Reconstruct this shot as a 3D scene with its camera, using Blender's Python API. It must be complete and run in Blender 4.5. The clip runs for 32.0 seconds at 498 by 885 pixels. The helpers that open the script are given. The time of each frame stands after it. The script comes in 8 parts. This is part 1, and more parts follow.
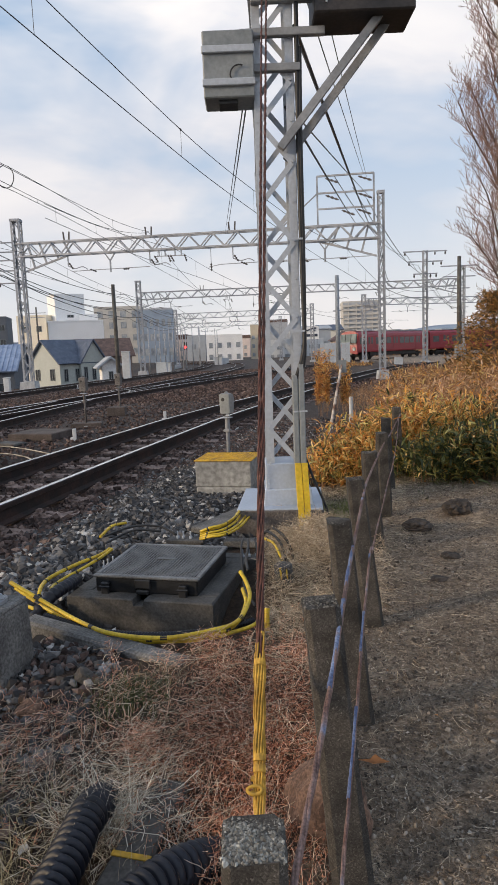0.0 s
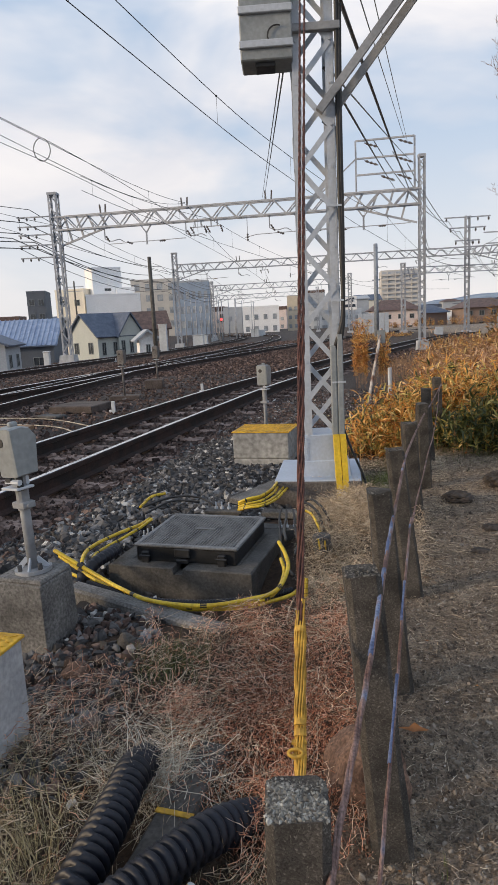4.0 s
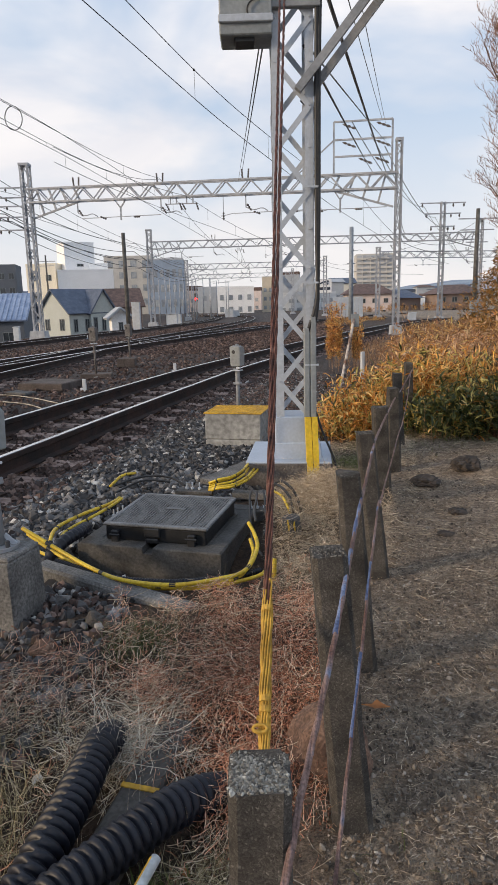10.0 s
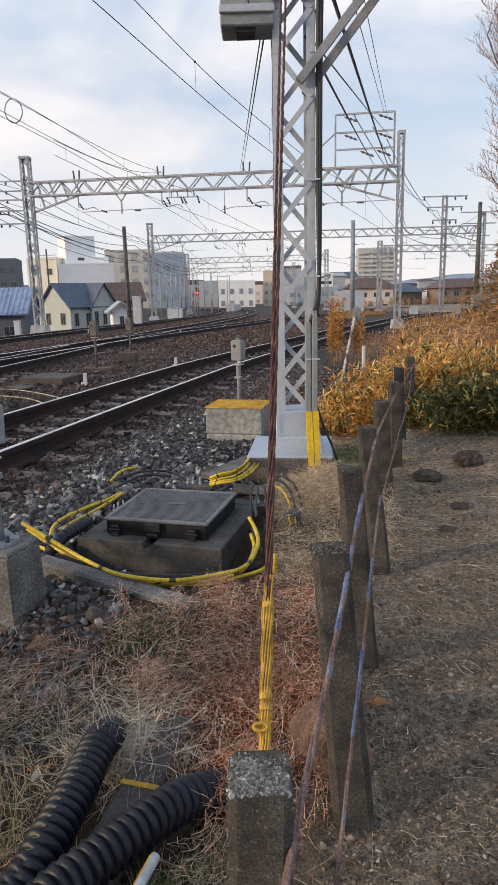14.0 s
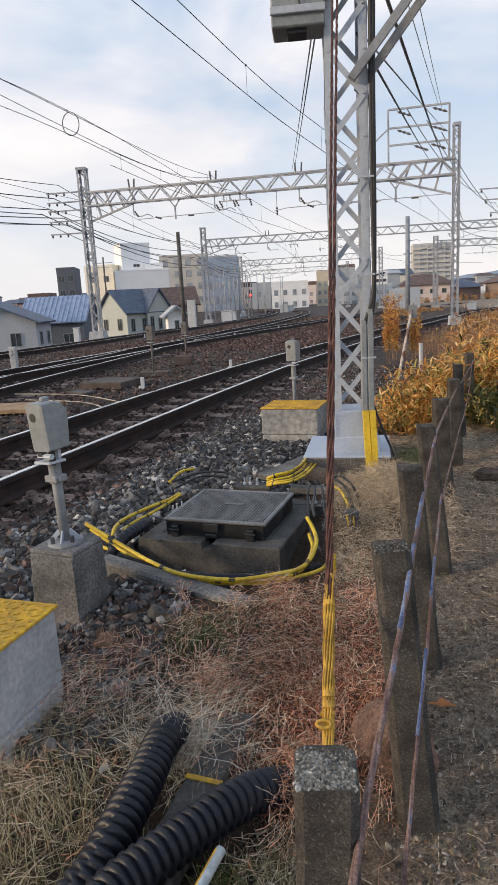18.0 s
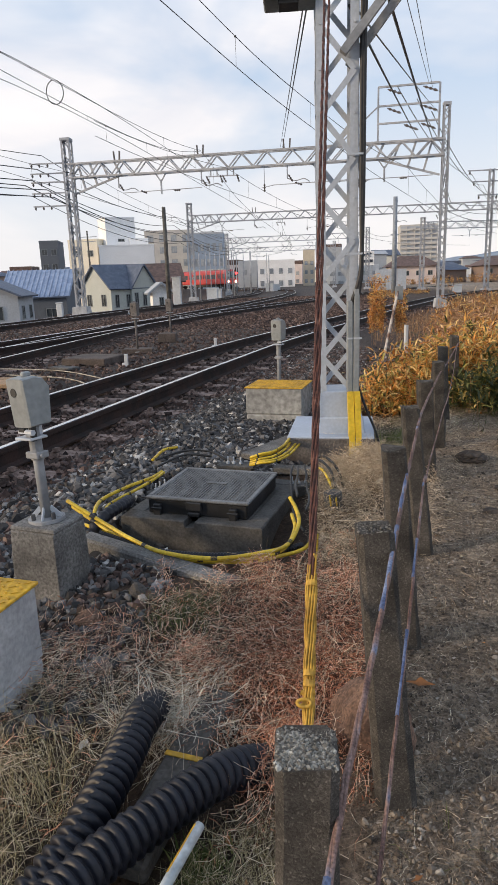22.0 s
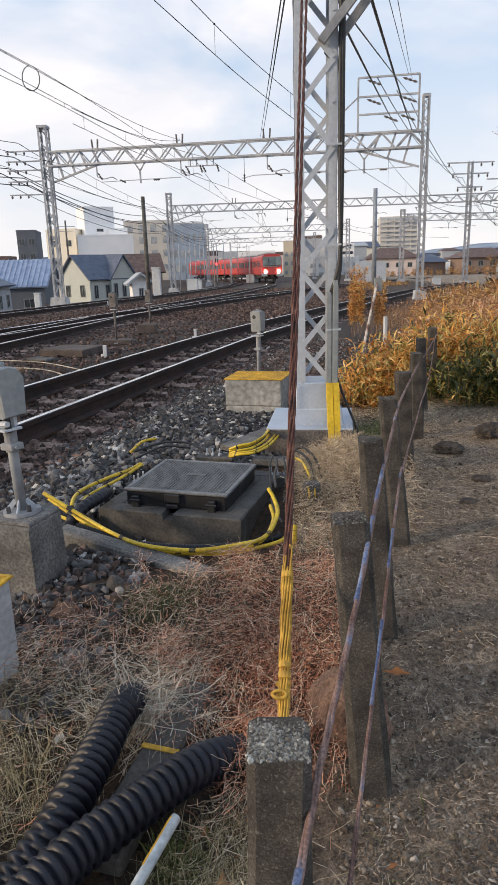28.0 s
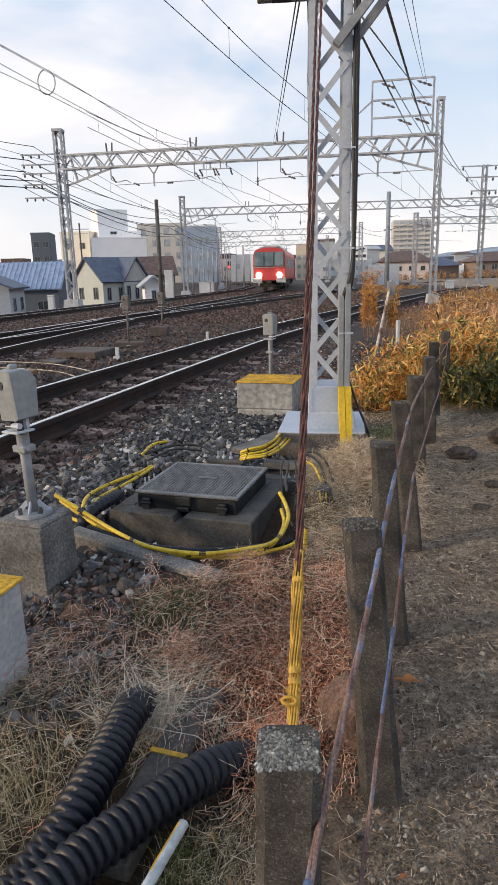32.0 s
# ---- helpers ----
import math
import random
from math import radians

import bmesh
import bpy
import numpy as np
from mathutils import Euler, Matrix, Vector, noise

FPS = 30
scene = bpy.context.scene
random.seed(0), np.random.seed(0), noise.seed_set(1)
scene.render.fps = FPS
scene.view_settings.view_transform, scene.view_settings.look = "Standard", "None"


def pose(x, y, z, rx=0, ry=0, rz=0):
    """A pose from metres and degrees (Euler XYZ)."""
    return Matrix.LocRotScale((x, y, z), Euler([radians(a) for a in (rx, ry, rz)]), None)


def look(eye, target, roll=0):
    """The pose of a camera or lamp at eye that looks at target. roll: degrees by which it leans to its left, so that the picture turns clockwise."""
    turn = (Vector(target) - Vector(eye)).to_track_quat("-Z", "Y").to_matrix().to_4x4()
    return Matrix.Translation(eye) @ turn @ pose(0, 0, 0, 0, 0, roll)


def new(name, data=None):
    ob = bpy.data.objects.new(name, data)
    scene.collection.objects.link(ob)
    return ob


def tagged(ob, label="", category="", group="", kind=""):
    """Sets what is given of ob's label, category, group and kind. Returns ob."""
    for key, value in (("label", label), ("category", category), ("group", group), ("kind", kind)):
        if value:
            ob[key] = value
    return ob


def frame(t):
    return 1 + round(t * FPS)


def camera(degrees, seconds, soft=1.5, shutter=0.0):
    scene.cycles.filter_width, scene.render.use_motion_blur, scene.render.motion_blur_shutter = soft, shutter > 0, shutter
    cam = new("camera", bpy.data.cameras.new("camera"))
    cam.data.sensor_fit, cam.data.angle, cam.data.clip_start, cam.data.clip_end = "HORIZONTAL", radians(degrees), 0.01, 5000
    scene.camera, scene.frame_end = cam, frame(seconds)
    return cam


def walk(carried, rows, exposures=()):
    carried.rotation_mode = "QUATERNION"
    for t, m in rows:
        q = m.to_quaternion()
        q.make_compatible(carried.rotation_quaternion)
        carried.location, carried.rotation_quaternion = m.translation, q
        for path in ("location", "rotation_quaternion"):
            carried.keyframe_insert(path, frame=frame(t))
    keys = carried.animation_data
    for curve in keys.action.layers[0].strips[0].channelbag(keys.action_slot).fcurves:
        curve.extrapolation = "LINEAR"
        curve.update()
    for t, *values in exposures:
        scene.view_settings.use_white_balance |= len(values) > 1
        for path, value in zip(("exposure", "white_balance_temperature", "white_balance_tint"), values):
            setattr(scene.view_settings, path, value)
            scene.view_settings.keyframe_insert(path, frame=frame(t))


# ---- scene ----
cam = camera(41.9, 32.0, 1.3)
PATH = [
    (0, (0.022, 0.242, 1.191), (0.015, 2.342, 0.897), -2.3),
    (0.5, (0.023, 0.247, 1.189), (-0.003, 2.344, 0.88), -2.5),
    (1, (0.023, 0.247, 1.186), (-0.003, 2.342, 0.855), -2.5),
    (1.5, (0.022, 0.249, 1.185), (-0.015, 2.338, 0.829), -2.6),
    (2, (0.025, 0.243, 1.188), (-0.014, 2.332, 0.832), -2.8),
    (2.5, (0.018, 0.24, 1.187), (-0.059, 2.322, 0.798), -2.9),
    (3, (0.011, 0.245, 1.183), (-0.158, 2.318, 0.776), -3.6),
    (3.5, (0.012, 0.245, 1.183), (-0.138, 2.326, 0.807), -3.3),
    (5.5, (0.021, 0.245, 1.181), (-0.076, 2.328, 0.796), -2.7),
    (6, (0.023, 0.244, 1.182), (-0.06, 2.326, 0.79), -3.0),
    (6.5, (0.024, 0.24, 1.184), (-0.04, 2.322, 0.793), -3.0),
    (7, (0.024, 0.236, 1.185), (-0.036, 2.32, 0.798), -3.1),
    (7.5, (0.016, 0.244, 1.185), (-0.074, 2.327, 0.802), -2.3),
    (8, (0.023, 0.239, 1.183), (-0.081, 2.319, 0.794), -3.8),
    (8.5, (0.024, 0.236, 1.18), (-0.038, 2.319, 0.788), -3.7),
    (9, (0.024, 0.237, 1.18), (-0.024, 2.318, 0.776), -3.6),
    (9.5, (0.022, 0.239, 1.18), (-0.01, 2.315, 0.756), -2.8),
    (10, (0.017, 0.24, 1.182), (-0.024, 2.313, 0.742), -1.4),
    (10.5, (0.021, 0.243, 1.181), (-0.013, 2.318, 0.747), -1.7),
    (11, (0.02, 0.246, 1.183), (-0.018, 2.322, 0.754), -1.9),
    (11.5, (0.017, 0.254, 1.182), (-0.028, 2.329, 0.746), -1.8),
    (12, (0.017, 0.254, 1.183), (-0.035, 2.331, 0.758), -1.6),
    (12.5, (0.018, 0.257, 1.181), (-0.032, 2.332, 0.754), -1.3),
    (13, (0.018, 0.259, 1.18), (-0.034, 2.331, 0.736), -1.2),
    (13.5, (0.02, 0.261, 1.178), (-0.027, 2.331, 0.721), -1.6),
    (14, (0.018, 0.258, 1.18), (-0.027, 2.327, 0.722), -1.4),
    (14.5, (0.012, 0.251, 1.184), (-0.085, 2.322, 0.741), -1.6),
    (15, (0.002, 0.251, 1.184), (-0.18, 2.32, 0.759), -1.5),
    (15.5, (0.005, 0.253, 1.178), (-0.18, 2.32, 0.744), -1.8),
    (17.5, (0.006, 0.259, 1.171), (-0.223, 2.316, 0.716), -3.2),
    (18, (0.01, 0.245, 1.178), (-0.214, 2.305, 0.731), -3.2),
    (18.5, (0.01, 0.25, 1.173), (-0.179, 2.313, 0.724), -2.9),
    (19, (0.008, 0.261, 1.17), (-0.189, 2.31, 0.665), -3.0),
    (19.5, (0.01, 0.258, 1.172), (-0.184, 2.307, 0.665), -2.7),
    (20, (0.008, 0.26, 1.172), (-0.172, 2.309, 0.661), -2.1),
    (20.5, (0.002, 0.262, 1.171), (-0.193, 2.31, 0.663), -1.6),
    (21, (0.005, 0.258, 1.173), (-0.177, 2.309, 0.669), -1.8),
    (21.5, (0.007, 0.259, 1.171), (-0.166, 2.312, 0.673), -2.0),
    (22, (0.006, 0.259, 1.174), (-0.166, 2.309, 0.659), -2.0),
    (22.5, (0.01, 0.265, 1.173), (-0.152, 2.314, 0.652), -2.3),
    (23, (0.011, 0.268, 1.173), (-0.146, 2.316, 0.65), -2.1),
    (23.5, (0.012, 0.268, 1.174), (-0.142, 2.317, 0.655), -2.1),
    (24, (0.014, 0.267, 1.174), (-0.14, 2.315, 0.65), -2.3),
    (24.5, (0.013, 0.266, 1.172), (-0.136, 2.316, 0.651), -2.3),
    (25, (0.013, 0.269, 1.169), (-0.134, 2.317, 0.643), -2.2),
    (25.5, (0.014, 0.268, 1.17), (-0.119, 2.317, 0.643), -2.0),
    (27.5, (0.016, 0.272, 1.168), (-0.109, 2.317, 0.62), -1.9),
    (28, (0.017, 0.27, 1.169), (-0.093, 2.317, 0.626), -1.7),
    (28.5, (0.018, 0.271, 1.167), (-0.091, 2.317, 0.62), -1.7),
    (29, (0.019, 0.271, 1.167), (-0.092, 2.314, 0.611), -1.8),
    (29.5, (0.021, 0.271, 1.167), (-0.08, 2.313, 0.605), -1.8),
    (30, (0.023, 0.271, 1.169), (-0.078, 2.315, 0.614), -1.9),
    (30.5, (0.024, 0.276, 1.167), (-0.086, 2.316, 0.601), -2.1),
    (31, (0.023, 0.28, 1.165), (-0.091, 2.319, 0.596), -2.2),
    (31.5, (0.017, 0.277, 1.168), (-0.113, 2.32, 0.619), -1.7),
    (32, (0.016, 0.276, 1.171), (-0.13, 2.322, 0.638), -1.5),
]
walk(cam, [(t, look(eye, target, roll)) for t, eye, target, roll in PATH], [(0, -0.13), (6, -0.08), (13, -0.02), (19, 0.0), (28, 0.09), (32, 0.10)])

# ---- world, sun, exposure ----
def daylight():
    w = bpy.data.worlds.new("sky")
    scene.world = w
    w.use_nodes = True
    nt = w.node_tree
    nt.nodes.clear()
    N = nt.nodes.new
    L = nt.links.new
    out, bg = N("ShaderNodeOutputWorld"), N("ShaderNodeBackground")
    sky = N("ShaderNodeTexSky")
    sky.sky_type, sky.sun_disc = "NISHITA", False
    sky.sun_elevation, sky.sun_rotation = radians(13), radians(250)
    sky.air_density, sky.dust_density, sky.ozone_density = 1.0, 0.6, 2.0
    co, mp = N("ShaderNodeTexCoord"), N("ShaderNodeMapping")
    mp.inputs["Scale"].default_value = (1.0, 1.0, 2.6)
    mp.inputs["Location"].default_value = (0.35, 0.1, 0.2)
    big, ramp = N("ShaderNodeTexNoise"), N("ShaderNodeValToRGB")
    big.inputs["Scale"].default_value, big.inputs["Detail"].default_value = 2.3, 5
    big.inputs["Roughness"].default_value, big.inputs["Distortion"].default_value = 0.48, 0.35
    ramp.color_ramp.elements[0].position, ramp.color_ramp.elements[1].position = 0.43, 0.60
    tone, tramp = N("ShaderNodeTexNoise"), N("ShaderNodeValToRGB")
    tone.inputs["Scale"].default_value, tone.inputs["Detail"].default_value = 3.4, 6
    tone.inputs["Distortion"].default_value = 0.5
    tramp.color_ramp.elements[0].position, tramp.color_ramp.elements[1].position = 0.35, 0.68
    tramp.color_ramp.elements[0].color = (0.67, 0.705, 0.80, 1)
    tramp.color_ramp.elements[1].color = (1.06, 1.01, 0.985, 1)
    lift = N("ShaderNodeVectorMath")
    lift.operation = "SCALE"
    lift.inputs["Scale"].default_value = SKY_STRENGTH
    pale = N("ShaderNodeMixRGB")
    pale.inputs["Fac"].default_value = 0.55
    pale.inputs["Color2"].default_value = (0.43, 0.67, 0.99, 1)
    mix = N("ShaderNodeMixRGB")
    # warm white haze low over the land
    part_z, low, haze = N("ShaderNodeSeparateXYZ"), N("ShaderNodeValToRGB"), N("ShaderNodeMixRGB")
    low.color_ramp.elements[0].position, low.color_ramp.elements[1].position = 0.02, 0.42
    low.color_ramp.elements[0].color, low.color_ramp.elements[1].color = (0.85, 0.85, 0.85, 1), (0, 0, 0, 1)
    haze.inputs["Color2"].default_value = (0.86, 0.815, 0.80, 1)
    L(co.outputs["Generated"], part_z.inputs["Vector"])
    L(part_z.outputs["Z"], low.inputs["Fac"])
    L(low.outputs["Color"], haze.inputs["Fac"])
    L(mix.outputs["Color"], haze.inputs["Color1"])
    L(co.outputs["Generated"], mp.inputs["Vector"])
    L(mp.outputs["Vector"], big.inputs["Vector"])
    L(mp.outputs["Vector"], tone.inputs["Vector"])
    L(big.outputs["Fac"], ramp.inputs["Fac"])
    L(tone.outputs["Fac"], tramp.inputs["Fac"])
    L(sky.outputs["Color"], lift.inputs[0])
    L(lift.outputs["Vector"], pale.inputs["Color1"])
    L(ramp.outputs["Color"], mix.inputs["Fac"])
    L(pale.outputs["Color"], mix.inputs["Color1"])
    L(tramp.outputs["Color"], mix.inputs["Color2"])
    L(haze.outputs["Color"], bg.inputs["Color"])
    bg.inputs["Strength"].default_value = CLOUD_LIGHT
    L(bg.outputs["Background"], out.inputs["Surface"])
    sun = new("sun", bpy.data.lights.new("sun", "SUN"))
    sun.data.energy, sun.data.angle, sun.data.color = SUN, radians(9), (1.0, 0.76, 0.50)
    sun.matrix_world = look((-60, -24, 15), (0, 0, 0))


SKY_STRENGTH, CLOUD_LIGHT, SUN = 0.12, 1.13, 2.9
daylight()


# ---- materials ----
def surf(name, c1, c2, scale=8.0, rough=0.8, bump=0.3, metal=0.0, fine=60.0, c3=None, spread=0.12, rand=0.0, island=False, stain=0.6, grip=0.01):
    """A two-tone surface: broad stains, fine grain and a little relief. rand: how far each piece's tone strays."""
    m = bpy.data.materials.new(name)
    m.use_nodes = True
    nt = m.node_tree
    N, L = nt.nodes.new, nt.links.new
    b = nt.nodes["Principled BSDF"]
    co = N("ShaderNodeTexCoord")
    n1, n2 = N("ShaderNodeTexNoise"), N("ShaderNodeTexNoise")
    n1.inputs["Scale"].default_value, n1.inputs["Detail"].default_value = scale, 6
    n2.inputs["Scale"].default_value, n2.inputs["Detail"].default_value = fine, 4
    for n in (n1, n2):
        L(co.outputs["Object"], n.inputs["Vector"])
    r = N("ShaderNodeValToRGB")
    e = r.color_ramp.elements
    e[0].position, e[1].position = 0.5 - spread, 0.5 + spread
    e[0].color, e[1].color = (*c1, 1), (*c2, 1)
    if c3:
        x = e.new(min(0.98, 0.5 + spread * 1.9))
        x.color = (*c3, 1)
    L(n1.outputs["Fac"], r.inputs["Fac"])
    g = N("ShaderNodeMapRange")
    g.inputs["From Min"].default_value, g.inputs["From Max"].default_value = 0.3, 0.7
    g.inputs["To Min"].default_value, g.inputs["To Max"].default_value = 1 - 0.5 * stain, 1 + 0.5 * stain
    L(n2.outputs["Fac"], g.inputs["Value"])
    v = N("ShaderNodeVectorMath")
    v.operation = "SCALE"
    L(r.outputs["Color"], v.inputs[0])
    last = g.outputs["Result"]
    if rand:
        src = N("ShaderNodeNewGeometry").outputs["Random Per Island"] if island else N("ShaderNodeObjectInfo").outputs["Random"]
        g2 = N("ShaderNodeMapRange")
        g2.inputs["To Min"].default_value, g2.inputs["To Max"].default_value = 1 - rand, 1 + rand
        L(src, g2.inputs["Value"])
        mm = N("ShaderNodeMath")
        mm.operation = "MULTIPLY"
        L(last, mm.inputs[0])
        L(g2.outputs["Result"], mm.inputs[1])
        last = mm.outputs["Value"]
    L(last, v.inputs["Scale"])
    L(v.outputs["Vector"], b.inputs["Base Color"])
    rr = N("ShaderNodeMapRange")
    rr.inputs["To Min"].default_value, rr.inputs["To Max"].default_value = max(0.03, rough - 0.1), min(1, rough + 0.1)
    L(n1.outputs["Fac"], rr.inputs["Value"])
    L(rr.outputs["Result"], b.inputs["Roughness"])
    b.inputs["Metallic"].default_value = metal
    if bump:
        bp = N("ShaderNodeBump")
        bp.inputs["Strength"].default_value, bp.inputs["Distance"].default_value = bump, grip
        L(n2.outputs["Fac"], bp.inputs["Height"])
        L(bp.outputs["Normal"], b.inputs["Normal"])
    return m


def pieces(name, stops, rough=0.75, trans=0.0):
    """Leaves, blades and stones: each separate piece takes its own tone from the stops."""
    m = bpy.data.materials.new(name)
    m.use_nodes = True
    nt = m.node_tree
    N, L = nt.nodes.new, nt.links.new
    b = nt.nodes["Principled BSDF"]
    g, r = N("ShaderNodeNewGeometry"), N("ShaderNodeValToRGB")
    e = r.color_ramp.elements
    e[0].position, e[1].position = stops[0][0], stops[-1][0]
    e[0].color, e[1].color = (*stops[0][1], 1), (*stops[-1][1], 1)
    for p, c in stops[1:-1]:
        e.new(p).color = (*c, 1)
    co, n = N("ShaderNodeTexCoord"), N("ShaderNodeTexNoise")
    n.inputs["Scale"].default_value, n.inputs["Detail"].default_value = 45, 3
    L(co.outputs["Object"], n.inputs["Vector"])
    k = N("ShaderNodeMapRange")
    k.inputs["From Min"].default_value, k.inputs["From Max"].default_value = 0.3, 0.7
    k.inputs["To Min"].default_value, k.inputs["To Max"].default_value = 0.7, 1.3
    v = N("ShaderNodeVectorMath")
    v.operation = "SCALE"
    L(n.outputs["Fac"], k.inputs["Value"])
    L(g.outputs["Random Per Island"], r.inputs["Fac"])
    L(r.outputs["Color"], v.inputs[0])
    L(k.outputs["Result"], v.inputs["Scale"])
    L(v.outputs["Vector"], b.inputs["Base Color"])
    b.inputs["Roughness"].default_value = rough
    if trans:
        t, mx = N("ShaderNodeBsdfTranslucent"), N("ShaderNodeMixShader")
        L(v.outputs["Vector"], t.inputs["Color"])
        mx.inputs["Fac"].default_value = trans
        L(b.outputs["BSDF"], mx.inputs[1])
        L(t.outputs["BSDF"], mx.inputs[2])
        L(mx.outputs["Shader"], nt.nodes["Material Output"].inputs["Surface"])
    return m


def aggregate(name):
    """Old concrete worn down to its gravel: dark matrix, many small grains, broad stains."""
    m = bpy.data.materials.new(name)
    m.use_nodes = True
    nt = m.node_tree
    N, L = nt.nodes.new, nt.links.new
    b = nt.nodes["Principled BSDF"]
    co, cell, sep, r, n = N("ShaderNodeTexCoord"), N("ShaderNodeTexVoronoi"), N("ShaderNodeSeparateColor"), N("ShaderNodeValToRGB"), N("ShaderNodeTexNoise")
    cell.inputs["Scale"].default_value = 400
    n.inputs["Scale"].default_value, n.inputs["Detail"].default_value = 14, 7
    e = r.color_ramp.elements
    e[0].position, e[1].position = 0.0, 1.0
    e[0].color, e[1].color = (0.034, 0.029, 0.025, 1), (0.15, 0.14, 0.122, 1)
    for p, c in ((0.5, (0.052, 0.046, 0.040)), (0.85, (0.072, 0.065, 0.057)), (0.97, (0.098, 0.090, 0.078))):
        e.new(p).color = (*c, 1)
    k = N("ShaderNodeMapRange")
    k.inputs["From Min"].default_value, k.inputs["From Max"].default_value = 0.33, 0.68
    k.inputs["To Min"].default_value, k.inputs["To Max"].default_value = 0.55, 1.5
    v = N("ShaderNodeVectorMath")
    v.operation = "SCALE"
    shake, add = N("ShaderNodeTexNoise"), N("ShaderNodeVectorMath")
    shake.inputs["Scale"].default_value, shake.inputs["Detail"].default_value = 120, 3
    add.operation = "MULTIPLY_ADD"
    add.inputs[1].default_value = (0.012, 0.012, 0.012)
    L(co.outputs["Object"], shake.inputs["Vector"])
    L(shake.outputs["Color"], add.inputs[0])
    L(co.outputs["Object"], add.inputs[2])
    L(add.outputs["Vector"], cell.inputs["Vector"])
    L(co.outputs["Object"], n.inputs["Vector"])
    L(cell.outputs["Color"], sep.inputs["Color"])
    L(sep.outputs["Red"], r.inputs["Fac"])
    L(n.outputs["Fac"], k.inputs["Value"])
    L(r.outputs["Color"], v.inputs[0])
    L(k.outputs["Result"], v.inputs["Scale"])
    L(v.outputs["Vector"], b.inputs["Base Color"])
    b.inputs["Roughness"].default_value = 0.95
    bp = N("ShaderNodeBump")
    bp.invert = True
    bp.inputs["Strength"].default_value, bp.inputs["Distance"].default_value = 0.4, 0.0025
    L(cell.outputs["Distance"], bp.inputs["Height"])
    L(bp.outputs["Normal"], b.inputs["Normal"])
    return m


def glow(name, c, s):
    m = bpy.data.materials.new(name)
    m.use_nodes = True
    b = m.node_tree.nodes["Principled BSDF"]
    b.inputs["Base Color"].default_value = (*c, 1)
    b.inputs["Emission Color"].default_value = (*c, 1)
    b.inputs["Emission Strength"].default_value = s
    return m


M = {}
M["concrete"] = surf("weathered_concrete", (0.062, 0.061, 0.060), (0.20, 0.196, 0.190), 6, 0.9, 0.4, fine=90, spread=0.2, stain=0.9)
M["slab_grey"] = surf("dark_grey_slab", (0.045, 0.040, 0.036), (0.095, 0.088, 0.080), 6, 0.9, 0.4, fine=90, spread=0.18)
M["concrete_footing"] = surf("brown_stained_concrete", (0.075, 0.062, 0.056), (0.155, 0.145, 0.138), 5, 0.9, 0.35, fine=70, spread=0.18, stain=0.8)
M["concrete_dark"] = surf("damp_dark_concrete", (0.030, 0.030, 0.031), (0.105, 0.102, 0.098), 5, 0.8, 0.35, fine=80, spread=0.18)
M["concrete_stained"] = surf("stained_concrete", (0.19, 0.192, 0.19), (0.38, 0.382, 0.37), 2.6, 0.9, 0.2, fine=22, spread=0.25, stain=0.7)
M["concrete_pale"] = surf("pale_concrete", (0.30, 0.31, 0.325), (0.50, 0.51, 0.525), 4, 0.9, 0.2, fine=60, spread=0.2, stain=0.35)
M["post"] = aggregate("old_aggregate_concrete")
M["gravel_top"] = pieces("exposed_gravel", [(0.0, (0.075, 0.068, 0.058)), (0.5, (0.17, 0.16, 0.14)), (0.85, (0.27, 0.26, 0.23)), (1.0, (0.42, 0.41, 0.37))], 0.9)
M["gravel_dull"] = pieces("dull_exposed_gravel", [(0.0, (0.035, 0.031, 0.027)), (0.6, (0.085, 0.078, 0.068)), (1.0, (0.22, 0.205, 0.18))], 0.9)
# rust brown taken near black, the rail's shaded side put into colour
M["rail_side"] = surf("shaded_rusty_rail", (0.010, 0.0065, 0.006), (0.036, 0.018, 0.0145), 6, 0.85, 0.3, fine=60)
M["rail_head"] = surf("polished_rail", (0.55, 0.55, 0.56), (0.72, 0.71, 0.70), 3, 0.22, 0.05, metal=1.0, fine=40, stain=0.2)
M["sleeper"] = surf("brown_sleeper", (0.115, 0.078, 0.066), (0.30, 0.222, 0.190), 7, 0.92, 0.5, fine=50, rand=0.25)
M["steel"] = surf("galvanised_steel", (0.40, 0.435, 0.485), (0.49, 0.525, 0.575), 3, 0.55, 0.08, metal=0.1, fine=45, stain=0.18, spread=0.25)
M["strut_grey"] = surf("dull_grey_steel", (0.20, 0.21, 0.225), (0.29, 0.30, 0.315), 4, 0.6, 0.1, fine=40, stain=0.25)
M["steel_far"] = surf("grey_painted_steel", (0.29, 0.31, 0.345), (0.41, 0.43, 0.47), 2, 0.65, 0.1, metal=0.1, fine=12, stain=0.3)
M["mast_paint"] = surf("pale_blue_grey_paint", (0.36, 0.42, 0.515), (0.44, 0.50, 0.595), 5, 0.5, 0.08, fine=50, stain=0.15, spread=0.2)
M["box_grey"] = surf("grey_enamel", (0.185, 0.205, 0.215), (0.27, 0.288, 0.295), 6, 0.5, 0.1, fine=40, stain=0.25, spread=0.2)
M["panel_dark"] = surf("dark_brown_panel", (0.018, 0.016, 0.016), (0.04, 0.034, 0.032), 4, 0.6, 0.1, fine=40)
M["yellow"] = surf("yellow_paint", (0.62, 0.40, 0.012), (0.74, 0.50, 0.02), 5, 0.5, 0.15, fine=45, stain=0.3, spread=0.2)
M["yellow_worn"] = surf("worn_yellow_plate", (0.40, 0.23, 0.02), (0.66, 0.39, 0.025), 9, 0.7, 0.4, fine=50, stain=0.6, spread=0.15)
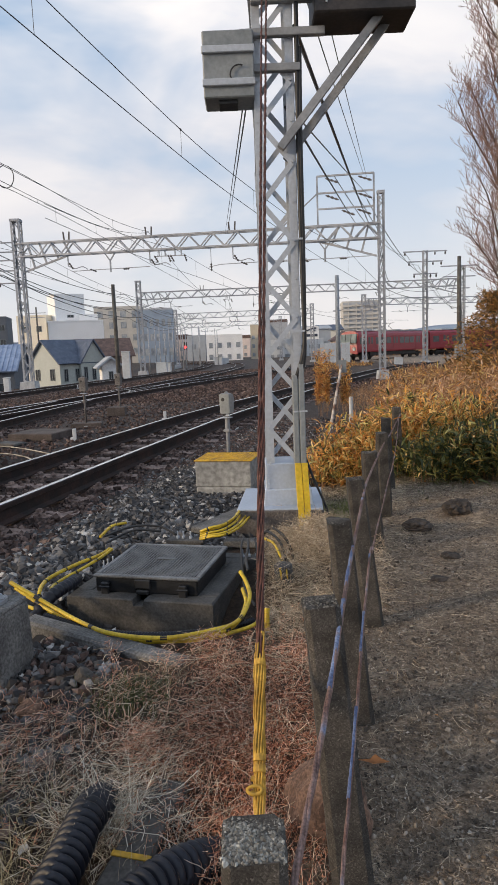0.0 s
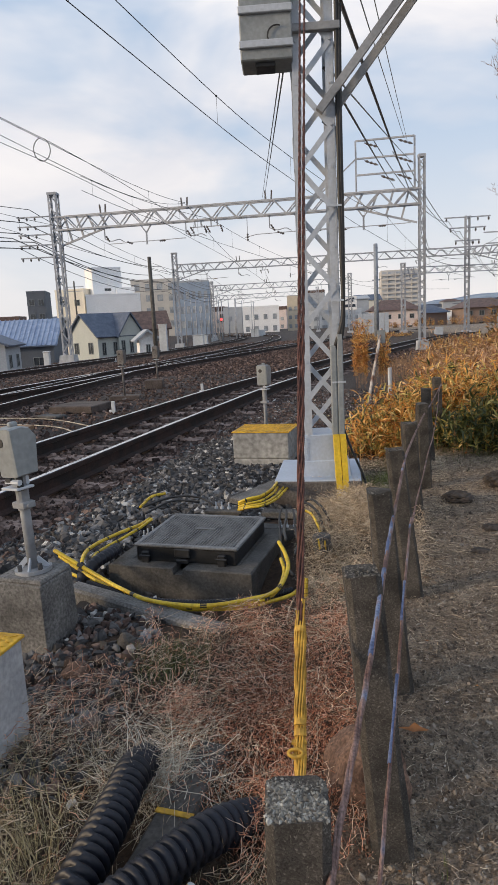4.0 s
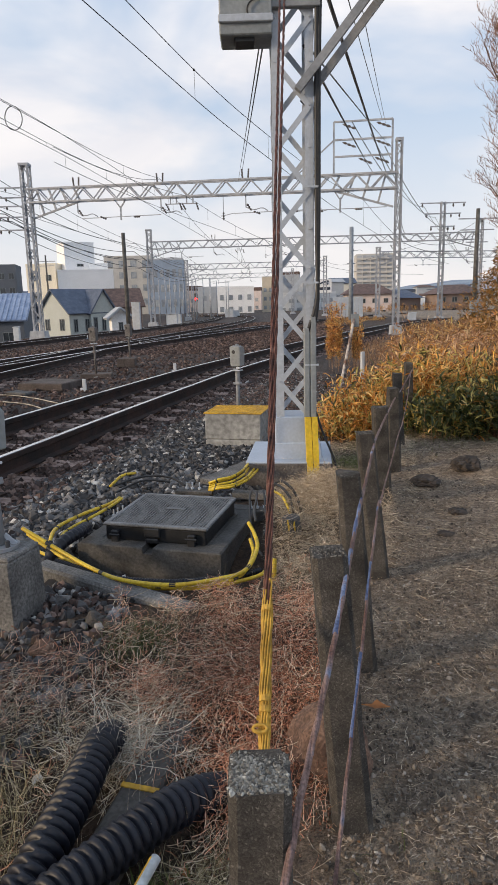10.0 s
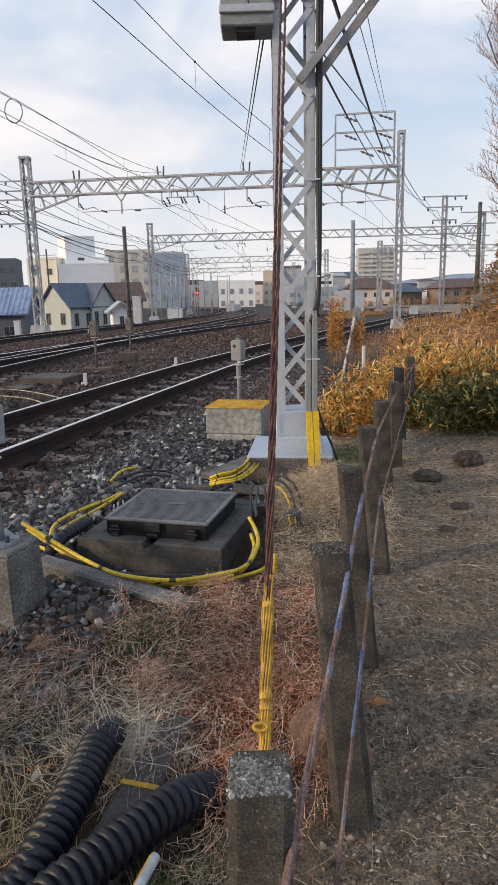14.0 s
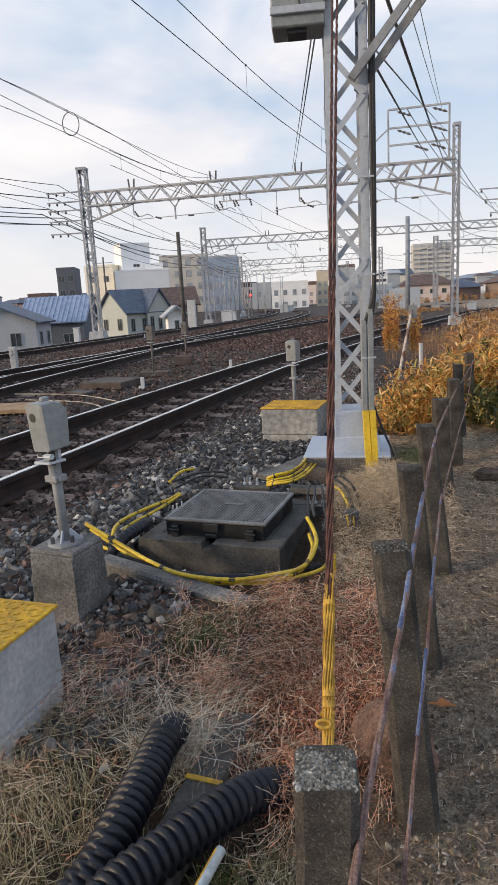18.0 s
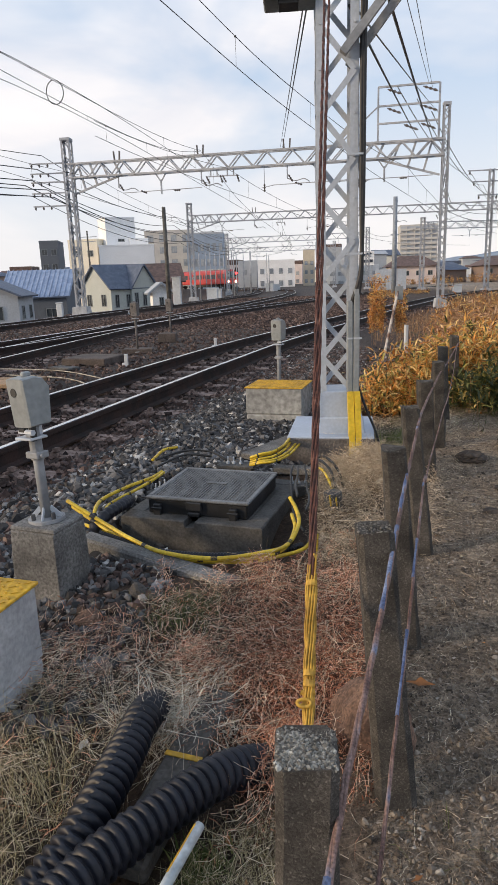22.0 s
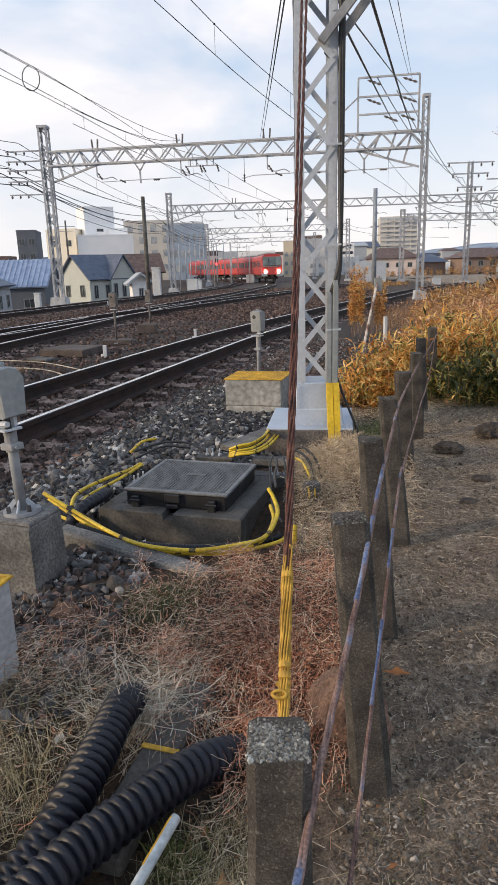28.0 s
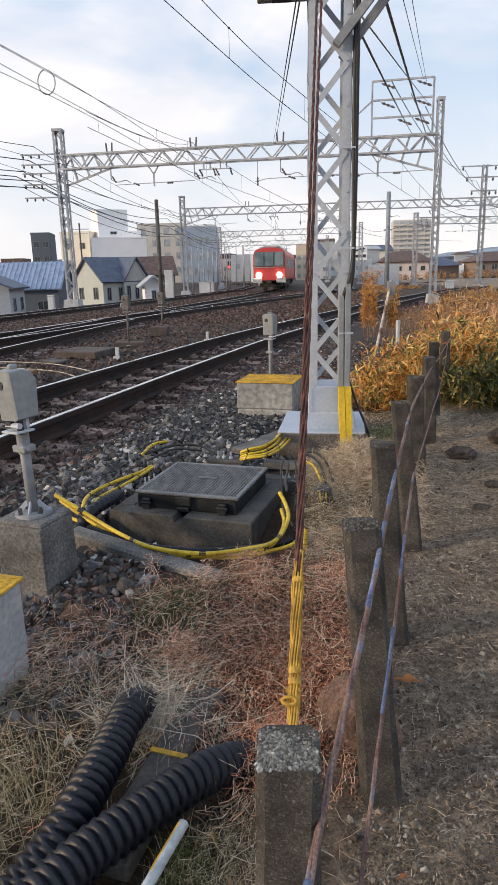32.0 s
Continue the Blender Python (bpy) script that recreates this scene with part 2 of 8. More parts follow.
M["cable_yellow"] = surf("yellow_cable_sheath", (0.46, 0.31, 0.015), (0.66, 0.47, 0.03), 9, 0.45, 0.15, fine=60, stain=0.5)
M["rubber"] = surf("black_rubber", (0.010, 0.010, 0.011), (0.025, 0.025, 0.027), 9, 0.55, 0.15, fine=60)
M["pipe_black"] = surf("black_corrugated_plastic", (0.004, 0.005, 0.010), (0.009, 0.011, 0.020), 6, 0.5, 0.1, fine=80, c3=(0.016, 0.015, 0.015))
M["pipe_black"].node_tree.nodes["Principled BSDF"].inputs["Specular IOR Level"].default_value = 0.42
M["lid_black"] = surf("black_plastic_lid", (0.007, 0.008, 0.010), (0.016, 0.017, 0.02), 6, 0.5, 0.15, fine=80, c3=(0.05, 0.05, 0.05))
M["lid_rim"] = surf("pale_grey_rim", (0.075, 0.08, 0.088), (0.15, 0.158, 0.168), 7, 0.42, 0.2, fine=80)
M["lid_grid"] = surf("grey_grid_lid", (0.040, 0.045, 0.052), (0.085, 0.092, 0.10), 7, 0.42, 0.2, fine=80)
M["yellow_guard"] = surf("ochre_yellow_paint", (0.32, 0.175, 0.016), (0.55, 0.325, 0.045), 16, 0.6, 0.3, fine=90, stain=0.6)
M["box_dull"] = surf("rust_stained_grey_casing", (0.085, 0.078, 0.076), (0.145, 0.134, 0.130), 5, 0.7, 0.1, fine=40)
M["board_tan"] = surf("dull_tan_boarding", (0.22, 0.135, 0.075), (0.38, 0.25, 0.145), 6, 0.85, 0.3, fine=50, stain=0.5)
M["clod"] = surf("dark_turned_earth", (0.022, 0.018, 0.016), (0.075, 0.060, 0.050), 12, 0.95, 0.5, fine=60)
M["cover_brown"] = surf("rust_brown_concrete", (0.060, 0.047, 0.042), (0.105, 0.085, 0.076), 4, 0.9, 0.3, fine=40)
M["peeling_white"] = surf("peeling_white_paint", (0.14, 0.075, 0.05), (0.52, 0.47, 0.43), 9, 0.7, 0.2, fine=40, spread=0.1)
M["pvc"] = surf("grey_pvc", (0.42, 0.46, 0.48), (0.55, 0.58, 0.59), 7, 0.45, 0.1, fine=50)
M["copper_rope"] = surf("rusty_red_rope", (0.055, 0.020, 0.015), (0.13, 0.050, 0.034), 30, 0.75, 0.5, fine=160, c3=(0.22, 0.12, 0.09))
M["wire_rust"] = surf("rusted_wire", (0.11, 0.056, 0.044), (0.25, 0.165, 0.145), 14, 0.7, 0.5, fine=200, c3=(0.17, 0.20, 0.29), stain=0.9)
M["wire_blue"] = surf("faded_blue_sheath", (0.065, 0.095, 0.20), (0.19, 0.235, 0.36), 16, 0.6, 0.4, fine=220, stain=0.9, c3=(0.24, 0.14, 0.11))
M["wire_dark"] = surf("dark_wire", (0.035, 0.036, 0.040), (0.075, 0.077, 0.082), 3, 0.6, 0.0)
M["wire_far"] = surf("grey_wire", (0.12, 0.125, 0.135), (0.19, 0.195, 0.20), 3, 0.6, 0.0)
M["insulator"] = surf("brown_insulator", (0.05, 0.035, 0.03), (0.11, 0.10, 0.10), 9, 0.3, 0.0)
M["wood_pole"] = surf("grey_pole", (0.07, 0.066, 0.06), (0.13, 0.125, 0.115), 4, 0.85, 0.3, fine=30)
M["pole_blue"] = surf("blue_grey_pole", (0.20, 0.23, 0.27), (0.28, 0.31, 0.35), 4, 0.7, 0.1, fine=30)
M["straw_cable"] = surf("dirty_tan_sheath", (0.22, 0.19, 0.15), (0.46, 0.42, 0.35), 6, 0.7, 0.1, fine=40)
M["stone"] = pieces("ballast_stones", [(0.0, (0.020, 0.019, 0.020)), (0.45, (0.056, 0.055, 0.057)), (0.78, (0.120, 0.118, 0.120)), (0.93, (0.23, 0.226, 0.226)), (1.0, (0.52, 0.51, 0.49))], 0.9)
M["stone_brown"] = pieces("rust_stained_stones", [(0.0, (0.022, 0.014, 0.012)), (0.6, (0.085, 0.053, 0.044)), (1.0, (0.205, 0.146, 0.124))], 0.9)
M["pebble"] = pieces("path_pebbles", [(0.0, (0.045, 0.034, 0.026)), (0.6, (0.15, 0.118, 0.090)), (0.92, (0.25, 0.215, 0.175)), (1.0, (0.40, 0.36, 0.315))], 0.9)
M["weed_red"] = pieces("red_brown_dry_weed", [(0.0, (0.17, 0.055, 0.032)), (0.3, (0.60, 0.26, 0.155)), (0.65, (0.86, 0.50, 0.34)), (1.0, (0.91, 0.75, 0.59))], 0.8, 0.35)
M["leaf_rust"] = pieces("rust_brown_leaf_bits", [(0.0, (0.10, 0.036, 0.022)), (0.5, (0.42, 0.165, 0.095)), (1.0, (0.70, 0.38, 0.24))], 0.8, 0.35)
M["straw"] = pieces("dry_straw", [(0.0, (0.17, 0.12, 0.07)), (0.5, (0.54, 0.42, 0.29)), (1.0, (0.82, 0.70, 0.53))], 0.8, 0.15)
M["straw_grey"] = pieces("grey_straw", [(0.0, (0.14, 0.108, 0.08)), (0.45, (0.51, 0.41, 0.295)), (1.0, (0.87, 0.77, 0.61))], 0.8, 0.3)
M["straw_pale"] = pieces("pale_straw", [(0.0, (0.36, 0.30, 0.22)), (0.5, (0.66, 0.59, 0.48)), (1.0, (0.88, 0.83, 0.72))], 0.75, 0.15)
M["litter"] = pieces("path_litter", [(0.0, (0.06, 0.045, 0.034)), (0.5, (0.20, 0.155, 0.118)), (1.0, (0.48, 0.40, 0.32))], 0.85)
M["stalk_tan"] = pieces("tan_stalks", [(0.0, (0.24, 0.11, 0.055)), (0.5, (0.52, 0.29, 0.16)), (1.0, (0.78, 0.56, 0.37))], 0.8, 0.2)
M["straw_dull"] = pieces("trodden_straw", [(0.0, (0.11, 0.085, 0.06)), (0.6, (0.30, 0.24, 0.18)), (1.0, (0.58, 0.50, 0.40))], 0.85, 0.1)
M["grass_green"] = pieces("green_grass", [(0.0, (0.05, 0.07, 0.02)), (0.6, (0.10, 0.13, 0.035)), (1.0, (0.20, 0.19, 0.07))], 0.8, 0.2)
M["grass_fresh"] = pieces("fresh_green_grass", [(0.0, (0.07, 0.11, 0.02)), (0.6, (0.16, 0.21, 0.04)), (1.0, (0.32, 0.34, 0.10))], 0.8, 0.3)
M["grass_olive"] = pieces("olive_dry_grass", [(0.0, (0.14, 0.12, 0.05)), (0.5, (0.40, 0.33, 0.18)), (1.0, (0.72, 0.64, 0.44))], 0.8, 0.2)
M["leaf_orange"] = pieces("orange_bamboo_leaves", [(0.0, (0.20, 0.075, 0.018)), (0.22, (0.60, 0.24, 0.05)), (0.55, (0.93, 0.50, 0.12)), (0.86, (0.98, 0.72, 0.32)), (1.0, (0.38, 0.32, 0.06))], 0.55, 0.35)
M["leaf_olive"] = pieces("olive_yellow_leaves", [(0.0, (0.13, 0.11, 0.025)), (0.5, (0.40, 0.33, 0.075)), (1.0, (0.74, 0.62, 0.22))], 0.55, 0.3)
M["leaf_green"] = pieces("dark_bamboo_leaves", [(0.0, (0.022, 0.032, 0.011)), (0.6, (0.060, 0.080, 0.024)), (0.9, (0.13, 0.135, 0.035)), (1.0, (0.34, 0.24, 0.06))], 0.5, 0.2)
M["leaf_brown"] = pieces("brown_brush", [(0.0, (0.13, 0.062, 0.028)), (0.5, (0.32, 0.17, 0.08)), (1.0, (0.58, 0.38, 0.20))], 0.8, 0.2)
M["needles"] = pieces("bronze_evergreen", [(0.0, (0.05, 0.045, 0.015)), (0.45, (0.20, 0.11, 0.03)), (1.0, (0.50, 0.24, 0.06))], 0.7, 0.2)
M["twig"] = surf("bare_twigs", (0.16, 0.095, 0.075), (0.29, 0.18, 0.145), 3, 0.85, 0.0)
M["bark"] = surf("grey_bark", (0.075, 0.050, 0.040), (0.14, 0.098, 0.080), 8, 0.9, 0.5, fine=40)
M["dead_leaf"] = pieces("fallen_leaves", [(0.0, (0.16, 0.07, 0.03)), (0.5, (0.42, 0.17, 0.05)), (1.0, (0.50, 0.28, 0.13))], 0.7, 0.2)
M["boulder"] = surf("brown_boulder", (0.085, 0.048, 0.033), (0.19, 0.115, 0.08), 14, 0.9, 0.8, fine=110, stain=1.0)
M["glass"] = surf("dark_window_glass", (0.03, 0.036, 0.042), (0.06, 0.068, 0.075), 1.5, 0.12, 0.0, stain=0.1)
# pale base colour paints the sky's reflection into far panes
M["glass_far"] = surf("glass_with_painted_sky", (0.22, 0.25, 0.29), (0.42, 0.44, 0.46), 0.7, 0.2, 0.0, stain=0.2)
def wall_paint(name, c, k=0.8):
    return surf(name, tuple(v * k for v in c), c, 0.8, 0.85, 0.1, fine=8, stain=0.2, spread=0.25)


M["sheet_white"] = wall_paint("white_sheet_metal", (0.60, 0.63, 0.66))
# pale blue stands for the haze before the hills
M["hill"] = surf("hill_with_painted_haze", (0.22, 0.27, 0.34), (0.30, 0.35, 0.41), 0.02, 1.0, 0.0)


# ---- building helpers ----
def thing(name, m=None, label="", category="", group="", kind=""):
    ob = new(name)
    if m is not None:
        ob.matrix_basis = m
    return tagged(ob, label, category, group, kind)


def finish(name, bm, material, smooth=False):
    me = bpy.data.meshes.new(name)
    bmesh.ops.recalc_face_normals(bm, faces=bm.faces)
    bm.to_mesh(me)
    bm.free()
    if material:
        me.materials.append(material)
    if smooth:
        me.shade_smooth()
    return me


def part(name, bm, material, parent, label="", smooth=False):
    ob = new(name, finish(name, bm, material, smooth))
    ob.parent = parent
    return tagged(ob, label)


def single(name, bm, material, label, category, group="", kind="", smooth=False):
    return tagged(new(name, finish(name, bm, material, smooth)), label, category, group, kind)


def box(bm, c, s, rot=None, bevel=0.0, taper=1.0):
    """A box centred at c with sides s, turned by rot, its top drawn in by taper."""
    m = Matrix.Translation(c) @ (rot.to_4x4() if rot is not None else Matrix.Identity(4))
    vs = [bm.verts.new(m @ Vector((x * s[0] / 2 * (taper if z > 0 else 1), y * s[1] / 2 * (taper if z > 0 else 1), z * s[2] / 2))) for z in (-1, 1) for y in (-1, 1) for x in (-1, 1)]
    fs = [bm.faces.new([vs[i] for i in f]) for f in ((0, 2, 3, 1), (4, 5, 7, 6), (0, 1, 5, 4), (2, 6, 7, 3), (0, 4, 6, 2), (1, 3, 7, 5))]
    if bevel:
        es = list({e for f in fs for e in f.edges})
        bmesh.ops.bevel(bm, geom=es, offset=bevel, segments=1, affect="EDGES")
    return bm


def bar(bm, a, b, w, d=None, up=(0, 0, 1)):
    """A flat or square bar from a to b."""
    a, b = Vector(a), Vector(b)
    t = (b - a).normalized()
    s = t.cross(Vector(up))
    if s.length < 1e-4:
        s = t.cross(Vector((1, 0, 0)))
    s.normalize()
    n = s.cross(t)
    d = w if d is None else d
    vs = [bm.verts.new(p + s * (i * w / 2) + n * (j * d / 2)) for p in (a, b) for i, j in ((-1, -1), (1, -1), (1, 1), (-1, 1))]
    for f in ((3, 2, 1, 0), (4, 5, 6, 7), (0, 1, 5, 4), (1, 2, 6, 5), (2, 3, 7, 6), (3, 0, 4, 7)):
        bm.faces.new([vs[i] for i in f])
    return bm


def tube(bm, pts, r, seg=6, cap=True):
    """A round tube through the points; r is one radius or one for each point."""
    pts = [Vector(p) for p in pts]
    rs = r if isinstance(r, (list, tuple)) else [r] * len(pts)
    rings = []
    n = None
    for i, p in enumerate(pts):
        t = (pts[min(i + 1, len(pts) - 1)] - pts[max(i - 1, 0)]).normalized()
        if n is None:
            n = t.orthogonal().normalized()
        n = (n - t * n.dot(t)).normalized()
        b = t.cross(n)
        rings.append([bm.verts.new(p + (n * math.cos(a) + b * math.sin(a)) * rs[i]) for a in (k * 2 * math.pi / seg for k in range(seg))])
    for u, v in zip(rings, rings[1:]):
        for k in range(seg):
            bm.faces.new((u[k], u[(k + 1) % seg], v[(k + 1) % seg], v[k]))
    if cap:
        bm.faces.new(rings[0][::-1])
        bm.faces.new(rings[-1])
    return bm


def spline(pts, n):
    """n points evenly placed along a smooth curve through pts."""
    P = [np.array(p, float) for p in pts]
    P = [2 * P[0] - P[1]] + P + [2 * P[-1] - P[-2]]
    out = []
    for i in range(1, len(P) - 2):
        a, b, c, d = P[i - 1:i + 3]
        for u in np.linspace(0, 1, 24, endpoint=False):
            out.append(0.5 * (2 * b + (c - a) * u + (2 * a - 5 * b + 4 * c - d) * u * u + (3 * b - a - 3 * c + d) * u ** 3))
    out.append(P[-2])
    out = np.array(out)
    s = np.concatenate([[0], np.cumsum(np.linalg.norm(np.diff(out, axis=0), axis=1))])
    at = np.linspace(0, s[-1], n)
    return np.stack([np.interp(at, s, out[:, k]) for k in range(out.shape[1])], 1)


def np_mesh(name, V, F, material, flat=False):
    me = bpy.data.meshes.new(name)
    V, F = np.ascontiguousarray(V, np.float32), np.ascontiguousarray(F, np.int32)
    me.vertices.add(len(V))
    me.vertices.foreach_set("co", V.ravel())
    me.loops.add(F.size)
    me.loops.foreach_set("vertex_index", F.ravel())
    me.polygons.add(len(F))
    me.polygons.foreach_set("loop_start", np.arange(len(F), dtype=np.int32) * F.shape[1])
    me.update(calc_edges=True)
    me.materials.append(material)
    if flat:
        me.shade_flat()
    return me


def spread_out(name, V, F, P, R, S, material):
    """Joins a copy of the small mesh V, F at each place P, turned by R (n,3,3) and scaled by S (n,3)."""
    n, k = len(P), len(V)
    W = np.einsum("nij,nkj->nki", R, V[None] * S[:, None, :]) + P[:, None, :]
    FF = (F[None] + (np.arange(n) * k)[:, None, None]).reshape(-1, F.shape[1])
    return np_mesh(name, W.reshape(-1, 3), FF, material)


def turns(rng, n, tilt=np.pi):
    """Random turns: any heading, leaning by up to tilt."""
    a, b, c = rng.uniform(0, 2 * np.pi, n), rng.uniform(-tilt, tilt, n), rng.uniform(-tilt, tilt, n)
    z = np.zeros(n)
    o = np.ones(n)
    Z = np.stack([np.cos(a), -np.sin(a), z, np.sin(a), np.cos(a), z, z, z, o], 1).reshape(-1, 3, 3)
    Y = np.stack([np.cos(b), z, np.sin(b), z, o, z, -np.sin(b), z, np.cos(b)], 1).reshape(-1, 3, 3)
    X = np.stack([o, z, z, z, np.cos(c), -np.sin(c), z, np.sin(c), np.cos(c)], 1).reshape(-1, 3, 3)
    return Z @ Y @ X


def blades(name, P, H, W, rng, material, lean=0.8, droop=0.5, seg=3):
    """Thin curved blades, one at each root P with length H and width W."""
    n = len(P)
    az = rng.uniform(0, 2 * np.pi, n)
    out = np.stack([np.cos(az), np.sin(az), np.zeros(n)], 1)
    sd = np.stack([-np.sin(az), np.cos(az), np.zeros(n)], 1)
    th = np.abs(rng.normal(0, lean, n)).clip(0, 1.5) if lean < 1.2 else rng.uniform(0.75, 1.62, n)
    bend = rng.uniform(0, droop, n) * 2 if lean < 1.2 else rng.uniform(-0.6, 0.45, n)
    p = P.copy()
    rows = []
    for i in range(seg + 1):
        u = i / seg
        w = (W * (1 - 0.85 * u))[:, None] / 2
        rows += [p - sd * w, p + sd * w]
        a = th + bend * u
        p = p + (out * np.sin(a)[:, None] + np.array([0, 0, 1]) * np.cos(a)[:, None]) * (H / seg)[:, None]
    V = np.stack(rows, 1)
    k = 2 * (seg + 1)
    f = np.array([[2 * i, 2 * i + 1, 2 * i + 3, 2 * i + 2] for i in range(seg)])
    F = (f[None] + (np.arange(n) * k)[:, None, None]).reshape(-1, 4)
    return np_mesh(name, V.reshape(-1, 3), F, material)


def icosahedron():
    g = (1 + 5 ** 0.5) / 2
    V = np.array([(-1, g, 0), (1, g, 0), (-1, -g, 0), (1, -g, 0), (0, -1, g), (0, 1, g), (0, -1, -g), (0, 1, -g), (g, 0, -1), (g, 0, 1), (-g, 0, -1), (-g, 0, 1)]) / 1.9
    F = np.array([(0, 11, 5), (0, 5, 1), (0, 1, 7), (0, 7, 10), (0, 10, 11), (1, 5, 9), (5, 11, 4), (11, 10, 2), (10, 7, 6), (7, 1, 8), (3, 9, 4), (3, 4, 2), (3, 2, 6), (3, 6, 8), (3, 8, 9), (4, 9, 5), (2, 4, 11), (6, 2, 10), (8, 6, 7), (9, 8, 1)])
    return V, F


def rocks(name, P, S, rng, material):
    """Sharp-edged broken stones, one at each place P of size S."""
    V = np.array([(x, y, z) for z in (-1, 1) for y in (-1, 1) for x in (-1, 1)], float) * 0.8
    F = np.array([(0, 2, 3), (0, 3, 1), (4, 5, 7), (4, 7, 6), (0, 1, 5), (0, 5, 4), (2, 6, 7), (2, 7, 3), (0, 4, 6), (0, 6, 2), (1, 3, 7), (1, 7, 5)])
    n = len(P)
    W = V[None] * (1 + rng.uniform(-0.55, 0.35, (n, 8, 3))) * (S[:, None] * rng.uniform(0.5, 1.4, (n, 3)))[:, None, :]
    W = np.einsum("nij,nkj->nki", turns(rng, n, 0.9), W) + P[:, None, :]
    return np_mesh(name, W.reshape(-1, 3), (F[None] + (np.arange(n) * 8)[:, None, None]).reshape(-1, 3), material, True)


def stones(name, P, S, rng, material):
    """Angular stones, one at each place P of size S."""
    V, F = icosahedron()
    n = len(P)
    W = V[None] * (1 + rng.uniform(-0.45, 0.40, (n, 12, 1))) * (S[:, None] * rng.uniform(0.55, 1.35, (n, 3)))[:, None, :]
    W = np.einsum("nij,nkj->nki", turns(rng, n, 0.6), W) + P[:, None, :]
    return np_mesh(name, W.reshape(-1, 3), (F[None] + (np.arange(n) * 12)[:, None, None]).reshape(-1, 3), material, True)


# ---- lie of the land ----
TRACKS = {
    "A": [(-7.2, -14), (-4.3, -1.5), (-3.65, 1.5), (-3.2, 3.3), (-2.72, 5.3), (-2.4, 6.7), (-2.02, 8.3), (-1.6, 10), (-0.98, 12.5), (-0.34, 14.8), (0.72, 18.3), (2.0, 22.5), (3.3, 26.5), (6.6, 36), (11, 48), (17, 60), (28, 76), (50, 95), (90, 115)],
    "B": [(-14.2, -10), (-10.2, 2), (-8.9, 6), (-7.5, 10.5), (-6.35, 14.6), (-5.6, 18.5), (-4.95, 24), (-4.2, 32), (-3.2, 42), (-2.2, 54), (-1.4, 68), (-1.0, 82), (-1.8, 98), (-5, 112), (-11, 126), (-19, 137), (-31, 147), (-50, 156), (-80, 163), (-180, 175), (-330, 185)],
    "E": [(-6.1, 16), (-5.65, 18.5), (-5.0, 22.5), (-3.8, 28), (-2.35, 34), (0.3, 44), (4.3, 58.5), (8.0, 71), (12.9, 83), (19.1, 91), (26, 97), (35, 102), (60, 113), (110, 130), (200, 155), (420, 210)],
    "N": [(-8.3, -9), (-6.6, 3), (-6.1, 7), (-5.75, 11.2), (-5.65, 13.2), (-5.5, 16.2), (-5.3, 20.5)],
    "C": [(-18.3, -12), (-14.5, 4), (-12.6, 12), (-11.5, 17), (-10.7, 22), (-10.1, 27.5), (-9.4, 35), (-8.6, 42), (-7.4, 55), (-6.2, 70), (-5.6, 84), (-6.2, 100), (-9.4, 114), (-15.4, 128), (-24, 140), (-50, 160)],
}
LINES = {k: spline(v, 900) for k, v in TRACKS.items()}


def fall(y):
    """The line drops gently away from the camera."""
    return -0.008 * np.clip(np.asarray(y, float) - 12, 0, 60)


LEFT_LINE = (LINES["C"][:, 1], LINES["C"][:, 0])


def fence_x(y):
    return np.interp(y, [-3, 0, 1.6, 2.16, 2.9, 3.83, 4.64, 6, 14, 40], [-0.5, -0.03, 0.20, 0.32, 0.48, 0.70, 0.98, 1.3, 5.2, 16])


def lump(x, y, s, k=0):
    """Soft unevenness of the ground."""
    return np.sin(x * 3.1 * s + 1.7 + k) * np.cos(y * 2.7 * s + 0.4 * k) * 0.5 + np.sin(x * 7.3 * s - y * 5.9 * s + k) * 0.3 + np.cos(y * 11.7 * s + x * 9.1 * s) * 0.2


def near_track(x, y):
    """Distance to the nearest centre line."""
    d = np.full(np.shape(x), 1e3)
    for k, p in LINES.items():
        q = p[::6]
        dd = np.full(np.shape(x), 1e6)
        for a in q:
            dd = np.minimum(dd, (x - a[0]) ** 2 + (y - a[1]) ** 2)
        d = np.minimum(d, np.sqrt(dd))
    return d


def step(v, a, b):
    t = np.clip((v - a) / (b - a), 0, 1)
    return t * t * (3 - 2 * t)


MOUNDS = ((1.06, 4.36, 0.13, 0.04), (1.56, 4.68, 0.18, 0.06), (1.15, 3.78, 0.10, 0.015), (1.9, 4.2, 0.16, 0.03), (1.0, 4.1, 0.09, 0.018))


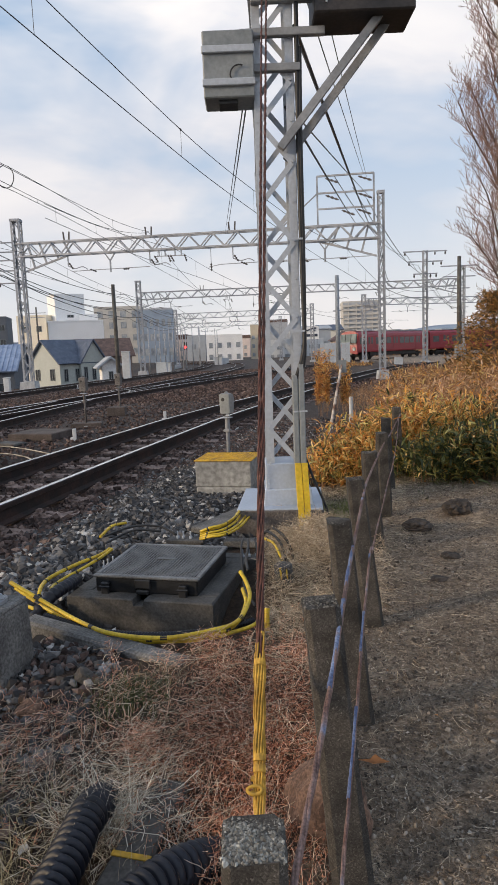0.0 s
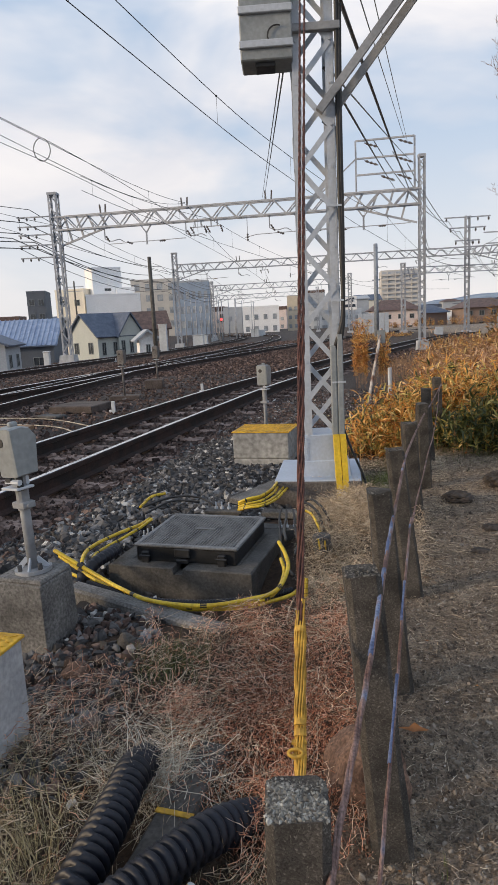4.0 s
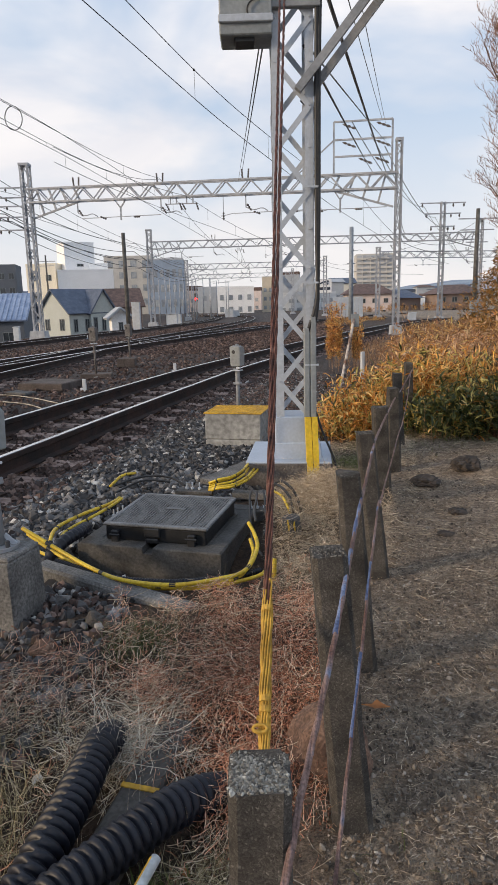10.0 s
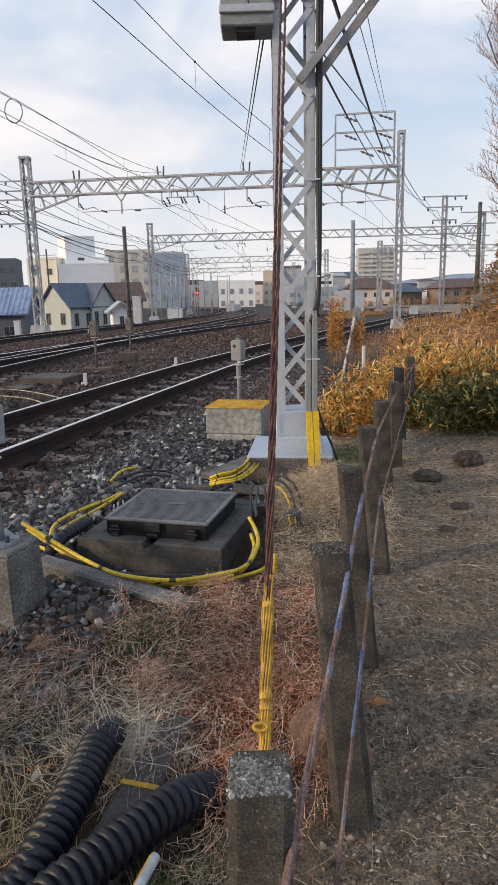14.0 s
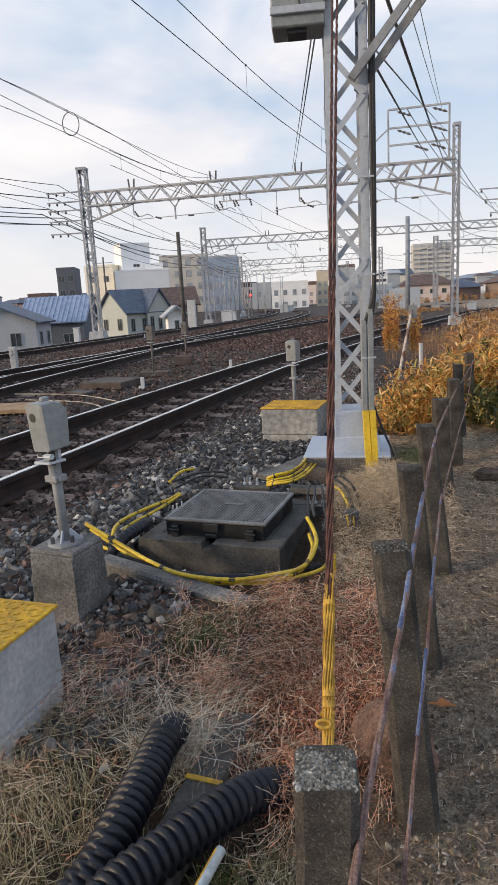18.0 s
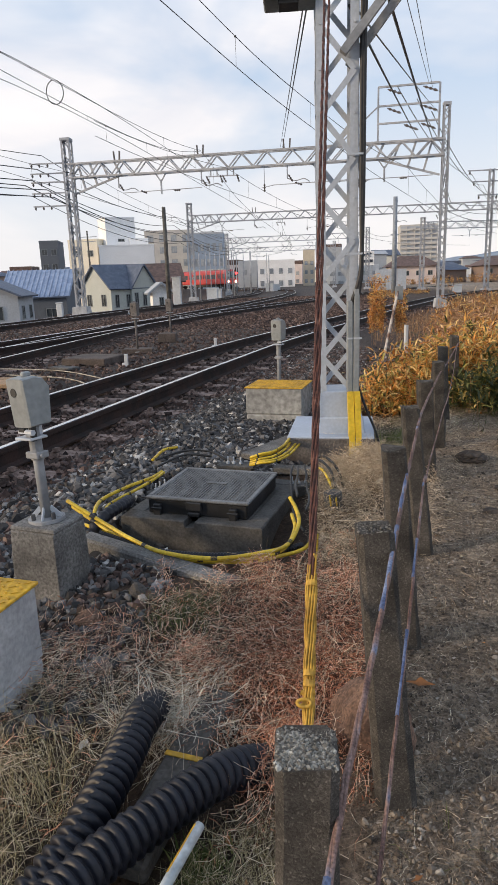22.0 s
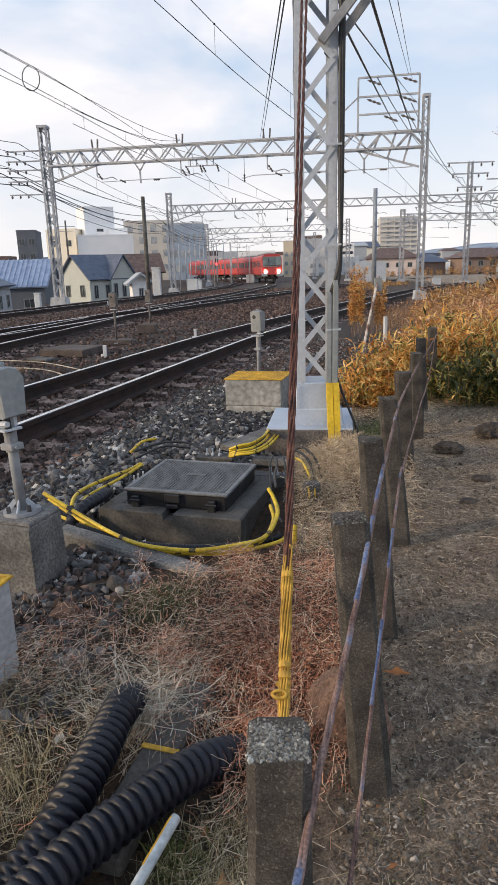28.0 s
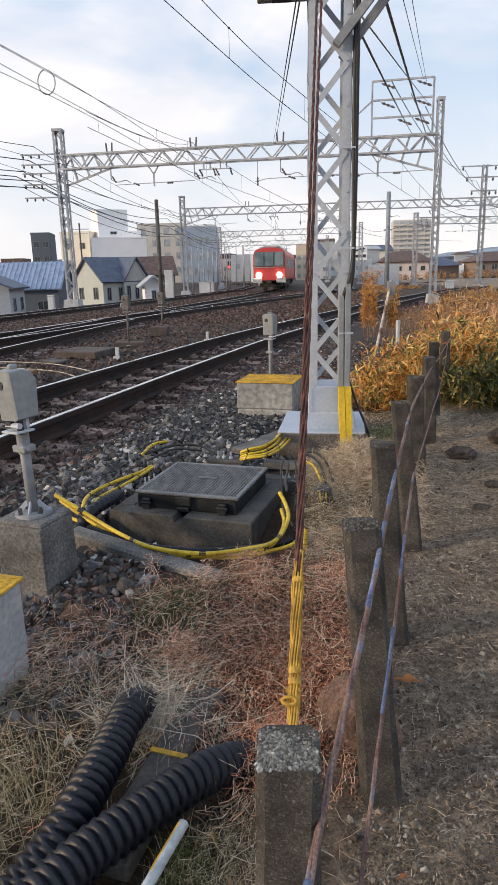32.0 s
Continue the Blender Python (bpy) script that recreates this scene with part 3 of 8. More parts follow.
def land(x, y):
    """Height of the ground and its zone: 0 trodden path, 1 soil, 2 ballast."""
    x, y = np.asarray(x, float), np.asarray(y, float)
    side = x - fence_x(y)
    bal = step(-x - np.interp(y, [0, 1.5, 2.4, 3.2, 4.1, 4.45, 4.8, 6, 7, 9, 16, 30], [1.5, 1.3, 1.05, 0.95, 0.55, 0.12, 0.0, -0.3, -0.6, -1.1, -2.4, -6]), -0.12, 0.15)
    z = -0.05 * (1 - step(side, -0.45, 0.05))
    z = z - 0.07 * bal + 0.012 * lump(x, y, 1.0) * (1 - 0.5 * bal)
    z = z - 0.05 * bal * step(y, 6, 10)
    z = z + fall(y)
    z = z - 0.06 * np.exp(-(((x + 0.42) / 0.3) ** 2 + ((y - 1.25) / 0.6) ** 2))
    z = z + 0.04 * np.exp(-(((x - 0.25) / 0.2) ** 2 + ((y - 3.9) / 0.4) ** 2))
    z = z - 0.07 * step(-side, 0.1, 0.5) * step(y, 4.0, 4.7) * (1 - bal)
    z = z - 0.15 * np.exp(-(((x + 0.48) / 0.55) ** 2 + ((y - 3.34) / 0.24) ** 2))
    z = z - 0.10 * (1 - step(np.abs(x + 0.455), 0.46, 0.60)) * (1 - step(np.abs(y - 3.856), 0.46, 0.60))
    for mx, my, mr, mh in MOUNDS:
        z = z + mh * np.exp(-(((x - mx) / mr) ** 2 + ((y - my) / (mr * 0.9)) ** 2) ** 1.5)
    z = z - 0.05 * np.exp(-(((x - 0.12) / 0.42) ** 2 + ((y - 4.68) / 0.2) ** 2))
    rail = 1 - step(near_track(x, y), 1.05, 1.6)
    z = z * (1 - rail) + (fall(y) - 0.20) * rail
    gap = np.interp(y, *LEFT_LINE) - x
    z = z - 2.7 * step(gap, 3.2, 9.0) * step(y, 6, 16)
    zone = np.where(bal > 0, 1 + bal, step(-side, -0.05, 0.25)) + rail * (bal > 0.5)
    return z, zone


def ground():
    def axis(lo, a, b, hi, d, g):
        r = list(np.arange(a, b, d))
        s = d
        while r[-1] < hi:
            s *= g
            r.append(r[-1] + s)
        s = d
        while r[0] > lo:
            s *= g
            r.insert(0, r[0] - s)
        return np.array(r)
    xs, ys = axis(-900, -4.5, 3.5, 900, 0.07, 1.16), axis(-60, -0.2, 9, 1500, 0.07, 1.14)
    X, Y = np.meshgrid(xs, ys)
    Z, zone = land(X, Y)
    n, m = len(ys), len(xs)
    V = np.stack([X, Y, Z], 2).reshape(-1, 3)
    i = np.arange(n * m).reshape(n, m)
    F = np.stack([i[:-1, :-1], i[:-1, 1:], i[1:, 1:], i[1:, :-1]], 2).reshape(-1, 4)
    mt = bpy.data.materials.new("ground_cover")
    mt.use_nodes = True
    nt = mt.node_tree
    N, L = nt.nodes.new, nt.links.new
    b = nt.nodes["Principled BSDF"]
    co = N("ShaderNodeTexCoord")
    at = N("ShaderNodeAttribute")
    at.attribute_name = "zone"

    def noise_at(s, d=5, rough=0.55):
        k = N("ShaderNodeTexNoise")
        k.inputs["Scale"].default_value, k.inputs["Detail"].default_value, k.inputs["Roughness"].default_value = s, d, rough
        L(co.outputs["Object"], k.inputs["Vector"])
        return k.outputs["Fac"]

    def ramp_of(v, *stops):
        r = N("ShaderNodeValToRGB")
        e = r.color_ramp.elements
        e[0].position, e[1].position = stops[0][0], stops[-1][0]
        e[0].color, e[1].color = (*stops[0][1], 1), (*stops[-1][1], 1)
        for p, c in stops[1:-1]:
            e.new(p).color = (*c, 1)
        L(v, r.inputs["Fac"])
        return r.outputs["Color"]
    wide, mid, clump, grain = noise_at(0.9), noise_at(9, 8, 0.65), noise_at(38, 4, 0.6), noise_at(140, 5, 0.7)
    path = ramp_of(mid, (0.30, (0.115, 0.086, 0.062)), (0.5, (0.25, 0.192, 0.140)), (0.72, (0.40, 0.32, 0.235)))
    soil = ramp_of(mid, (0.3, (0.024, 0.015, 0.010)), (0.55, (0.060, 0.038, 0.026)), (0.75, (0.12, 0.080, 0.054)))
    bed = ramp_of(mid, (0.3, (0.026, 0.020, 0.018)), (0.6, (0.064, 0.049, 0.043)), (0.8, (0.115, 0.088, 0.078)))

    def blend(f, a, c):
        k = N("ShaderNodeMixRGB")
        L(f, k.inputs["Fac"])
        L(a, k.inputs["Color1"])
        L(c, k.inputs["Color2"])
        return k.outputs["Color"]

    def maths(op, a, c):
        k = N("ShaderNodeMath")
        k.operation = op
        k.use_clamp = op == "SUBTRACT"
        for s, v in zip(k.inputs, (a, c)):
            if isinstance(v, (int, float)):
                s.default_value = v
            else:
                L(v, s)
        return k.outputs["Value"]
    lo = N("ShaderNodeClamp")
    L(at.outputs["Fac"], lo.inputs["Value"])
    hi = maths("SUBTRACT", at.outputs["Fac"], 1.0)
    rust = ramp_of(mid, (0.3, (0.026, 0.016, 0.012)), (0.6, (0.066, 0.042, 0.033)), (0.8, (0.12, 0.082, 0.066)))
    top = maths("SUBTRACT", at.outputs["Fac"], 2.0)
    hic = N("ShaderNodeClamp")
    L(hi, hic.inputs["Value"])
    col = blend(top, blend(hic.outputs["Result"], blend(lo.outputs["Result"], path, soil), bed), rust)
    g = N("ShaderNodeMapRange")
    g.inputs["From Min"].default_value, g.inputs["From Max"].default_value = 0.3, 0.7
    g.inputs["To Min"].default_value, g.inputs["To Max"].default_value = 0.42, 1.65
    L(grain, g.inputs["Value"])
    h = N("ShaderNodeMapRange")
    h.inputs["From Min"].default_value, h.inputs["From Max"].default_value = 0.3, 0.7
    h.inputs["To Min"].default_value, h.inputs["To Max"].default_value = 0.75, 1.25
    L(wide, h.inputs["Value"])
    v = N("ShaderNodeVectorMath")
    v.operation = "SCALE"
    L(col, v.inputs[0])
    c = N("ShaderNodeMapRange")
    c.inputs["From Min"].default_value, c.inputs["From Max"].default_value = 0.32, 0.68
    c.inputs["To Min"].default_value, c.inputs["To Max"].default_value = 0.5, 1.5
    L(clump, c.inputs["Value"])
    L(maths("MULTIPLY", c.outputs["Result"], maths("MULTIPLY", g.outputs["Result"], h.outputs["Result"])), v.inputs["Scale"])
    L(v.outputs["Vector"], b.inputs["Base Color"])
    b.inputs["Roughness"].default_value = 0.95
    bp = N("ShaderNodeBump")
    bp.inputs["Strength"].default_value, bp.inputs["Distance"].default_value = 1.0, 0.022
    L(grain, bp.inputs["Height"])
    L(bp.outputs["Normal"], b.inputs["Normal"])
    me = np_mesh("ground", V, F, mt)
    a = me.attributes.new("zone", "FLOAT", "POINT")
    a.data.foreach_set("value", zone.ravel().astype(np.float32))
    me.shade_smooth()
    tagged(new("ground", me), "trodden earth path, weedy verge and stony railway land", "ground", kind="structure")


ground()


# ---- railway tracks ----
def frames_along(P):
    T = np.gradient(P, axis=0)
    T /= np.linalg.norm(T, axis=1)[:, None]
    return T, np.stack([T[:, 1], -T[:, 0]], 1)


def sweep(bm, P, Z, side, off, profile):
    """Sweeps a rail profile of (across, up) points along the line P."""
    rings = []
    for p, z, s in zip(P, Z, side):
        rings.append([bm.verts.new((p[0] + s[0] * (off + u), p[1] + s[1] * (off + u), z + w)) for u, w in profile])
    k = len(profile)
    for a, b in zip(rings, rings[1:]):
        for i in range(k):
            bm.faces.new((a[i], a[(i + 1) % k], b[(i + 1) % k], b[i]))


def sleeper_mesh():
    bm = bmesh.new()
    box(bm, (0, 0, -0.06), (2.1, 0.21, 0.13), bevel=0.012)
    for s in (-1, 1):
        box(bm, (s * 0.533, 0, 0.012), (0.19, 0.17, 0.02))
        for o in (-0.1, 0.1):
            box(bm, (s * 0.533 + o, 0, 0.03), (0.05, 0.07, 0.03), taper=0.7)
    return finish("sleeper", bm, M["sleeper"])


def tracks():
    sl = sleeper_mesh()
    web = [(-0.065, -0.172), (0.065, -0.172), (0.065, -0.158), (0.012, -0.138), (0.012, -0.052), (0.034, -0.042), (0.034, -0.006), (0.028, 0.0), (-0.028, 0.0), (-0.034, -0.006), (-0.034, -0.042), (-0.012, -0.052), (-0.012, -0.138), (-0.065, -0.158)]
    head = [(-0.024, -0.006), (0.024, -0.006), (0.024, 0.002), (0.019, 0.005), (-0.019, 0.005), (-0.024, 0.002)]
    ends = {"A": 60, "B": 130, "E": 120, "N": 21, "C": 120}
    for k, p in LINES.items():
        q = p[(p[:, 1] < ends[k])]
        L = np.linalg.norm(np.diff(q, axis=0), axis=1).sum()
        q = spline(q[::12], max(20, int(L / 0.9)))
        T, S = frames_along(q)
        Z = fall(q[:, 1]) + (0.0 if k != "N" else -0.012)
        t = thing("track", None, {"A": "single railway track with polished rails on brown sleepers", "B": "curving main line track with shiny rails", "E": "branching track with shiny rails", "N": "turnout track merging into the main line", "C": "outer railway track along the houses"}[k], "railway track", "railway tracks", "structure")
        for o in (-0.5335, 0.5335):
            bm = bmesh.new()
            sweep(bm, q, Z, S, o, web)
            r = part("rail", bm, M["rail_side"], t, "rust-brown rail")
            bm = bmesh.new()
            sweep(bm, q, Z, S, o, head)
            part("running_surface", bm, M["rail_head"], r, "polished rail head")
        n = int(L / 0.62)
        c = spline(q[::8], n)
        T, S = frames_along(c)
        lim = {"A": 34, "B": 40, "E": 36, "N": 19, "C": 34}[k]
        for (x, y), d in zip(c, T):
            if y > lim or y < -9 or (k == "E" and y < 24) or (k == "N" and y > 15):
                continue
            ob = new("sleeper", sl)
            ob.parent = t
            ob.matrix_basis = pose(x, y, float(fall(y)) - 0.190, 0, 0, math.degrees(math.atan2(d[1], d[0])) - 90)


tracks()


def ballast():
    rng = np.random.default_rng(3)
    V = []
    # the loose shoulder between the near track and the cable pit
    n = 62000
    y = 1.4 + 11.5 * rng.random(n) ** 1.25
    x = np.interp(y, [1.4, 6, 9.5, 13], [-3.3, -2.5, -1.55, -0.7]) + rng.random(n) * np.interp(y, [1.4, 3, 5, 9, 13], [2.2, 2.2, 2.75, 2.75, 2.9])
    z, zone = land(x, y)
    d = near_track(x, y)
    keep = ((zone > 1.55) | (rng.random(n) < (zone - 1.0).clip(0, 1) * 0.8)) & (d > 1.0)
    x, y, z, d = x[keep], y[keep], z[keep], d[keep]
    s = rng.uniform(0.011, 0.0235, len(x)) * np.where(rng.random(len(x)) < 0.10, 1.35, 1)
    P = np.stack([x, y, z + s * 0.3], 1)
    brown = (d < 1.05 + 0.25 * rng.random(len(x)) ** 2) | (y > 8) & (rng.random(len(x)) < 0.55)
    near = y < 5.2
    s = s * np.where(near, 1.4, 1.1)
    brown = brown & (rng.random(len(x)) < 0.95)
    skip = near & (rng.random(len(x)) < 0.4)
    brown, near, s, P = brown[~skip], near[~skip], s[~skip], P[~skip]
    for k, make, m, lab in ((~brown & near, stones, "stone", "loose dark grey ballast stones round the cable pit"), (~brown & ~near, rocks, "stone", "loose grey ballast stones, a few chalky white"), (brown, rocks, "stone_brown", "rust-stained ballast stones beside the rails")):
        tagged(new("ballast", make("ballast", P[k], s[k], rng, M[m])), lab, "ballast", kind="stuff")
    # rust-brown stones packed between the rails and over the sleepers outside them
    q = LINES["A"][(LINES["A"][:, 1] > 0.5) & (LINES["A"][:, 1] < 24)]
    T, S = frames_along(q)
    n = 21000
    i = (len(q) * rng.random(n) ** 1.35).astype(int)
    u = rng.uniform(-1.3, 1.3, n)
    k = np.abs(np.abs(u) - 0.5335) > 0.085
    i, u = i[k], u[k]
    k = (np.abs(u) > 0.6) | (rng.random(len(u)) < 0.3)
    i, u = i[k], u[k]
    out = (np.abs(u) > 0.6) & (np.abs(u) < 0.82 + 0.08 * rng.random(len(u)))
    c = q[i] + S[i] * u[:, None] + T[i] * rng.uniform(-0.06, 0.06, len(u))[:, None]
    s = rng.uniform(0.010, 0.021, len(u))
    z = fall(c[:, 1]) - 0.20 + np.where(out, rng.uniform(-0.004, 0.014, len(u)), rng.uniform(-0.016, -0.004, len(u)))
    tagged(new("ballast", rocks("ballast", np.stack([c[:, 0], c[:, 1], z], 1), s, rng, M["stone_brown"])), "rust-brown stones packed round the sleepers", "ballast", kind="stuff")
    # thinner ballast on the way back along the line
    n = 12000
    y = rng.uniform(-7, 1.6, n)
    x = np.interp(y, [-7, 1.6], [-7.5, -4.4]) + rng.random(n) * 3.6
    z, zone = land(x, y)
    k = (near_track(x, y) > 0.5) & (zone > 1.3)
    x, y, z = x[k], y[k], z[k]
    s = rng.uniform(0.014, 0.03, len(x))
    tagged(new("ballast", rocks("ballast", np.stack([x, y, z + s * 0.25], 1), s, rng, M["stone"])), "grey ballast beside the near track", "ballast", kind="stuff")
    # farther stones between and beyond the tracks
    n = 21000
    y = 3 + 34 * rng.random(n) ** 1.3
    x = np.interp(y, [3, 37], [-9, -13]) + rng.random(n) * np.interp(y, [3, 8, 20, 37], [7.6, 8.2, 13.0, 17])
    z, zone = land(x, y)
    k = (zone > 1.5)
    x, y, z = x[k], y[k], z[k]
    s = rng.uniform(0.016, 0.034, len(x))
    tagged(new("ballast", rocks("ballast", np.stack([x, y, z + s * 0.25], 1), s, rng, M["stone_brown"])), "dark brown ballast spread between the tracks", "ballast", kind="stuff")
    # coarse brown ballast out to the curve of the line
    n = 22000
    y = 20 + 44 * rng.random(n) ** 1.2
    x = np.interp(y, [20, 64], [-8, -6]) + rng.random(n) * np.interp(y, [20, 30, 64], [11, 14, 21])
    z, zone = land(x, y)
    k = zone > 1.3
    x, y, z = x[k], y[k], z[k]
    s = rng.uniform(0.025, 0.05, len(x)) * np.interp(y, [20, 64], [1.0, 1.6])
    tagged(new("ballast", rocks("ballast", np.stack([x, y, z + s * 0.2], 1), s, rng, M["stone_brown"])), "coarse rust-brown ballast along the curving line", "ballast", kind="stuff")
    # pebbles on the path and verge
    n = 42000
    y = 0.7 + 5.4 * rng.random(n) ** 1.7
    x = fence_x(y) - 0.05 + rng.random(n) * (0.5 + 0.42 * y)
    z, zone = land(x, y)
    s = rng.uniform(0.0014, 0.0046, n) * np.where(rng.random(n) < 0.08, 2.0, 1)
    k = y < 1.9
    for k, make, lab in ((k, stones, "fine rounded gravel on the near path"), (~k, rocks, "small pebbles trodden into the earth path")):
        tagged(new("path_pebbles", make("path_pebbles", np.stack([x, y, z + s * 0.2], 1)[k], s[k], rng, M["pebble"])), lab, "pebbles", kind="stuff")
    n = 2600
    x, y = rng.uniform(-1.25, -0.35, n), rng.uniform(1.75, 3.3, n)
    k = (x < -0.55 - 0.35 * (2.6 - y).clip(0, 1) * rng.random(n))
    x, y = x[k], y[k]
    z, zone = land(x, y)
    s = rng.uniform(0.010, 0.025, len(x))
    s[:40] *= 1.8
    tagged(new("loose_stones", stones("loose_stones", np.stack([x, y, z + s * 0.3], 1)[::2], s[::2], rng, M["stone_brown"])), "loose brown stones among the weeds", "stones", kind="stuff")
    tagged(new("loose_stones", stones("loose_stones", np.stack([x, y, z + s * 0.3], 1)[1::2], s[1::2], rng, M["stone"])), "loose dark grey stones among the weeds", "stones", kind="stuff")


ballast()


# ---- the near trackside ----
def fence():
    rows = [(0.005, 0.962, 0.60, 0.002, 0.965, 0.079), (0.158, 1.59, 0.648, 0.215, 1.55, 0.076), (0.283, 2.20, 0.662, 0.343, 2.20, 0.070), (0.452, 2.95, 0.642, 0.528, 2.93, 0.070), (0.685, 3.88, 0.60, 0.738, 3.98, 0.080), (0.930, 4.72, 0.592, 0.965, 4.80, 0.078), (1.125, 5.52, 0.61, 1.16, 5.55, 0.07), (1.365, 6.2, 0.63, 1.39, 6.2, 0.07)]
    rng = np.random.default_rng(8)
    V, F = icosahedron()
    for i, (tx, ty, tz, bx, by, w) in enumerate(rows):
        t = thing("fence_post", None, "short squat concrete fence post with gravelly worn top" if i == 0 else "leaning weathered concrete fence post, lichen-stained", "fence post", "old concrete fence posts")
        bm = bmesh.new()
        zb = float(land(bx, by)[0]) - 0.06
        n = 7
        for a in range(n + 1):
            u = a / n
            c = Vector((bx + (tx - bx) * u, by + (ty - by) * u, zb + (tz - zb) * u))
            h = w / 2 * (1.22 - 0.22 * u) if i else w / 2 * (1.16 - 0.16 * u)
            for sx, sy in ((-1, -0.72), (-0.72, -1), (0.72, -1), (1, -0.72), (1, 0.72), (0.72, 1), (-0.72, 1), (-1, 0.72)):
                j = rng.uniform(-0.0025, 0.0025, 3)
                bm.verts.new(c + Vector((sx * h + j[0], sy * h + j[1], j[2] * (3.0 if a == n and i else 1.0))))
        bm.verts.ensure_lookup_table()
        for a in range(n):
            for k in range(8):
                bm.faces.new([bm.verts[q] for q in (a * 8 + k, a * 8 + (k + 1) % 8, a * 8 + 8 + (k + 1) % 8, a * 8 + 8 + k)])
        bm.faces.new([bm.verts[n * 8 + k] for k in range(8)])
        part("shaft", bm, M["post"], t)
        m = 1500 if i == 0 else 240
        P = np.stack([tx + rng.uniform(-0.47, 0.47, m) * w, ty + rng.uniform(-0.47, 0.47, m) * w, np.full(m, tz - 0.0016 if i == 0 else tz - 0.0030)], 1)
        s = rng.uniform(0.0015, 0.0036, m)
        me = stones("gravel_top", P, s, rng, M["gravel_top"])
        ob = new("gravel_top", me)
        me.materials[0] = M["gravel_top"] if i == 0 else M["gravel_dull"]
        ob.parent = t
        tagged(ob, "exposed pale gravel on the broken top", kind="stuff")


fence()


def rope(bm, a, b, r, strands=3, pitch=0.05, seg=5, n=None, sag=0.0, phase=0.0):
    """Twisted strands from a to b."""
    a, b = Vector(a), Vector(b)
    L = (b - a).length
    n = n or int(L / pitch * 8)
    t = (b - a).normalized()
    u = t.orthogonal().normalized()
    v = t.cross(u)
    for s in range(strands):
        pts = []
        for i in range(n + 1):
            k = i / n
            w = k * L / pitch * math.pi * 2 / 2 + s * 2 * math.pi / strands + phase
            pts.append(a.lerp(b, k) + (u * math.cos(w) + v * math.sin(w)) * r * 0.55 + Vector((0, 0, -4 * sag * k * (1 - k))))
        tube(bm, pts, r * 0.52, seg)


GUY_A, GUY_B = Vector((0.004, 1.22, 0.26)), Vector((0.215, 4.86, 3.62))


def guy_wire():
    t = thing("guy_wire", None, "taut rusty red stay rope with a yellow guard over its foot", "stay wire")
    d = (GUY_B - GUY_A).normalized()
    x = Vector((1, 0, 0))
    for o, top in ((-0.0030, 0.0), (0.0030, 0.024)):
        for k in range(3):
            bm = bmesh.new()
            rope(bm, GUY_A + d * 0.42 + x * o, GUY_B + x * (o + top), 0.0056, 1, 0.12, 5, 240, phase=k * math.pi * 2 / 3)
            part("strand", bm, M["copper_rope"], t, "twisted rusty red strand", True)
    for i in range(7):
        o = (i - 3) * 0.0030
        bm = bmesh.new()
        y = -0.004 if i % 2 else 0.004
        rope(bm, GUY_A + x * o * 0.8 + Vector((0, y, 0)), GUY_A + d * (0.44 + 0.025 * (i % 3)) + x * o + Vector((0, y, 0)), 0.0042, 2, 0.075, 5, 90)
        part("guard_strand", bm, M["yellow_guard"], t, "yellow painted strand", True)
    for k, r in ((0.42, 0.0112), (0.235, 0.0125), (0.215, 0.0125)):
        bm = bmesh.new()
        c = GUY_A + d * k
        tube(bm, [c - d * 0.006, c + d * 0.006], r, 10)
        part("binding", bm, M["yellow_guard"], t, "wire binding")
    bm = bmesh.new()
    c = GUY_A + d * 0.187
    ring = [c + x * (-0.009 + 0.0135 * math.cos(a)) + Vector((0, -0.012 + 0.006 * math.sin(a), 0.004 * math.sin(a))) for a in np.linspace(0, 2 * math.pi, 19)]
    tube(bm, ring, 0.0036, 6, False)
    part("clamp_ring", bm, M["yellow_guard"], t, "yellow shackle ring", True)
    for k in (0.175, 0.20):
        bm = bmesh.new()
        c = GUY_A + d * k
        tube(bm, [c - x * 0.016, c - x * 0.005 - d * 0.003, c + x * 0.012], 0.0052, 7)
        part("clamp_bolt", bm, M["yellow_guard"], t, "painted clamp bolt")
    bm = bmesh.new()
    tube(bm, [GUY_A - d * 0.45, GUY_A + d * 0.1], 0.011, 8)
    part("anchor_rod", bm, M["yellow_guard"], t, "yellow anchor rod")
    for k in (0.955, 0.975):
        bm = bmesh.new()
        c = GUY_A.lerp(GUY_B, k)
        tube(bm, [c - d * 0.05, c - d * 0.03, c, c + d * 0.03, c + d * 0.05], [0.02, 0.07, 0.085, 0.07, 0.02], 12)
        part("insulator", bm, M["box_grey"], t, "grey porcelain stay insulator", True)


guy_wire()


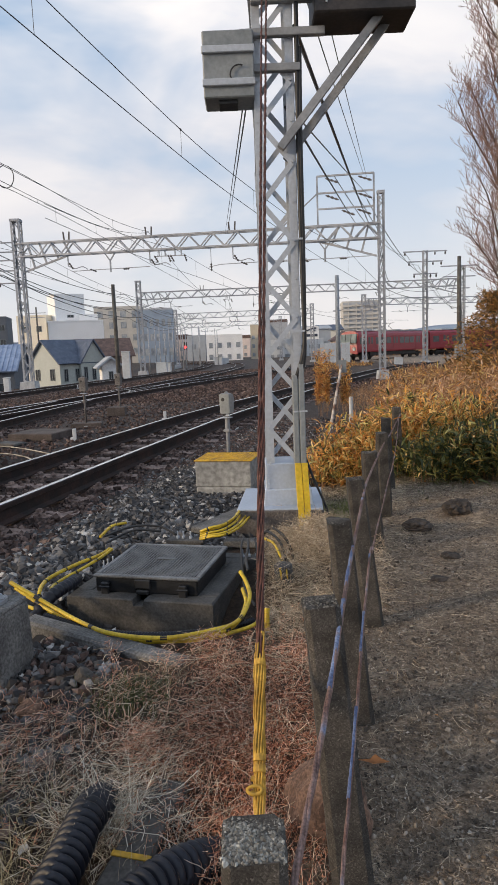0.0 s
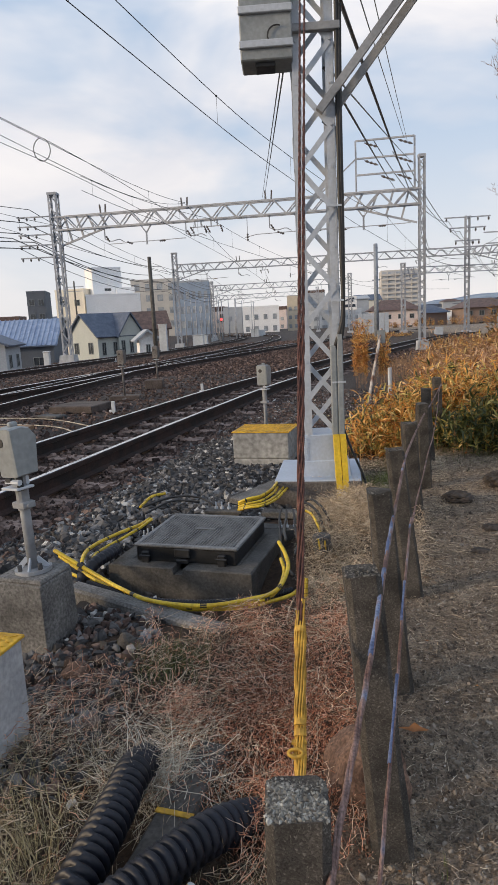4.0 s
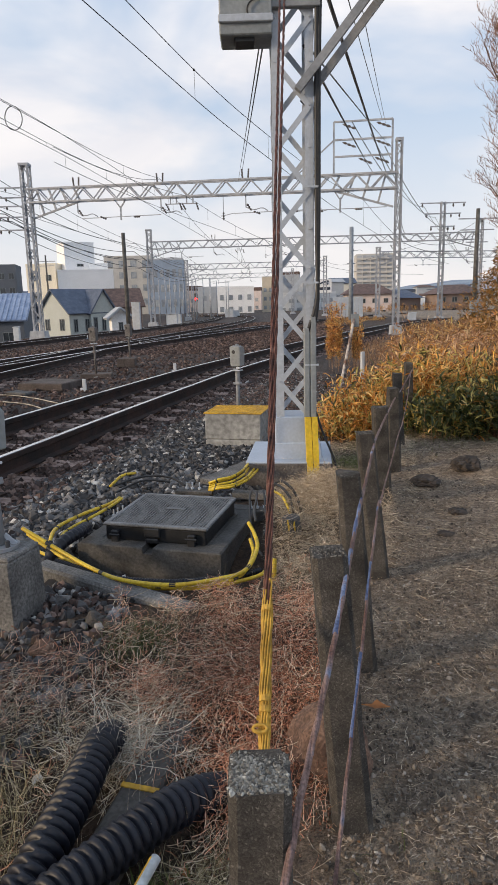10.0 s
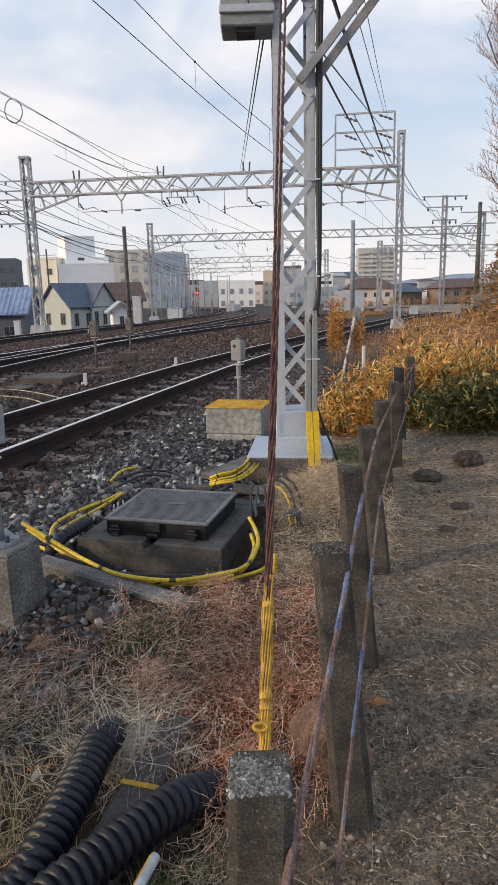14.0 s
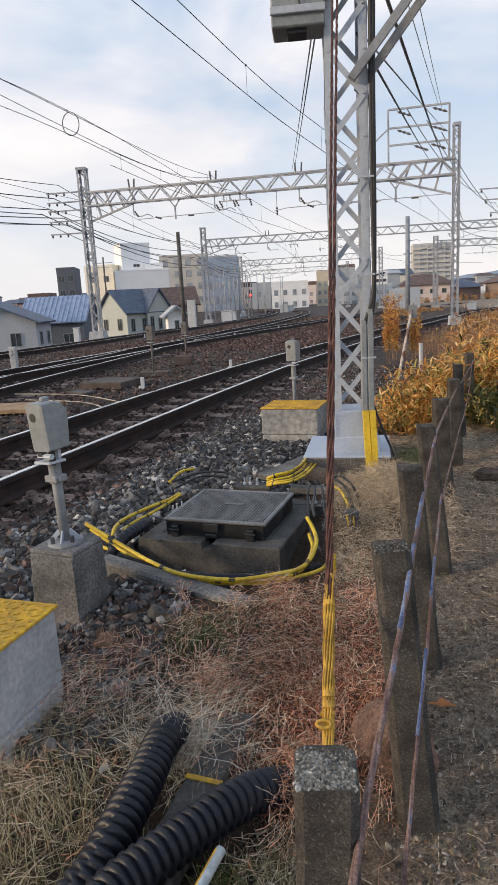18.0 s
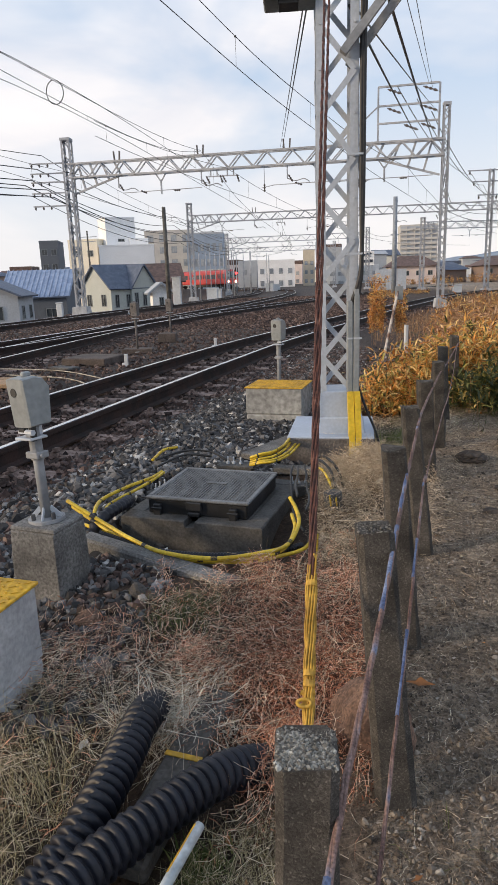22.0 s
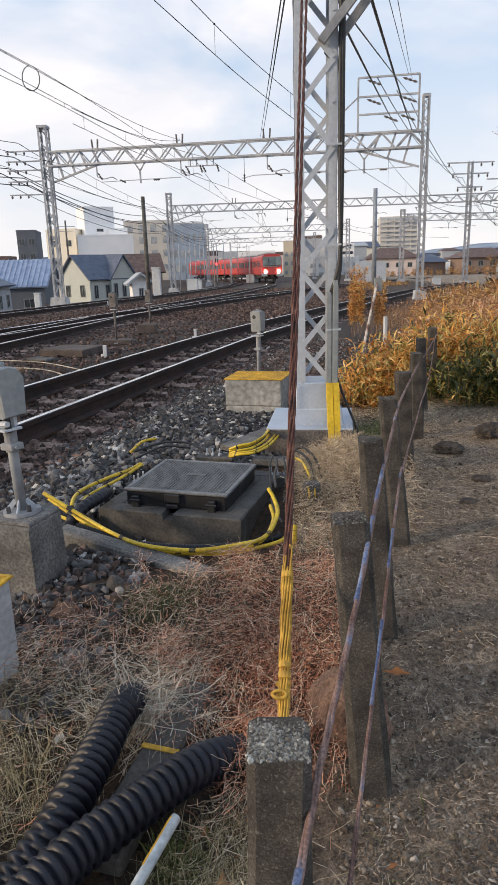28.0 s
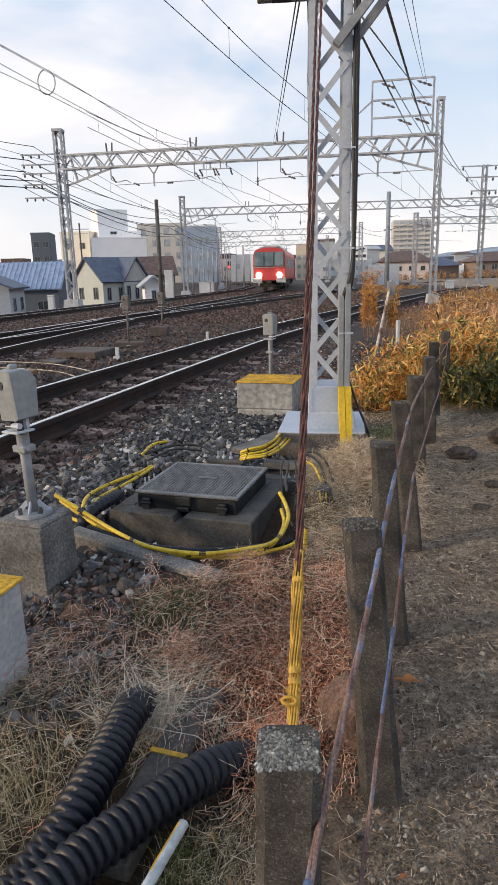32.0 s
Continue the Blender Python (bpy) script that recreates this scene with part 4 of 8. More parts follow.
def fence_wires():
    one = [(-0.02, 0.62, 0.50), (0.026, 0.841, 0.512), (0.059, 0.997, 0.528), (0.096, 1.148, 0.542), (0.145, 1.35, 0.566), (0.190, 1.535, 0.600), (0.254, 1.84, 0.606), (0.321, 2.165, 0.588), (0.378, 2.42, 0.592), (0.481, 2.881, 0.594), (0.517, 3.03, 0.60), (0.71, 3.8, 0.565), (0.95, 4.72, 0.53), (1.162, 5.486, 0.495), (1.396, 6.161, 0.574)]
    two = [(0.03, 0.7, 0.28), (0.111, 1.027, 0.375), (0.141, 1.151, 0.419), (0.182, 1.318, 0.466), (0.212, 1.441, 0.510), (0.263, 1.664, 0.56), (0.413, 2.379, 0.510), (0.433, 2.464, 0.47), (0.551, 2.988, 0.40), (0.714, 3.636, 0.360), (0.842, 4.111, 0.380), (0.948, 4.473, 0.40), (1.12, 5.1, 0.48), (1.267, 5.668, 0.585), (1.40, 6.15, 0.57)]
    for pts, r, m, bits, lab in ((one, 0.0054, "wire_rust", ((0, 6), (16, 24), (25, 34), (45, 47)), "rusty fence cable with remains of a faded blue sheath"), (two, 0.0034, "wire_rust", ((0, 3), (12, 17), (19, 24), (34, 36)), "thin rusty fence cable strung along the posts")):
        t = thing("fence_cable", None, lab, "cable", "fence cables")
        c = spline(pts, 120)
        for k in range(3):
            bm = bmesh.new()
            tube(bm, [Vector(p) + Vector((math.cos(i * 0.9 + k * 2.1) * r * 0.5, 0, math.sin(i * 0.9 + k * 2.1) * r * 0.6)) for i, p in enumerate(c)], r * 0.62, 5)
            part("strand", bm, M[m], t, smooth=True)
        for a, b in bits:
            bm = bmesh.new()
            tube(bm, [Vector(p) + Vector((-0.0016, -0.001, 0.0016)) for p in c[a:b]], [r * (0.88 + 0.16 * math.sin(i * 1.7)) for i in range(a, b)], 7)
            part("sheath", bm, M["wire_blue"], t, "faded blue plastic sheath", True)


fence_wires()


def pit():
    """The cable pit: a concrete frame round a black gridded lid."""
    base = pose(-0.497, 3.886, -0.27, 0, 0, -14.5)
    t = thing("cable_pit", base, "dark damp concrete cable pit frame sunk in ballast", "cable pit")
    W, D, H, w = 0.82, 0.84, 0.205, 0.10
    # front wall with a shallow notch in its top edge
    bm = bmesh.new()
    prof = [(-W / 2, 0), (W / 2, 0), (W / 2, H - 0.008), (W / 2 - 0.008, H), (0.035, H), (0.028, H - 0.034), (-0.024, H - 0.036), (-0.03, H), (-W / 2 + 0.008, H), (-W / 2, H - 0.008)]
    a, b, c = ([bm.verts.new((x, -D / 2 + o, z - k * (z > H - 0.003))) for x, z in prof] for o, k in ((0.0, 0.006), (0.006, 0.0), (w, 0.0)))
    for u, v in ((a, b), (b, c)):
        for k in range(len(prof)):
            bm.faces.new((u[k], u[(k + 1) % len(prof)], v[(k + 1) % len(prof)], v[k]))
    bm.faces.new(a[::-1])
    bm.faces.new(c)
    part("front_wall", bm, M["concrete_dark"], t)
    for nm, c, s in (("back_wall", (0, D / 2 - w / 2, H / 2), (W, w, H)), ("side_wall", (-W / 2 + w / 2, 0, H / 2), (w, D - 2 * w, H)), ("side_wall", (W / 2 - w / 2, 0, H / 2), (w, D - 2 * w, H))):
        bm = bmesh.new()
        box(bm, c, s, bevel=0.006)
        part(nm, bm, M["concrete_dark"], t)
    for x in (-0.28, 0.28):
        bm = bmesh.new()
        box(bm, (x, 0, 0.176), (0.06, D - 2 * w, 0.05))
        part("ledge", bm, M["concrete_dark"], t)
    lid = thing("pit_lid", pose(-0.503, 3.838, -0.062, 0, 0, -13.5), "black plastic pit lid with a fine grid top", "lid")
    w, d = 0.60, 0.585
    bm = bmesh.new()
    box(bm, (0, 0, 0.036), (w - 0.02, d - 0.02, 0.084), bevel=0.008)
    part("tray", bm, M["lid_black"], lid)
    bm = bmesh.new()
    for c, s in (((0, -d / 2 + 0.015, 0.086), (w, 0.03, 0.016)), ((0, d / 2 - 0.015, 0.086), (w, 0.03, 0.016)), ((-w / 2 + 0.015, 0, 0.086), (0.03, d - 0.06, 0.016)), ((w / 2 - 0.015, 0, 0.086), (0.03, d - 0.06, 0.016))):
        box(bm, c, s, bevel=0.005)
    part("rim", bm, M["lid_rim"], lid, "grey rim, paler than the lid")
    bm = bmesh.new()
    nx, ny = 30, 30
    for i in range(nx):
        box(bm, (-w / 2 + 0.03 + (i + 0.5) * (w - 0.06) / nx, 0, 0.084), (0.006, d - 0.06, 0.014))
    for j in range(ny):
        box(bm, (0, -d / 2 + 0.03 + (j + 0.5) * (d - 0.06) / ny, 0.0845), (w - 0.06, 0.008, 0.014))
    tagged(part("grid", bm, M["lid_grid"], lid, "grey grid, paler than the lid"), kind="stuff")
    bm = bmesh.new()
    box(bm, (0, 0, 0.066), (w - 0.05, d - 0.05, 0.012))
    part("grid_base", bm, M["lid_black"], lid)
    bm = bmesh.new()
    box(bm, (0.01, 0.02, 0.0925), (0.12, 0.035, 0.004))
    part("name_plate", bm, M["lid_grid"], lid)
    for x in (-0.225, 0.215):
        bm = bmesh.new()
        box(bm, (x, -d / 2 - 0.005, 0.01), (0.045, 0.03, 0.10), bevel=0.006)
        box(bm, (x, -d / 2 - 0.02, -0.035), (0.055, 0.035, 0.02), bevel=0.004)
        tube(bm, [(x - 0.03, -d / 2 - 0.018, 0.035), (x + 0.03, -d / 2 - 0.018, 0.035)], 0.007, 6)
        part("latch", bm, M["lid_black"], lid, "black latch")
    bm = bmesh.new()
    box(bm, (-0.01, -d / 2 - 0.006, 0.055), (0.09, 0.016, 0.05), bevel=0.005)
    box(bm, (-0.01, -d / 2 - 0.012, 0.012), (0.07, 0.02, 0.025), bevel=0.005)
    part("handle", bm, M["lid_black"], lid, "moulded handle")
    # anchor plates with bolts beside the frame
    for x, y, a in ((-0.0, 4.14, 10), (-0.92, 4.30, 62), (-0.44, 4.5, -10)):
        t = thing("bolt_plate", pose(x, y, float(land(x, y)[0]) + 0.07, 0, 0, a), "steel cable clamp plate with upright bolts", "clamp plate", "cable clamps")
        bm = bmesh.new()
        box(bm, (0, 0, 0), (0.26, 0.10, 0.018), bevel=0.003)
        box(bm, (0, 0, -0.06), (0.22, 0.09, 0.10))
        part("plate", bm, M["concrete_dark"], t)
        for k in (-0.06, -0.02, 0.03):
            bm = bmesh.new()
            tube(bm, [(k, 0, 0), (k, 0, 0.06)], 0.006, 6)
            tube(bm, [(k, 0, 0.012), (k, 0, 0.026)], 0.013, 6)
            part("bolt", bm, M["steel"], t, "bright steel bolt")


pit()


def corrugated(pts, r, pitch=0.034, seam=0.5, seg=30):
    """A corrugated pipe: rounded lobes between narrow grooves, the lobes of its two halves offset along a seam."""
    L = float(np.linalg.norm(np.diff(np.array(pts), axis=0), axis=1).sum())
    n = int(L / pitch * 14)
    c = spline(pts, n)
    T = np.gradient(c, axis=0)
    T /= np.linalg.norm(T, axis=1)[:, None]
    side = np.cross(T, np.array([0, 0, 1.0]))
    side /= np.linalg.norm(side, axis=1)[:, None]
    up = np.cross(side, T)
    a = np.linspace(0, 2 * np.pi, seg, endpoint=False)
    half = np.where((a > seam) & (a < seam + np.pi), 0.5, 0.0)
    ph = np.arange(n)[:, None] / 14.0 + half[None]
    lobe = np.abs(np.sin(np.pi * ph)) ** 0.6
    rr = r * (0.70 + 0.30 * lobe)
    V = c[:, None] + rr[..., None] * (side[:, None] * np.cos(a)[None, :, None] + up[:, None] * np.sin(a)[None, :, None])
    i = np.arange(n * seg).reshape(n, seg)
    j = np.roll(i, -1, 1)
    F = np.stack([i[:-1], j[:-1], j[1:], i[1:]], 2).reshape(-1, 4)
    me = np_mesh("corrugated_pipe", V.reshape(-1, 3), F, M["pipe_black"])
    me.shade_smooth()
    return me


def cables():
    """Yellow and black cables looped round the pit."""
    yel = [
        ([(-1.17, 3.27, 0.13), (-1.06, 3.23, 0.08), (-0.95, 3.19, 0.03), (-0.80, 3.08, 0.0), (-0.62, 2.93, 0.0), (-0.384, 2.865, 0.0), (-0.19, 2.92, 0.0), (-0.07, 3.01, 0.0), (-0.015, 3.2, 0.03), (-0.03, 3.36, 0.05), (-0.06, 3.44, 0.08)], 0.0115),
        ([(-1.13, 3.36, -0.03), (-0.97, 3.23, -0.03), (-0.79, 3.09, -0.04), (-0.63, 2.98, -0.04), (-0.496, 2.926, -0.04), (-0.243, 2.92, -0.04), (-0.10, 2.97, -0.035), (0.008, 3.04, -0.03), (0.06, 3.12, 0.0)], 0.0105),
        ([(-1.16, 3.30, 0.09), (-0.98, 3.21, 0.01), (-0.80, 3.08, -0.02), (-0.62, 2.95, -0.02), (-0.43, 2.89, -0.02), (-0.23, 2.91, -0.02), (-0.09, 2.99, -0.015), (-0.035, 3.18, 0.01), (-0.05, 3.33, 0.03)], 0.010),
        ([(-1.09, 3.38, -0.06), (-1.106, 3.48, 0.0), (-1.124, 3.63, 0.0), (-1.093, 3.762, 0.0), (-1.018, 3.921, 0.0), (-0.93, 4.069, 0.0), (-0.89, 4.2, 0.0)], 0.012),
        ([(-1.05, 3.40, -0.06), (-1.062, 3.50, -0.02), (-1.075, 3.62, -0.02), (-1.045, 3.74, -0.02), (-0.985, 3.87, -0.015), (-0.91, 4.02, 0.0), (-0.875, 4.18, 0.0)], 0.0105),
        ([(-0.97, 4.30, 0.05), (-0.93, 4.48, 0.07), (-0.85, 4.55, 0.07)], 0.011),
        ([(-0.345, 4.5, -0.03), (-0.28, 4.47, 0.0), (-0.19, 4.5, 0.01), (-0.115, 4.64, 0.02), (-0.08, 4.83, 0.02), (-0.06, 4.98, 0.02)], 0.0098),
        ([(-0.345, 4.482, -0.038), (-0.273, 4.441, -0.008), (-0.177, 4.46, 0.002), (-0.095, 4.588, 0.012), (-0.053, 4.767, 0.012), (-0.027, 4.906, 0.012)], 0.0098),
        ([(-0.345, 4.518, -0.018), (-0.283, 4.499, 0.012), (-0.197, 4.54, 0.022), (-0.125, 4.692, 0.032), (-0.093, 4.893, 0.032), (-0.077, 5.054, 0.032)], 0.0098),
        ([(-0.345, 4.466, -0.042), (-0.27, 4.415, -0.012), (-0.17, 4.423, -0.002), (-0.085, 4.542, 0.008), (-0.04, 4.711, 0.008), (-0.01, 4.84, 0.008)], 0.0098),
        ([(-0.345, 4.508, 0.0), (-0.28, 4.483, 0.03), (-0.19, 4.518, 0.04), (-0.115, 4.663, 0.05), (-0.08, 4.858, 0.05), (-0.06, 5.013, 0.05)], 0.0098),
        ([(0.06, 3.03, -0.06), (0.062, 3.05, 0.0), (0.064, 3.06, 0.035)], 0.014),
        ([(0.08, 4.08, 0.06), (0.13, 3.98, 0.06), (0.165, 3.84, 0.02), (0.18, 3.72, -0.03)], 0.009),
    ]
    for p, r in yel:
        bm = bmesh.new()
        tube(bm, spline(p, 60), r * 0.88, 8)
        t = single("yellow_cable", bm, M["cable_yellow"], "thick yellow sheathed cable lying in a loose loop", "cable", "yellow cables", smooth=True)
        c = spline(p, 60)
        for i in range(5, 56, 13):
            bm = bmesh.new()
            tube(bm, c[i:i + 2], r * 0.91, 8)
            part("mark", bm, M["rubber"], t, "black band")
    blk = [
        ([(-0.02, 3.40, 0.10), (-0.03, 3.55, 0.10), (-0.03, 3.75, 0.06), (-0.02, 3.95, 0.05), (-0.02, 4.12, 0.05)], 0.012),
        ([(0.02, 3.30, 0.06), (0.04, 3.5, 0.05), (0.03, 3.8, 0.02), (0.03, 3.98, 0.04), (0.02, 4.14, 0.05)], 0.010),
        ([(0.04, 4.14, 0.05), (0.10, 4.12, 0.09), (0.17, 3.95, 0.07), (0.205, 3.75, -0.03)], 0.012),
        ([(0.06, 4.16, 0.05), (0.13, 4.16, 0.10), (0.21, 4.0, 0.07), (0.25, 3.78, -0.03)], 0.012),
        ([(-0.05, 4.13, 0.05), (-0.06, 3.98, 0.05), (-0.055, 3.75, 0.0), (-0.04, 3.5, -0.04), (0.01, 3.3, -0.05)], 0.010),
        ([(-0.95, 4.30, 0.05), (-0.8, 4.48, 0.06), (-0.62, 4.50, 0.05), (-0.5, 4.45, 0.0)], 0.011),
        ([(-0.93, 4.25, 0.02), (-0.78, 4.42, 0.05), (-0.60, 4.45, 0.03)], 0.011),
    ]
    for p, r in blk:
        bm = bmesh.new()
        tube(bm, spline(p, 40), r * 0.68, 7)
        single("black_cable", bm, M["rubber"], "black rubber cable beside the cable pit", "cable", "black cables", smooth=True)
    tagged(new("ribbed_sleeve", corrugated([(-0.98, 3.16, 0.0), (-0.84, 3.10, -0.02), (-0.66, 3.01, -0.03), (-0.40, 2.96, -0.03), (-0.15, 3.0, -0.03), (0.0, 3.08, -0.03)], 0.016, 0.014, 0.5, 14)), "thin ribbed black sleeve beside the yellow cables", "pipe")
    # a grey sleeve in the ground with two cut yellow ends standing out of it
    t = thing("cable_sleeve", pose(0.178, 3.62, float(land(0.178, 3.62)[0]) - 0.03, 4, -6, 0), "short dark grey ground sleeve with cut yellow cable ends", "pipe")
    bm = bmesh.new()
    tube(bm, [(0, 0, 0), (0, 0, 0.12), (0, 0, 0.125)], [0.05, 0.05, 0.044], 14)
    part("sleeve", bm, M["concrete_dark"], t, smooth=True)
    for x, h in ((-0.015, 0.125), (0.014, 0.115)):
        bm = bmesh.new()
        tube(bm, [(x, -0.04, 0.05), (x, -0.046, 0.09), (x * 1.1, -0.040, h)], 0.006, 7)
        part("cable_end", bm, M["cable_yellow"], t, "cut yellow cable end", True)
    # ribbed black sleeve coiled on the far side of the loop
    bm = bmesh.new()
    c = spline([(-1.06, 3.18, -0.05), (-1.0, 3.3, 0.03), (-0.95, 3.5, 0.03), (-0.98, 3.7, -0.02)], 60)
    tube(bm, c, [0.034 if i % 4 < 2 else 0.027 for i in range(60)], 10)
    single("ribbed_sleeve", bm, M["pipe_black"], "short ribbed black cable sleeve", "pipe", smooth=True)


cables()


def conduits():
    """The two corrugated black pipes in the verge, a slab between them and a grey pipe."""
    a = [(-0.70, 1.04, -0.12), (-0.61, 1.18, -0.06), (-0.535, 1.305, -0.02), (-0.497, 1.375, 0.0), (-0.478, 1.448, 0.015), (-0.460, 1.561, 0.02), (-0.446, 1.68, 0.02), (-0.437, 1.806, 0.01), (-0.43, 1.98, -0.08)]
    b = [(-0.61, 0.99, 0.0), (-0.52, 1.15, 0.03), (-0.453, 1.256, 0.035), (-0.419, 1.311, 0.035), (-0.369, 1.372, 0.035), (-0.299, 1.453, 0.035), (-0.223, 1.543, 0.028), (-0.165, 1.612, 0.005), (-0.11, 1.68, -0.04), (-0.05, 1.76, -0.11)]
    for pts, seam, lab in ((a, 1.5, "thick black corrugated drain pipe vanishing under straw"), (b, -0.85, "thick black corrugated drain pipe running into the weeds")):
        tagged(new("corrugated_pipe", corrugated(pts, 0.0510, 0.0245, seam)), lab, "pipe", "corrugated pipes")
    t = thing("kerb_slab", pose(-0.318, 1.665, -0.05, 3, 0, -15), "grey concrete slab with a worn yellow edge stripe", "slab")
    bm = bmesh.new()
    box(bm, (0, 0, 0), (0.105, 0.60, 0.05), bevel=0.008)
    part("slab", bm, M["slab_grey"], t)
    bm = bmesh.new()
    box(bm, (0, 0.02, 0.0265), (0.103, 0.016, 0.003))
    part("stripe", bm, M["yellow_worn"], t, "worn yellow stripe")
    p = [Vector((-0.35, 1.02, 0.02)), Vector((-0.277, 1.242, 0.035)), Vector((-0.224, 1.399, 0.042))]
    t = thing("pvc_pipe", None, "slim pale grey plastic pipe with a yellow stripe", "pipe")
    bm = bmesh.new()
    tube(bm, p, 0.0112, 14)
    part("tube", bm, M["pvc"], t, smooth=True)
    bm = bmesh.new()
    tube(bm, [p[1].lerp(p[2], u) + Vector((-0.0062, 0.0, 0.0062)) for u in (0.25, 0.6, 0.97)], 0.0042, 6)
    part("stripe", bm, M["yellow_worn"], t, "dull yellow stripe")


conduits()


def marker_head(t, w, d, h, z):
    """A grey signal head on a post: rounded box, hood, lens, clamp."""
    bm = bmesh.new()
    prof = [(-d * 0.37, 0), (d * 0.40, 0.02 * h), (d / 2, 0.78 * h), (d * 0.30, 0.95 * h), (0, h), (-d * 0.45, 0.97 * h)]
    rows = []
    for x in (-w / 2, -w / 2 + 0.012, w / 2 - 0.012, w / 2):
        k = 0.94 if abs(x) > w / 2 - 0.006 else 1.0
        rows.append([bm.verts.new((x, y * k, z + h / 2 + (v - h / 2) * k)) for y, v in prof])
    for a, b in zip(rows, rows[1:]):
        for i in range(len(prof)):
            bm.faces.new((a[i], a[(i + 1) % len(prof)], b[(i + 1) % len(prof)], b[i]))
    bm.faces.new(rows[0])
    bm.faces.new(rows[-1][::-1])
    hd = part("head", bm, M["box_grey"], t, "grey enamelled casing")
    bm = bmesh.new()
    tube(bm, [(-w * 0.12, -d * 0.43 - 0.002, z + h * 0.70), (-w * 0.12, -d * 0.43 + 0.02, z + h * 0.70)], w * 0.17, 16)
    part("lens", bm, M["lid_black"], hd, "round dark lens")
    bm = bmesh.new()
    box(bm, (0, 0, z + h + 0.006), (w * 0.26, d * 0.28, 0.022), bevel=0.006)
    part("cap", bm, M["box_grey"], hd)
    bm = bmesh.new()
    box(bm, (0, 0, z - 0.02), (w * 0.45, d * 0.45, 0.05), bevel=0.008)
    tube(bm, [(-0.03, -d * 0.3, z - 0.02), (0.05, -d * 0.3, z - 0.02)], 0.012, 7)
    part("clamp", bm, M["steel"], t, "galvanised clamp")
    bm = bmesh.new()
    box(bm, (w * 0.30, -d * 0.20, z - 0.022), (w * 0.16, d * 0.2, 0.07), bevel=0.004)
    box(bm, (-w * 0.10, -d * 0.30, z - 0.016), (w * 0.36, d * 0.16, 0.026), bevel=0.003)
    part("cable_gland", bm, M["lid_black"], t, "dark cable gland")
    bm = bmesh.new()
    box(bm, (0, -d * 0.12, z - 0.046), (w * 0.95, d * 0.62, 0.010), bevel=0.002)
    part("tray", bm, M["steel"], t)


def signal_post(m, label, h, hw, hd, hh, dull=False):
    t = thing("marker_signal", m, label, "signal post", "low marker signals")
    bm = bmesh.new()
    tube(bm, [(0, 0, 0), (0, 0, h)], 0.021, 12)
    part("pole", bm, M["strut_grey"], t, smooth=True)
    bm = bmesh.new()
    tube(bm, [(0, 0, 0.0), (0, 0, 0.014)], 0.075, 18)
    part("flange", bm, M["strut_grey"], t)
    for a in range(4):
        c, s = math.cos(a * math.pi / 2 + 0.6), math.sin(a * math.pi / 2 + 0.6)
        bm = bmesh.new()
        bar(bm, (c * 0.02, s * 0.02, 0.055), (c * 0.062, s * 0.062, 0.012), 0.005, 0.02)
        part("gusset", bm, M["steel"], t)
        bm = bmesh.new()
        c, s = math.cos(a * math.pi / 2 + 1.4), math.sin(a * math.pi / 2 + 1.4)
        tube(bm, [(c * 0.058, s * 0.058, 0.01), (c * 0.058, s * 0.058, 0.04)], 0.009, 6)
        part("bolt", bm, M["wire_dark"], t)
    bm = bmesh.new()
    z = h * 0.70
    box(bm, (0, 0, z), (0.075, 0.06, 0.028), bevel=0.004)
    tube(bm, [(0, 0, z - 0.02), (0, 0, h)], 0.026, 12)
    tube(bm, [(-0.05, -0.012, z), (0.05, -0.012, z)], 0.008, 6)
    part("collar", bm, M["strut_grey"], t, "bolted pipe collar")
    marker_head(t, hw, hd, hh, h)
    if dull:
        for o in t.children_recursive:
            if o.name.split(".")[0] in ("head", "pole", "cap", "clamp", "collar"):
                o.data.materials[0] = M["box_dull"]
    return t


def plated_block(m, w, d, h, label, plate_label, mat="concrete_pale"):
    t = thing("plated_block", m, label, "concrete block", "blocks with yellow plates")
    bm = bmesh.new()
    box(bm, (0, 0, h / 2 + 0.06), (w, d, h - 0.12), bevel=0.008)
    box(bm, (0, 0, 0.005), (w * 0.99, d * 1.0, 0.225), bevel=0.01)
    part("block", bm, M[mat], t)
    bm = bmesh.new()
    box(bm, (0, 0, h + 0.006), (w * 1.03, d * 1.03, 0.010), bevel=0.002)
    pl = part("plate", bm, M["yellow_worn"], t, plate_label)
    bm = bmesh.new()
    n, k = int(w / 0.032), int(d / 0.032)
    for i in range(n):
        for j in range(k):
            a = 0.7 if (i + j) % 2 else -0.7
            x, y = (i + 0.5) / n * w - w / 2, (j + 0.5) / k * d - d / 2
            c, s = math.cos(a) * 0.011, math.sin(a) * 0.011
            bar(bm, (x - c, y - s, h + 0.012), (x + c, y + s, h + 0.012), 0.006, 0.004)
    tagged(part("tread_pattern", bm, M["yellow_worn"], pl), kind="stuff")
    return t


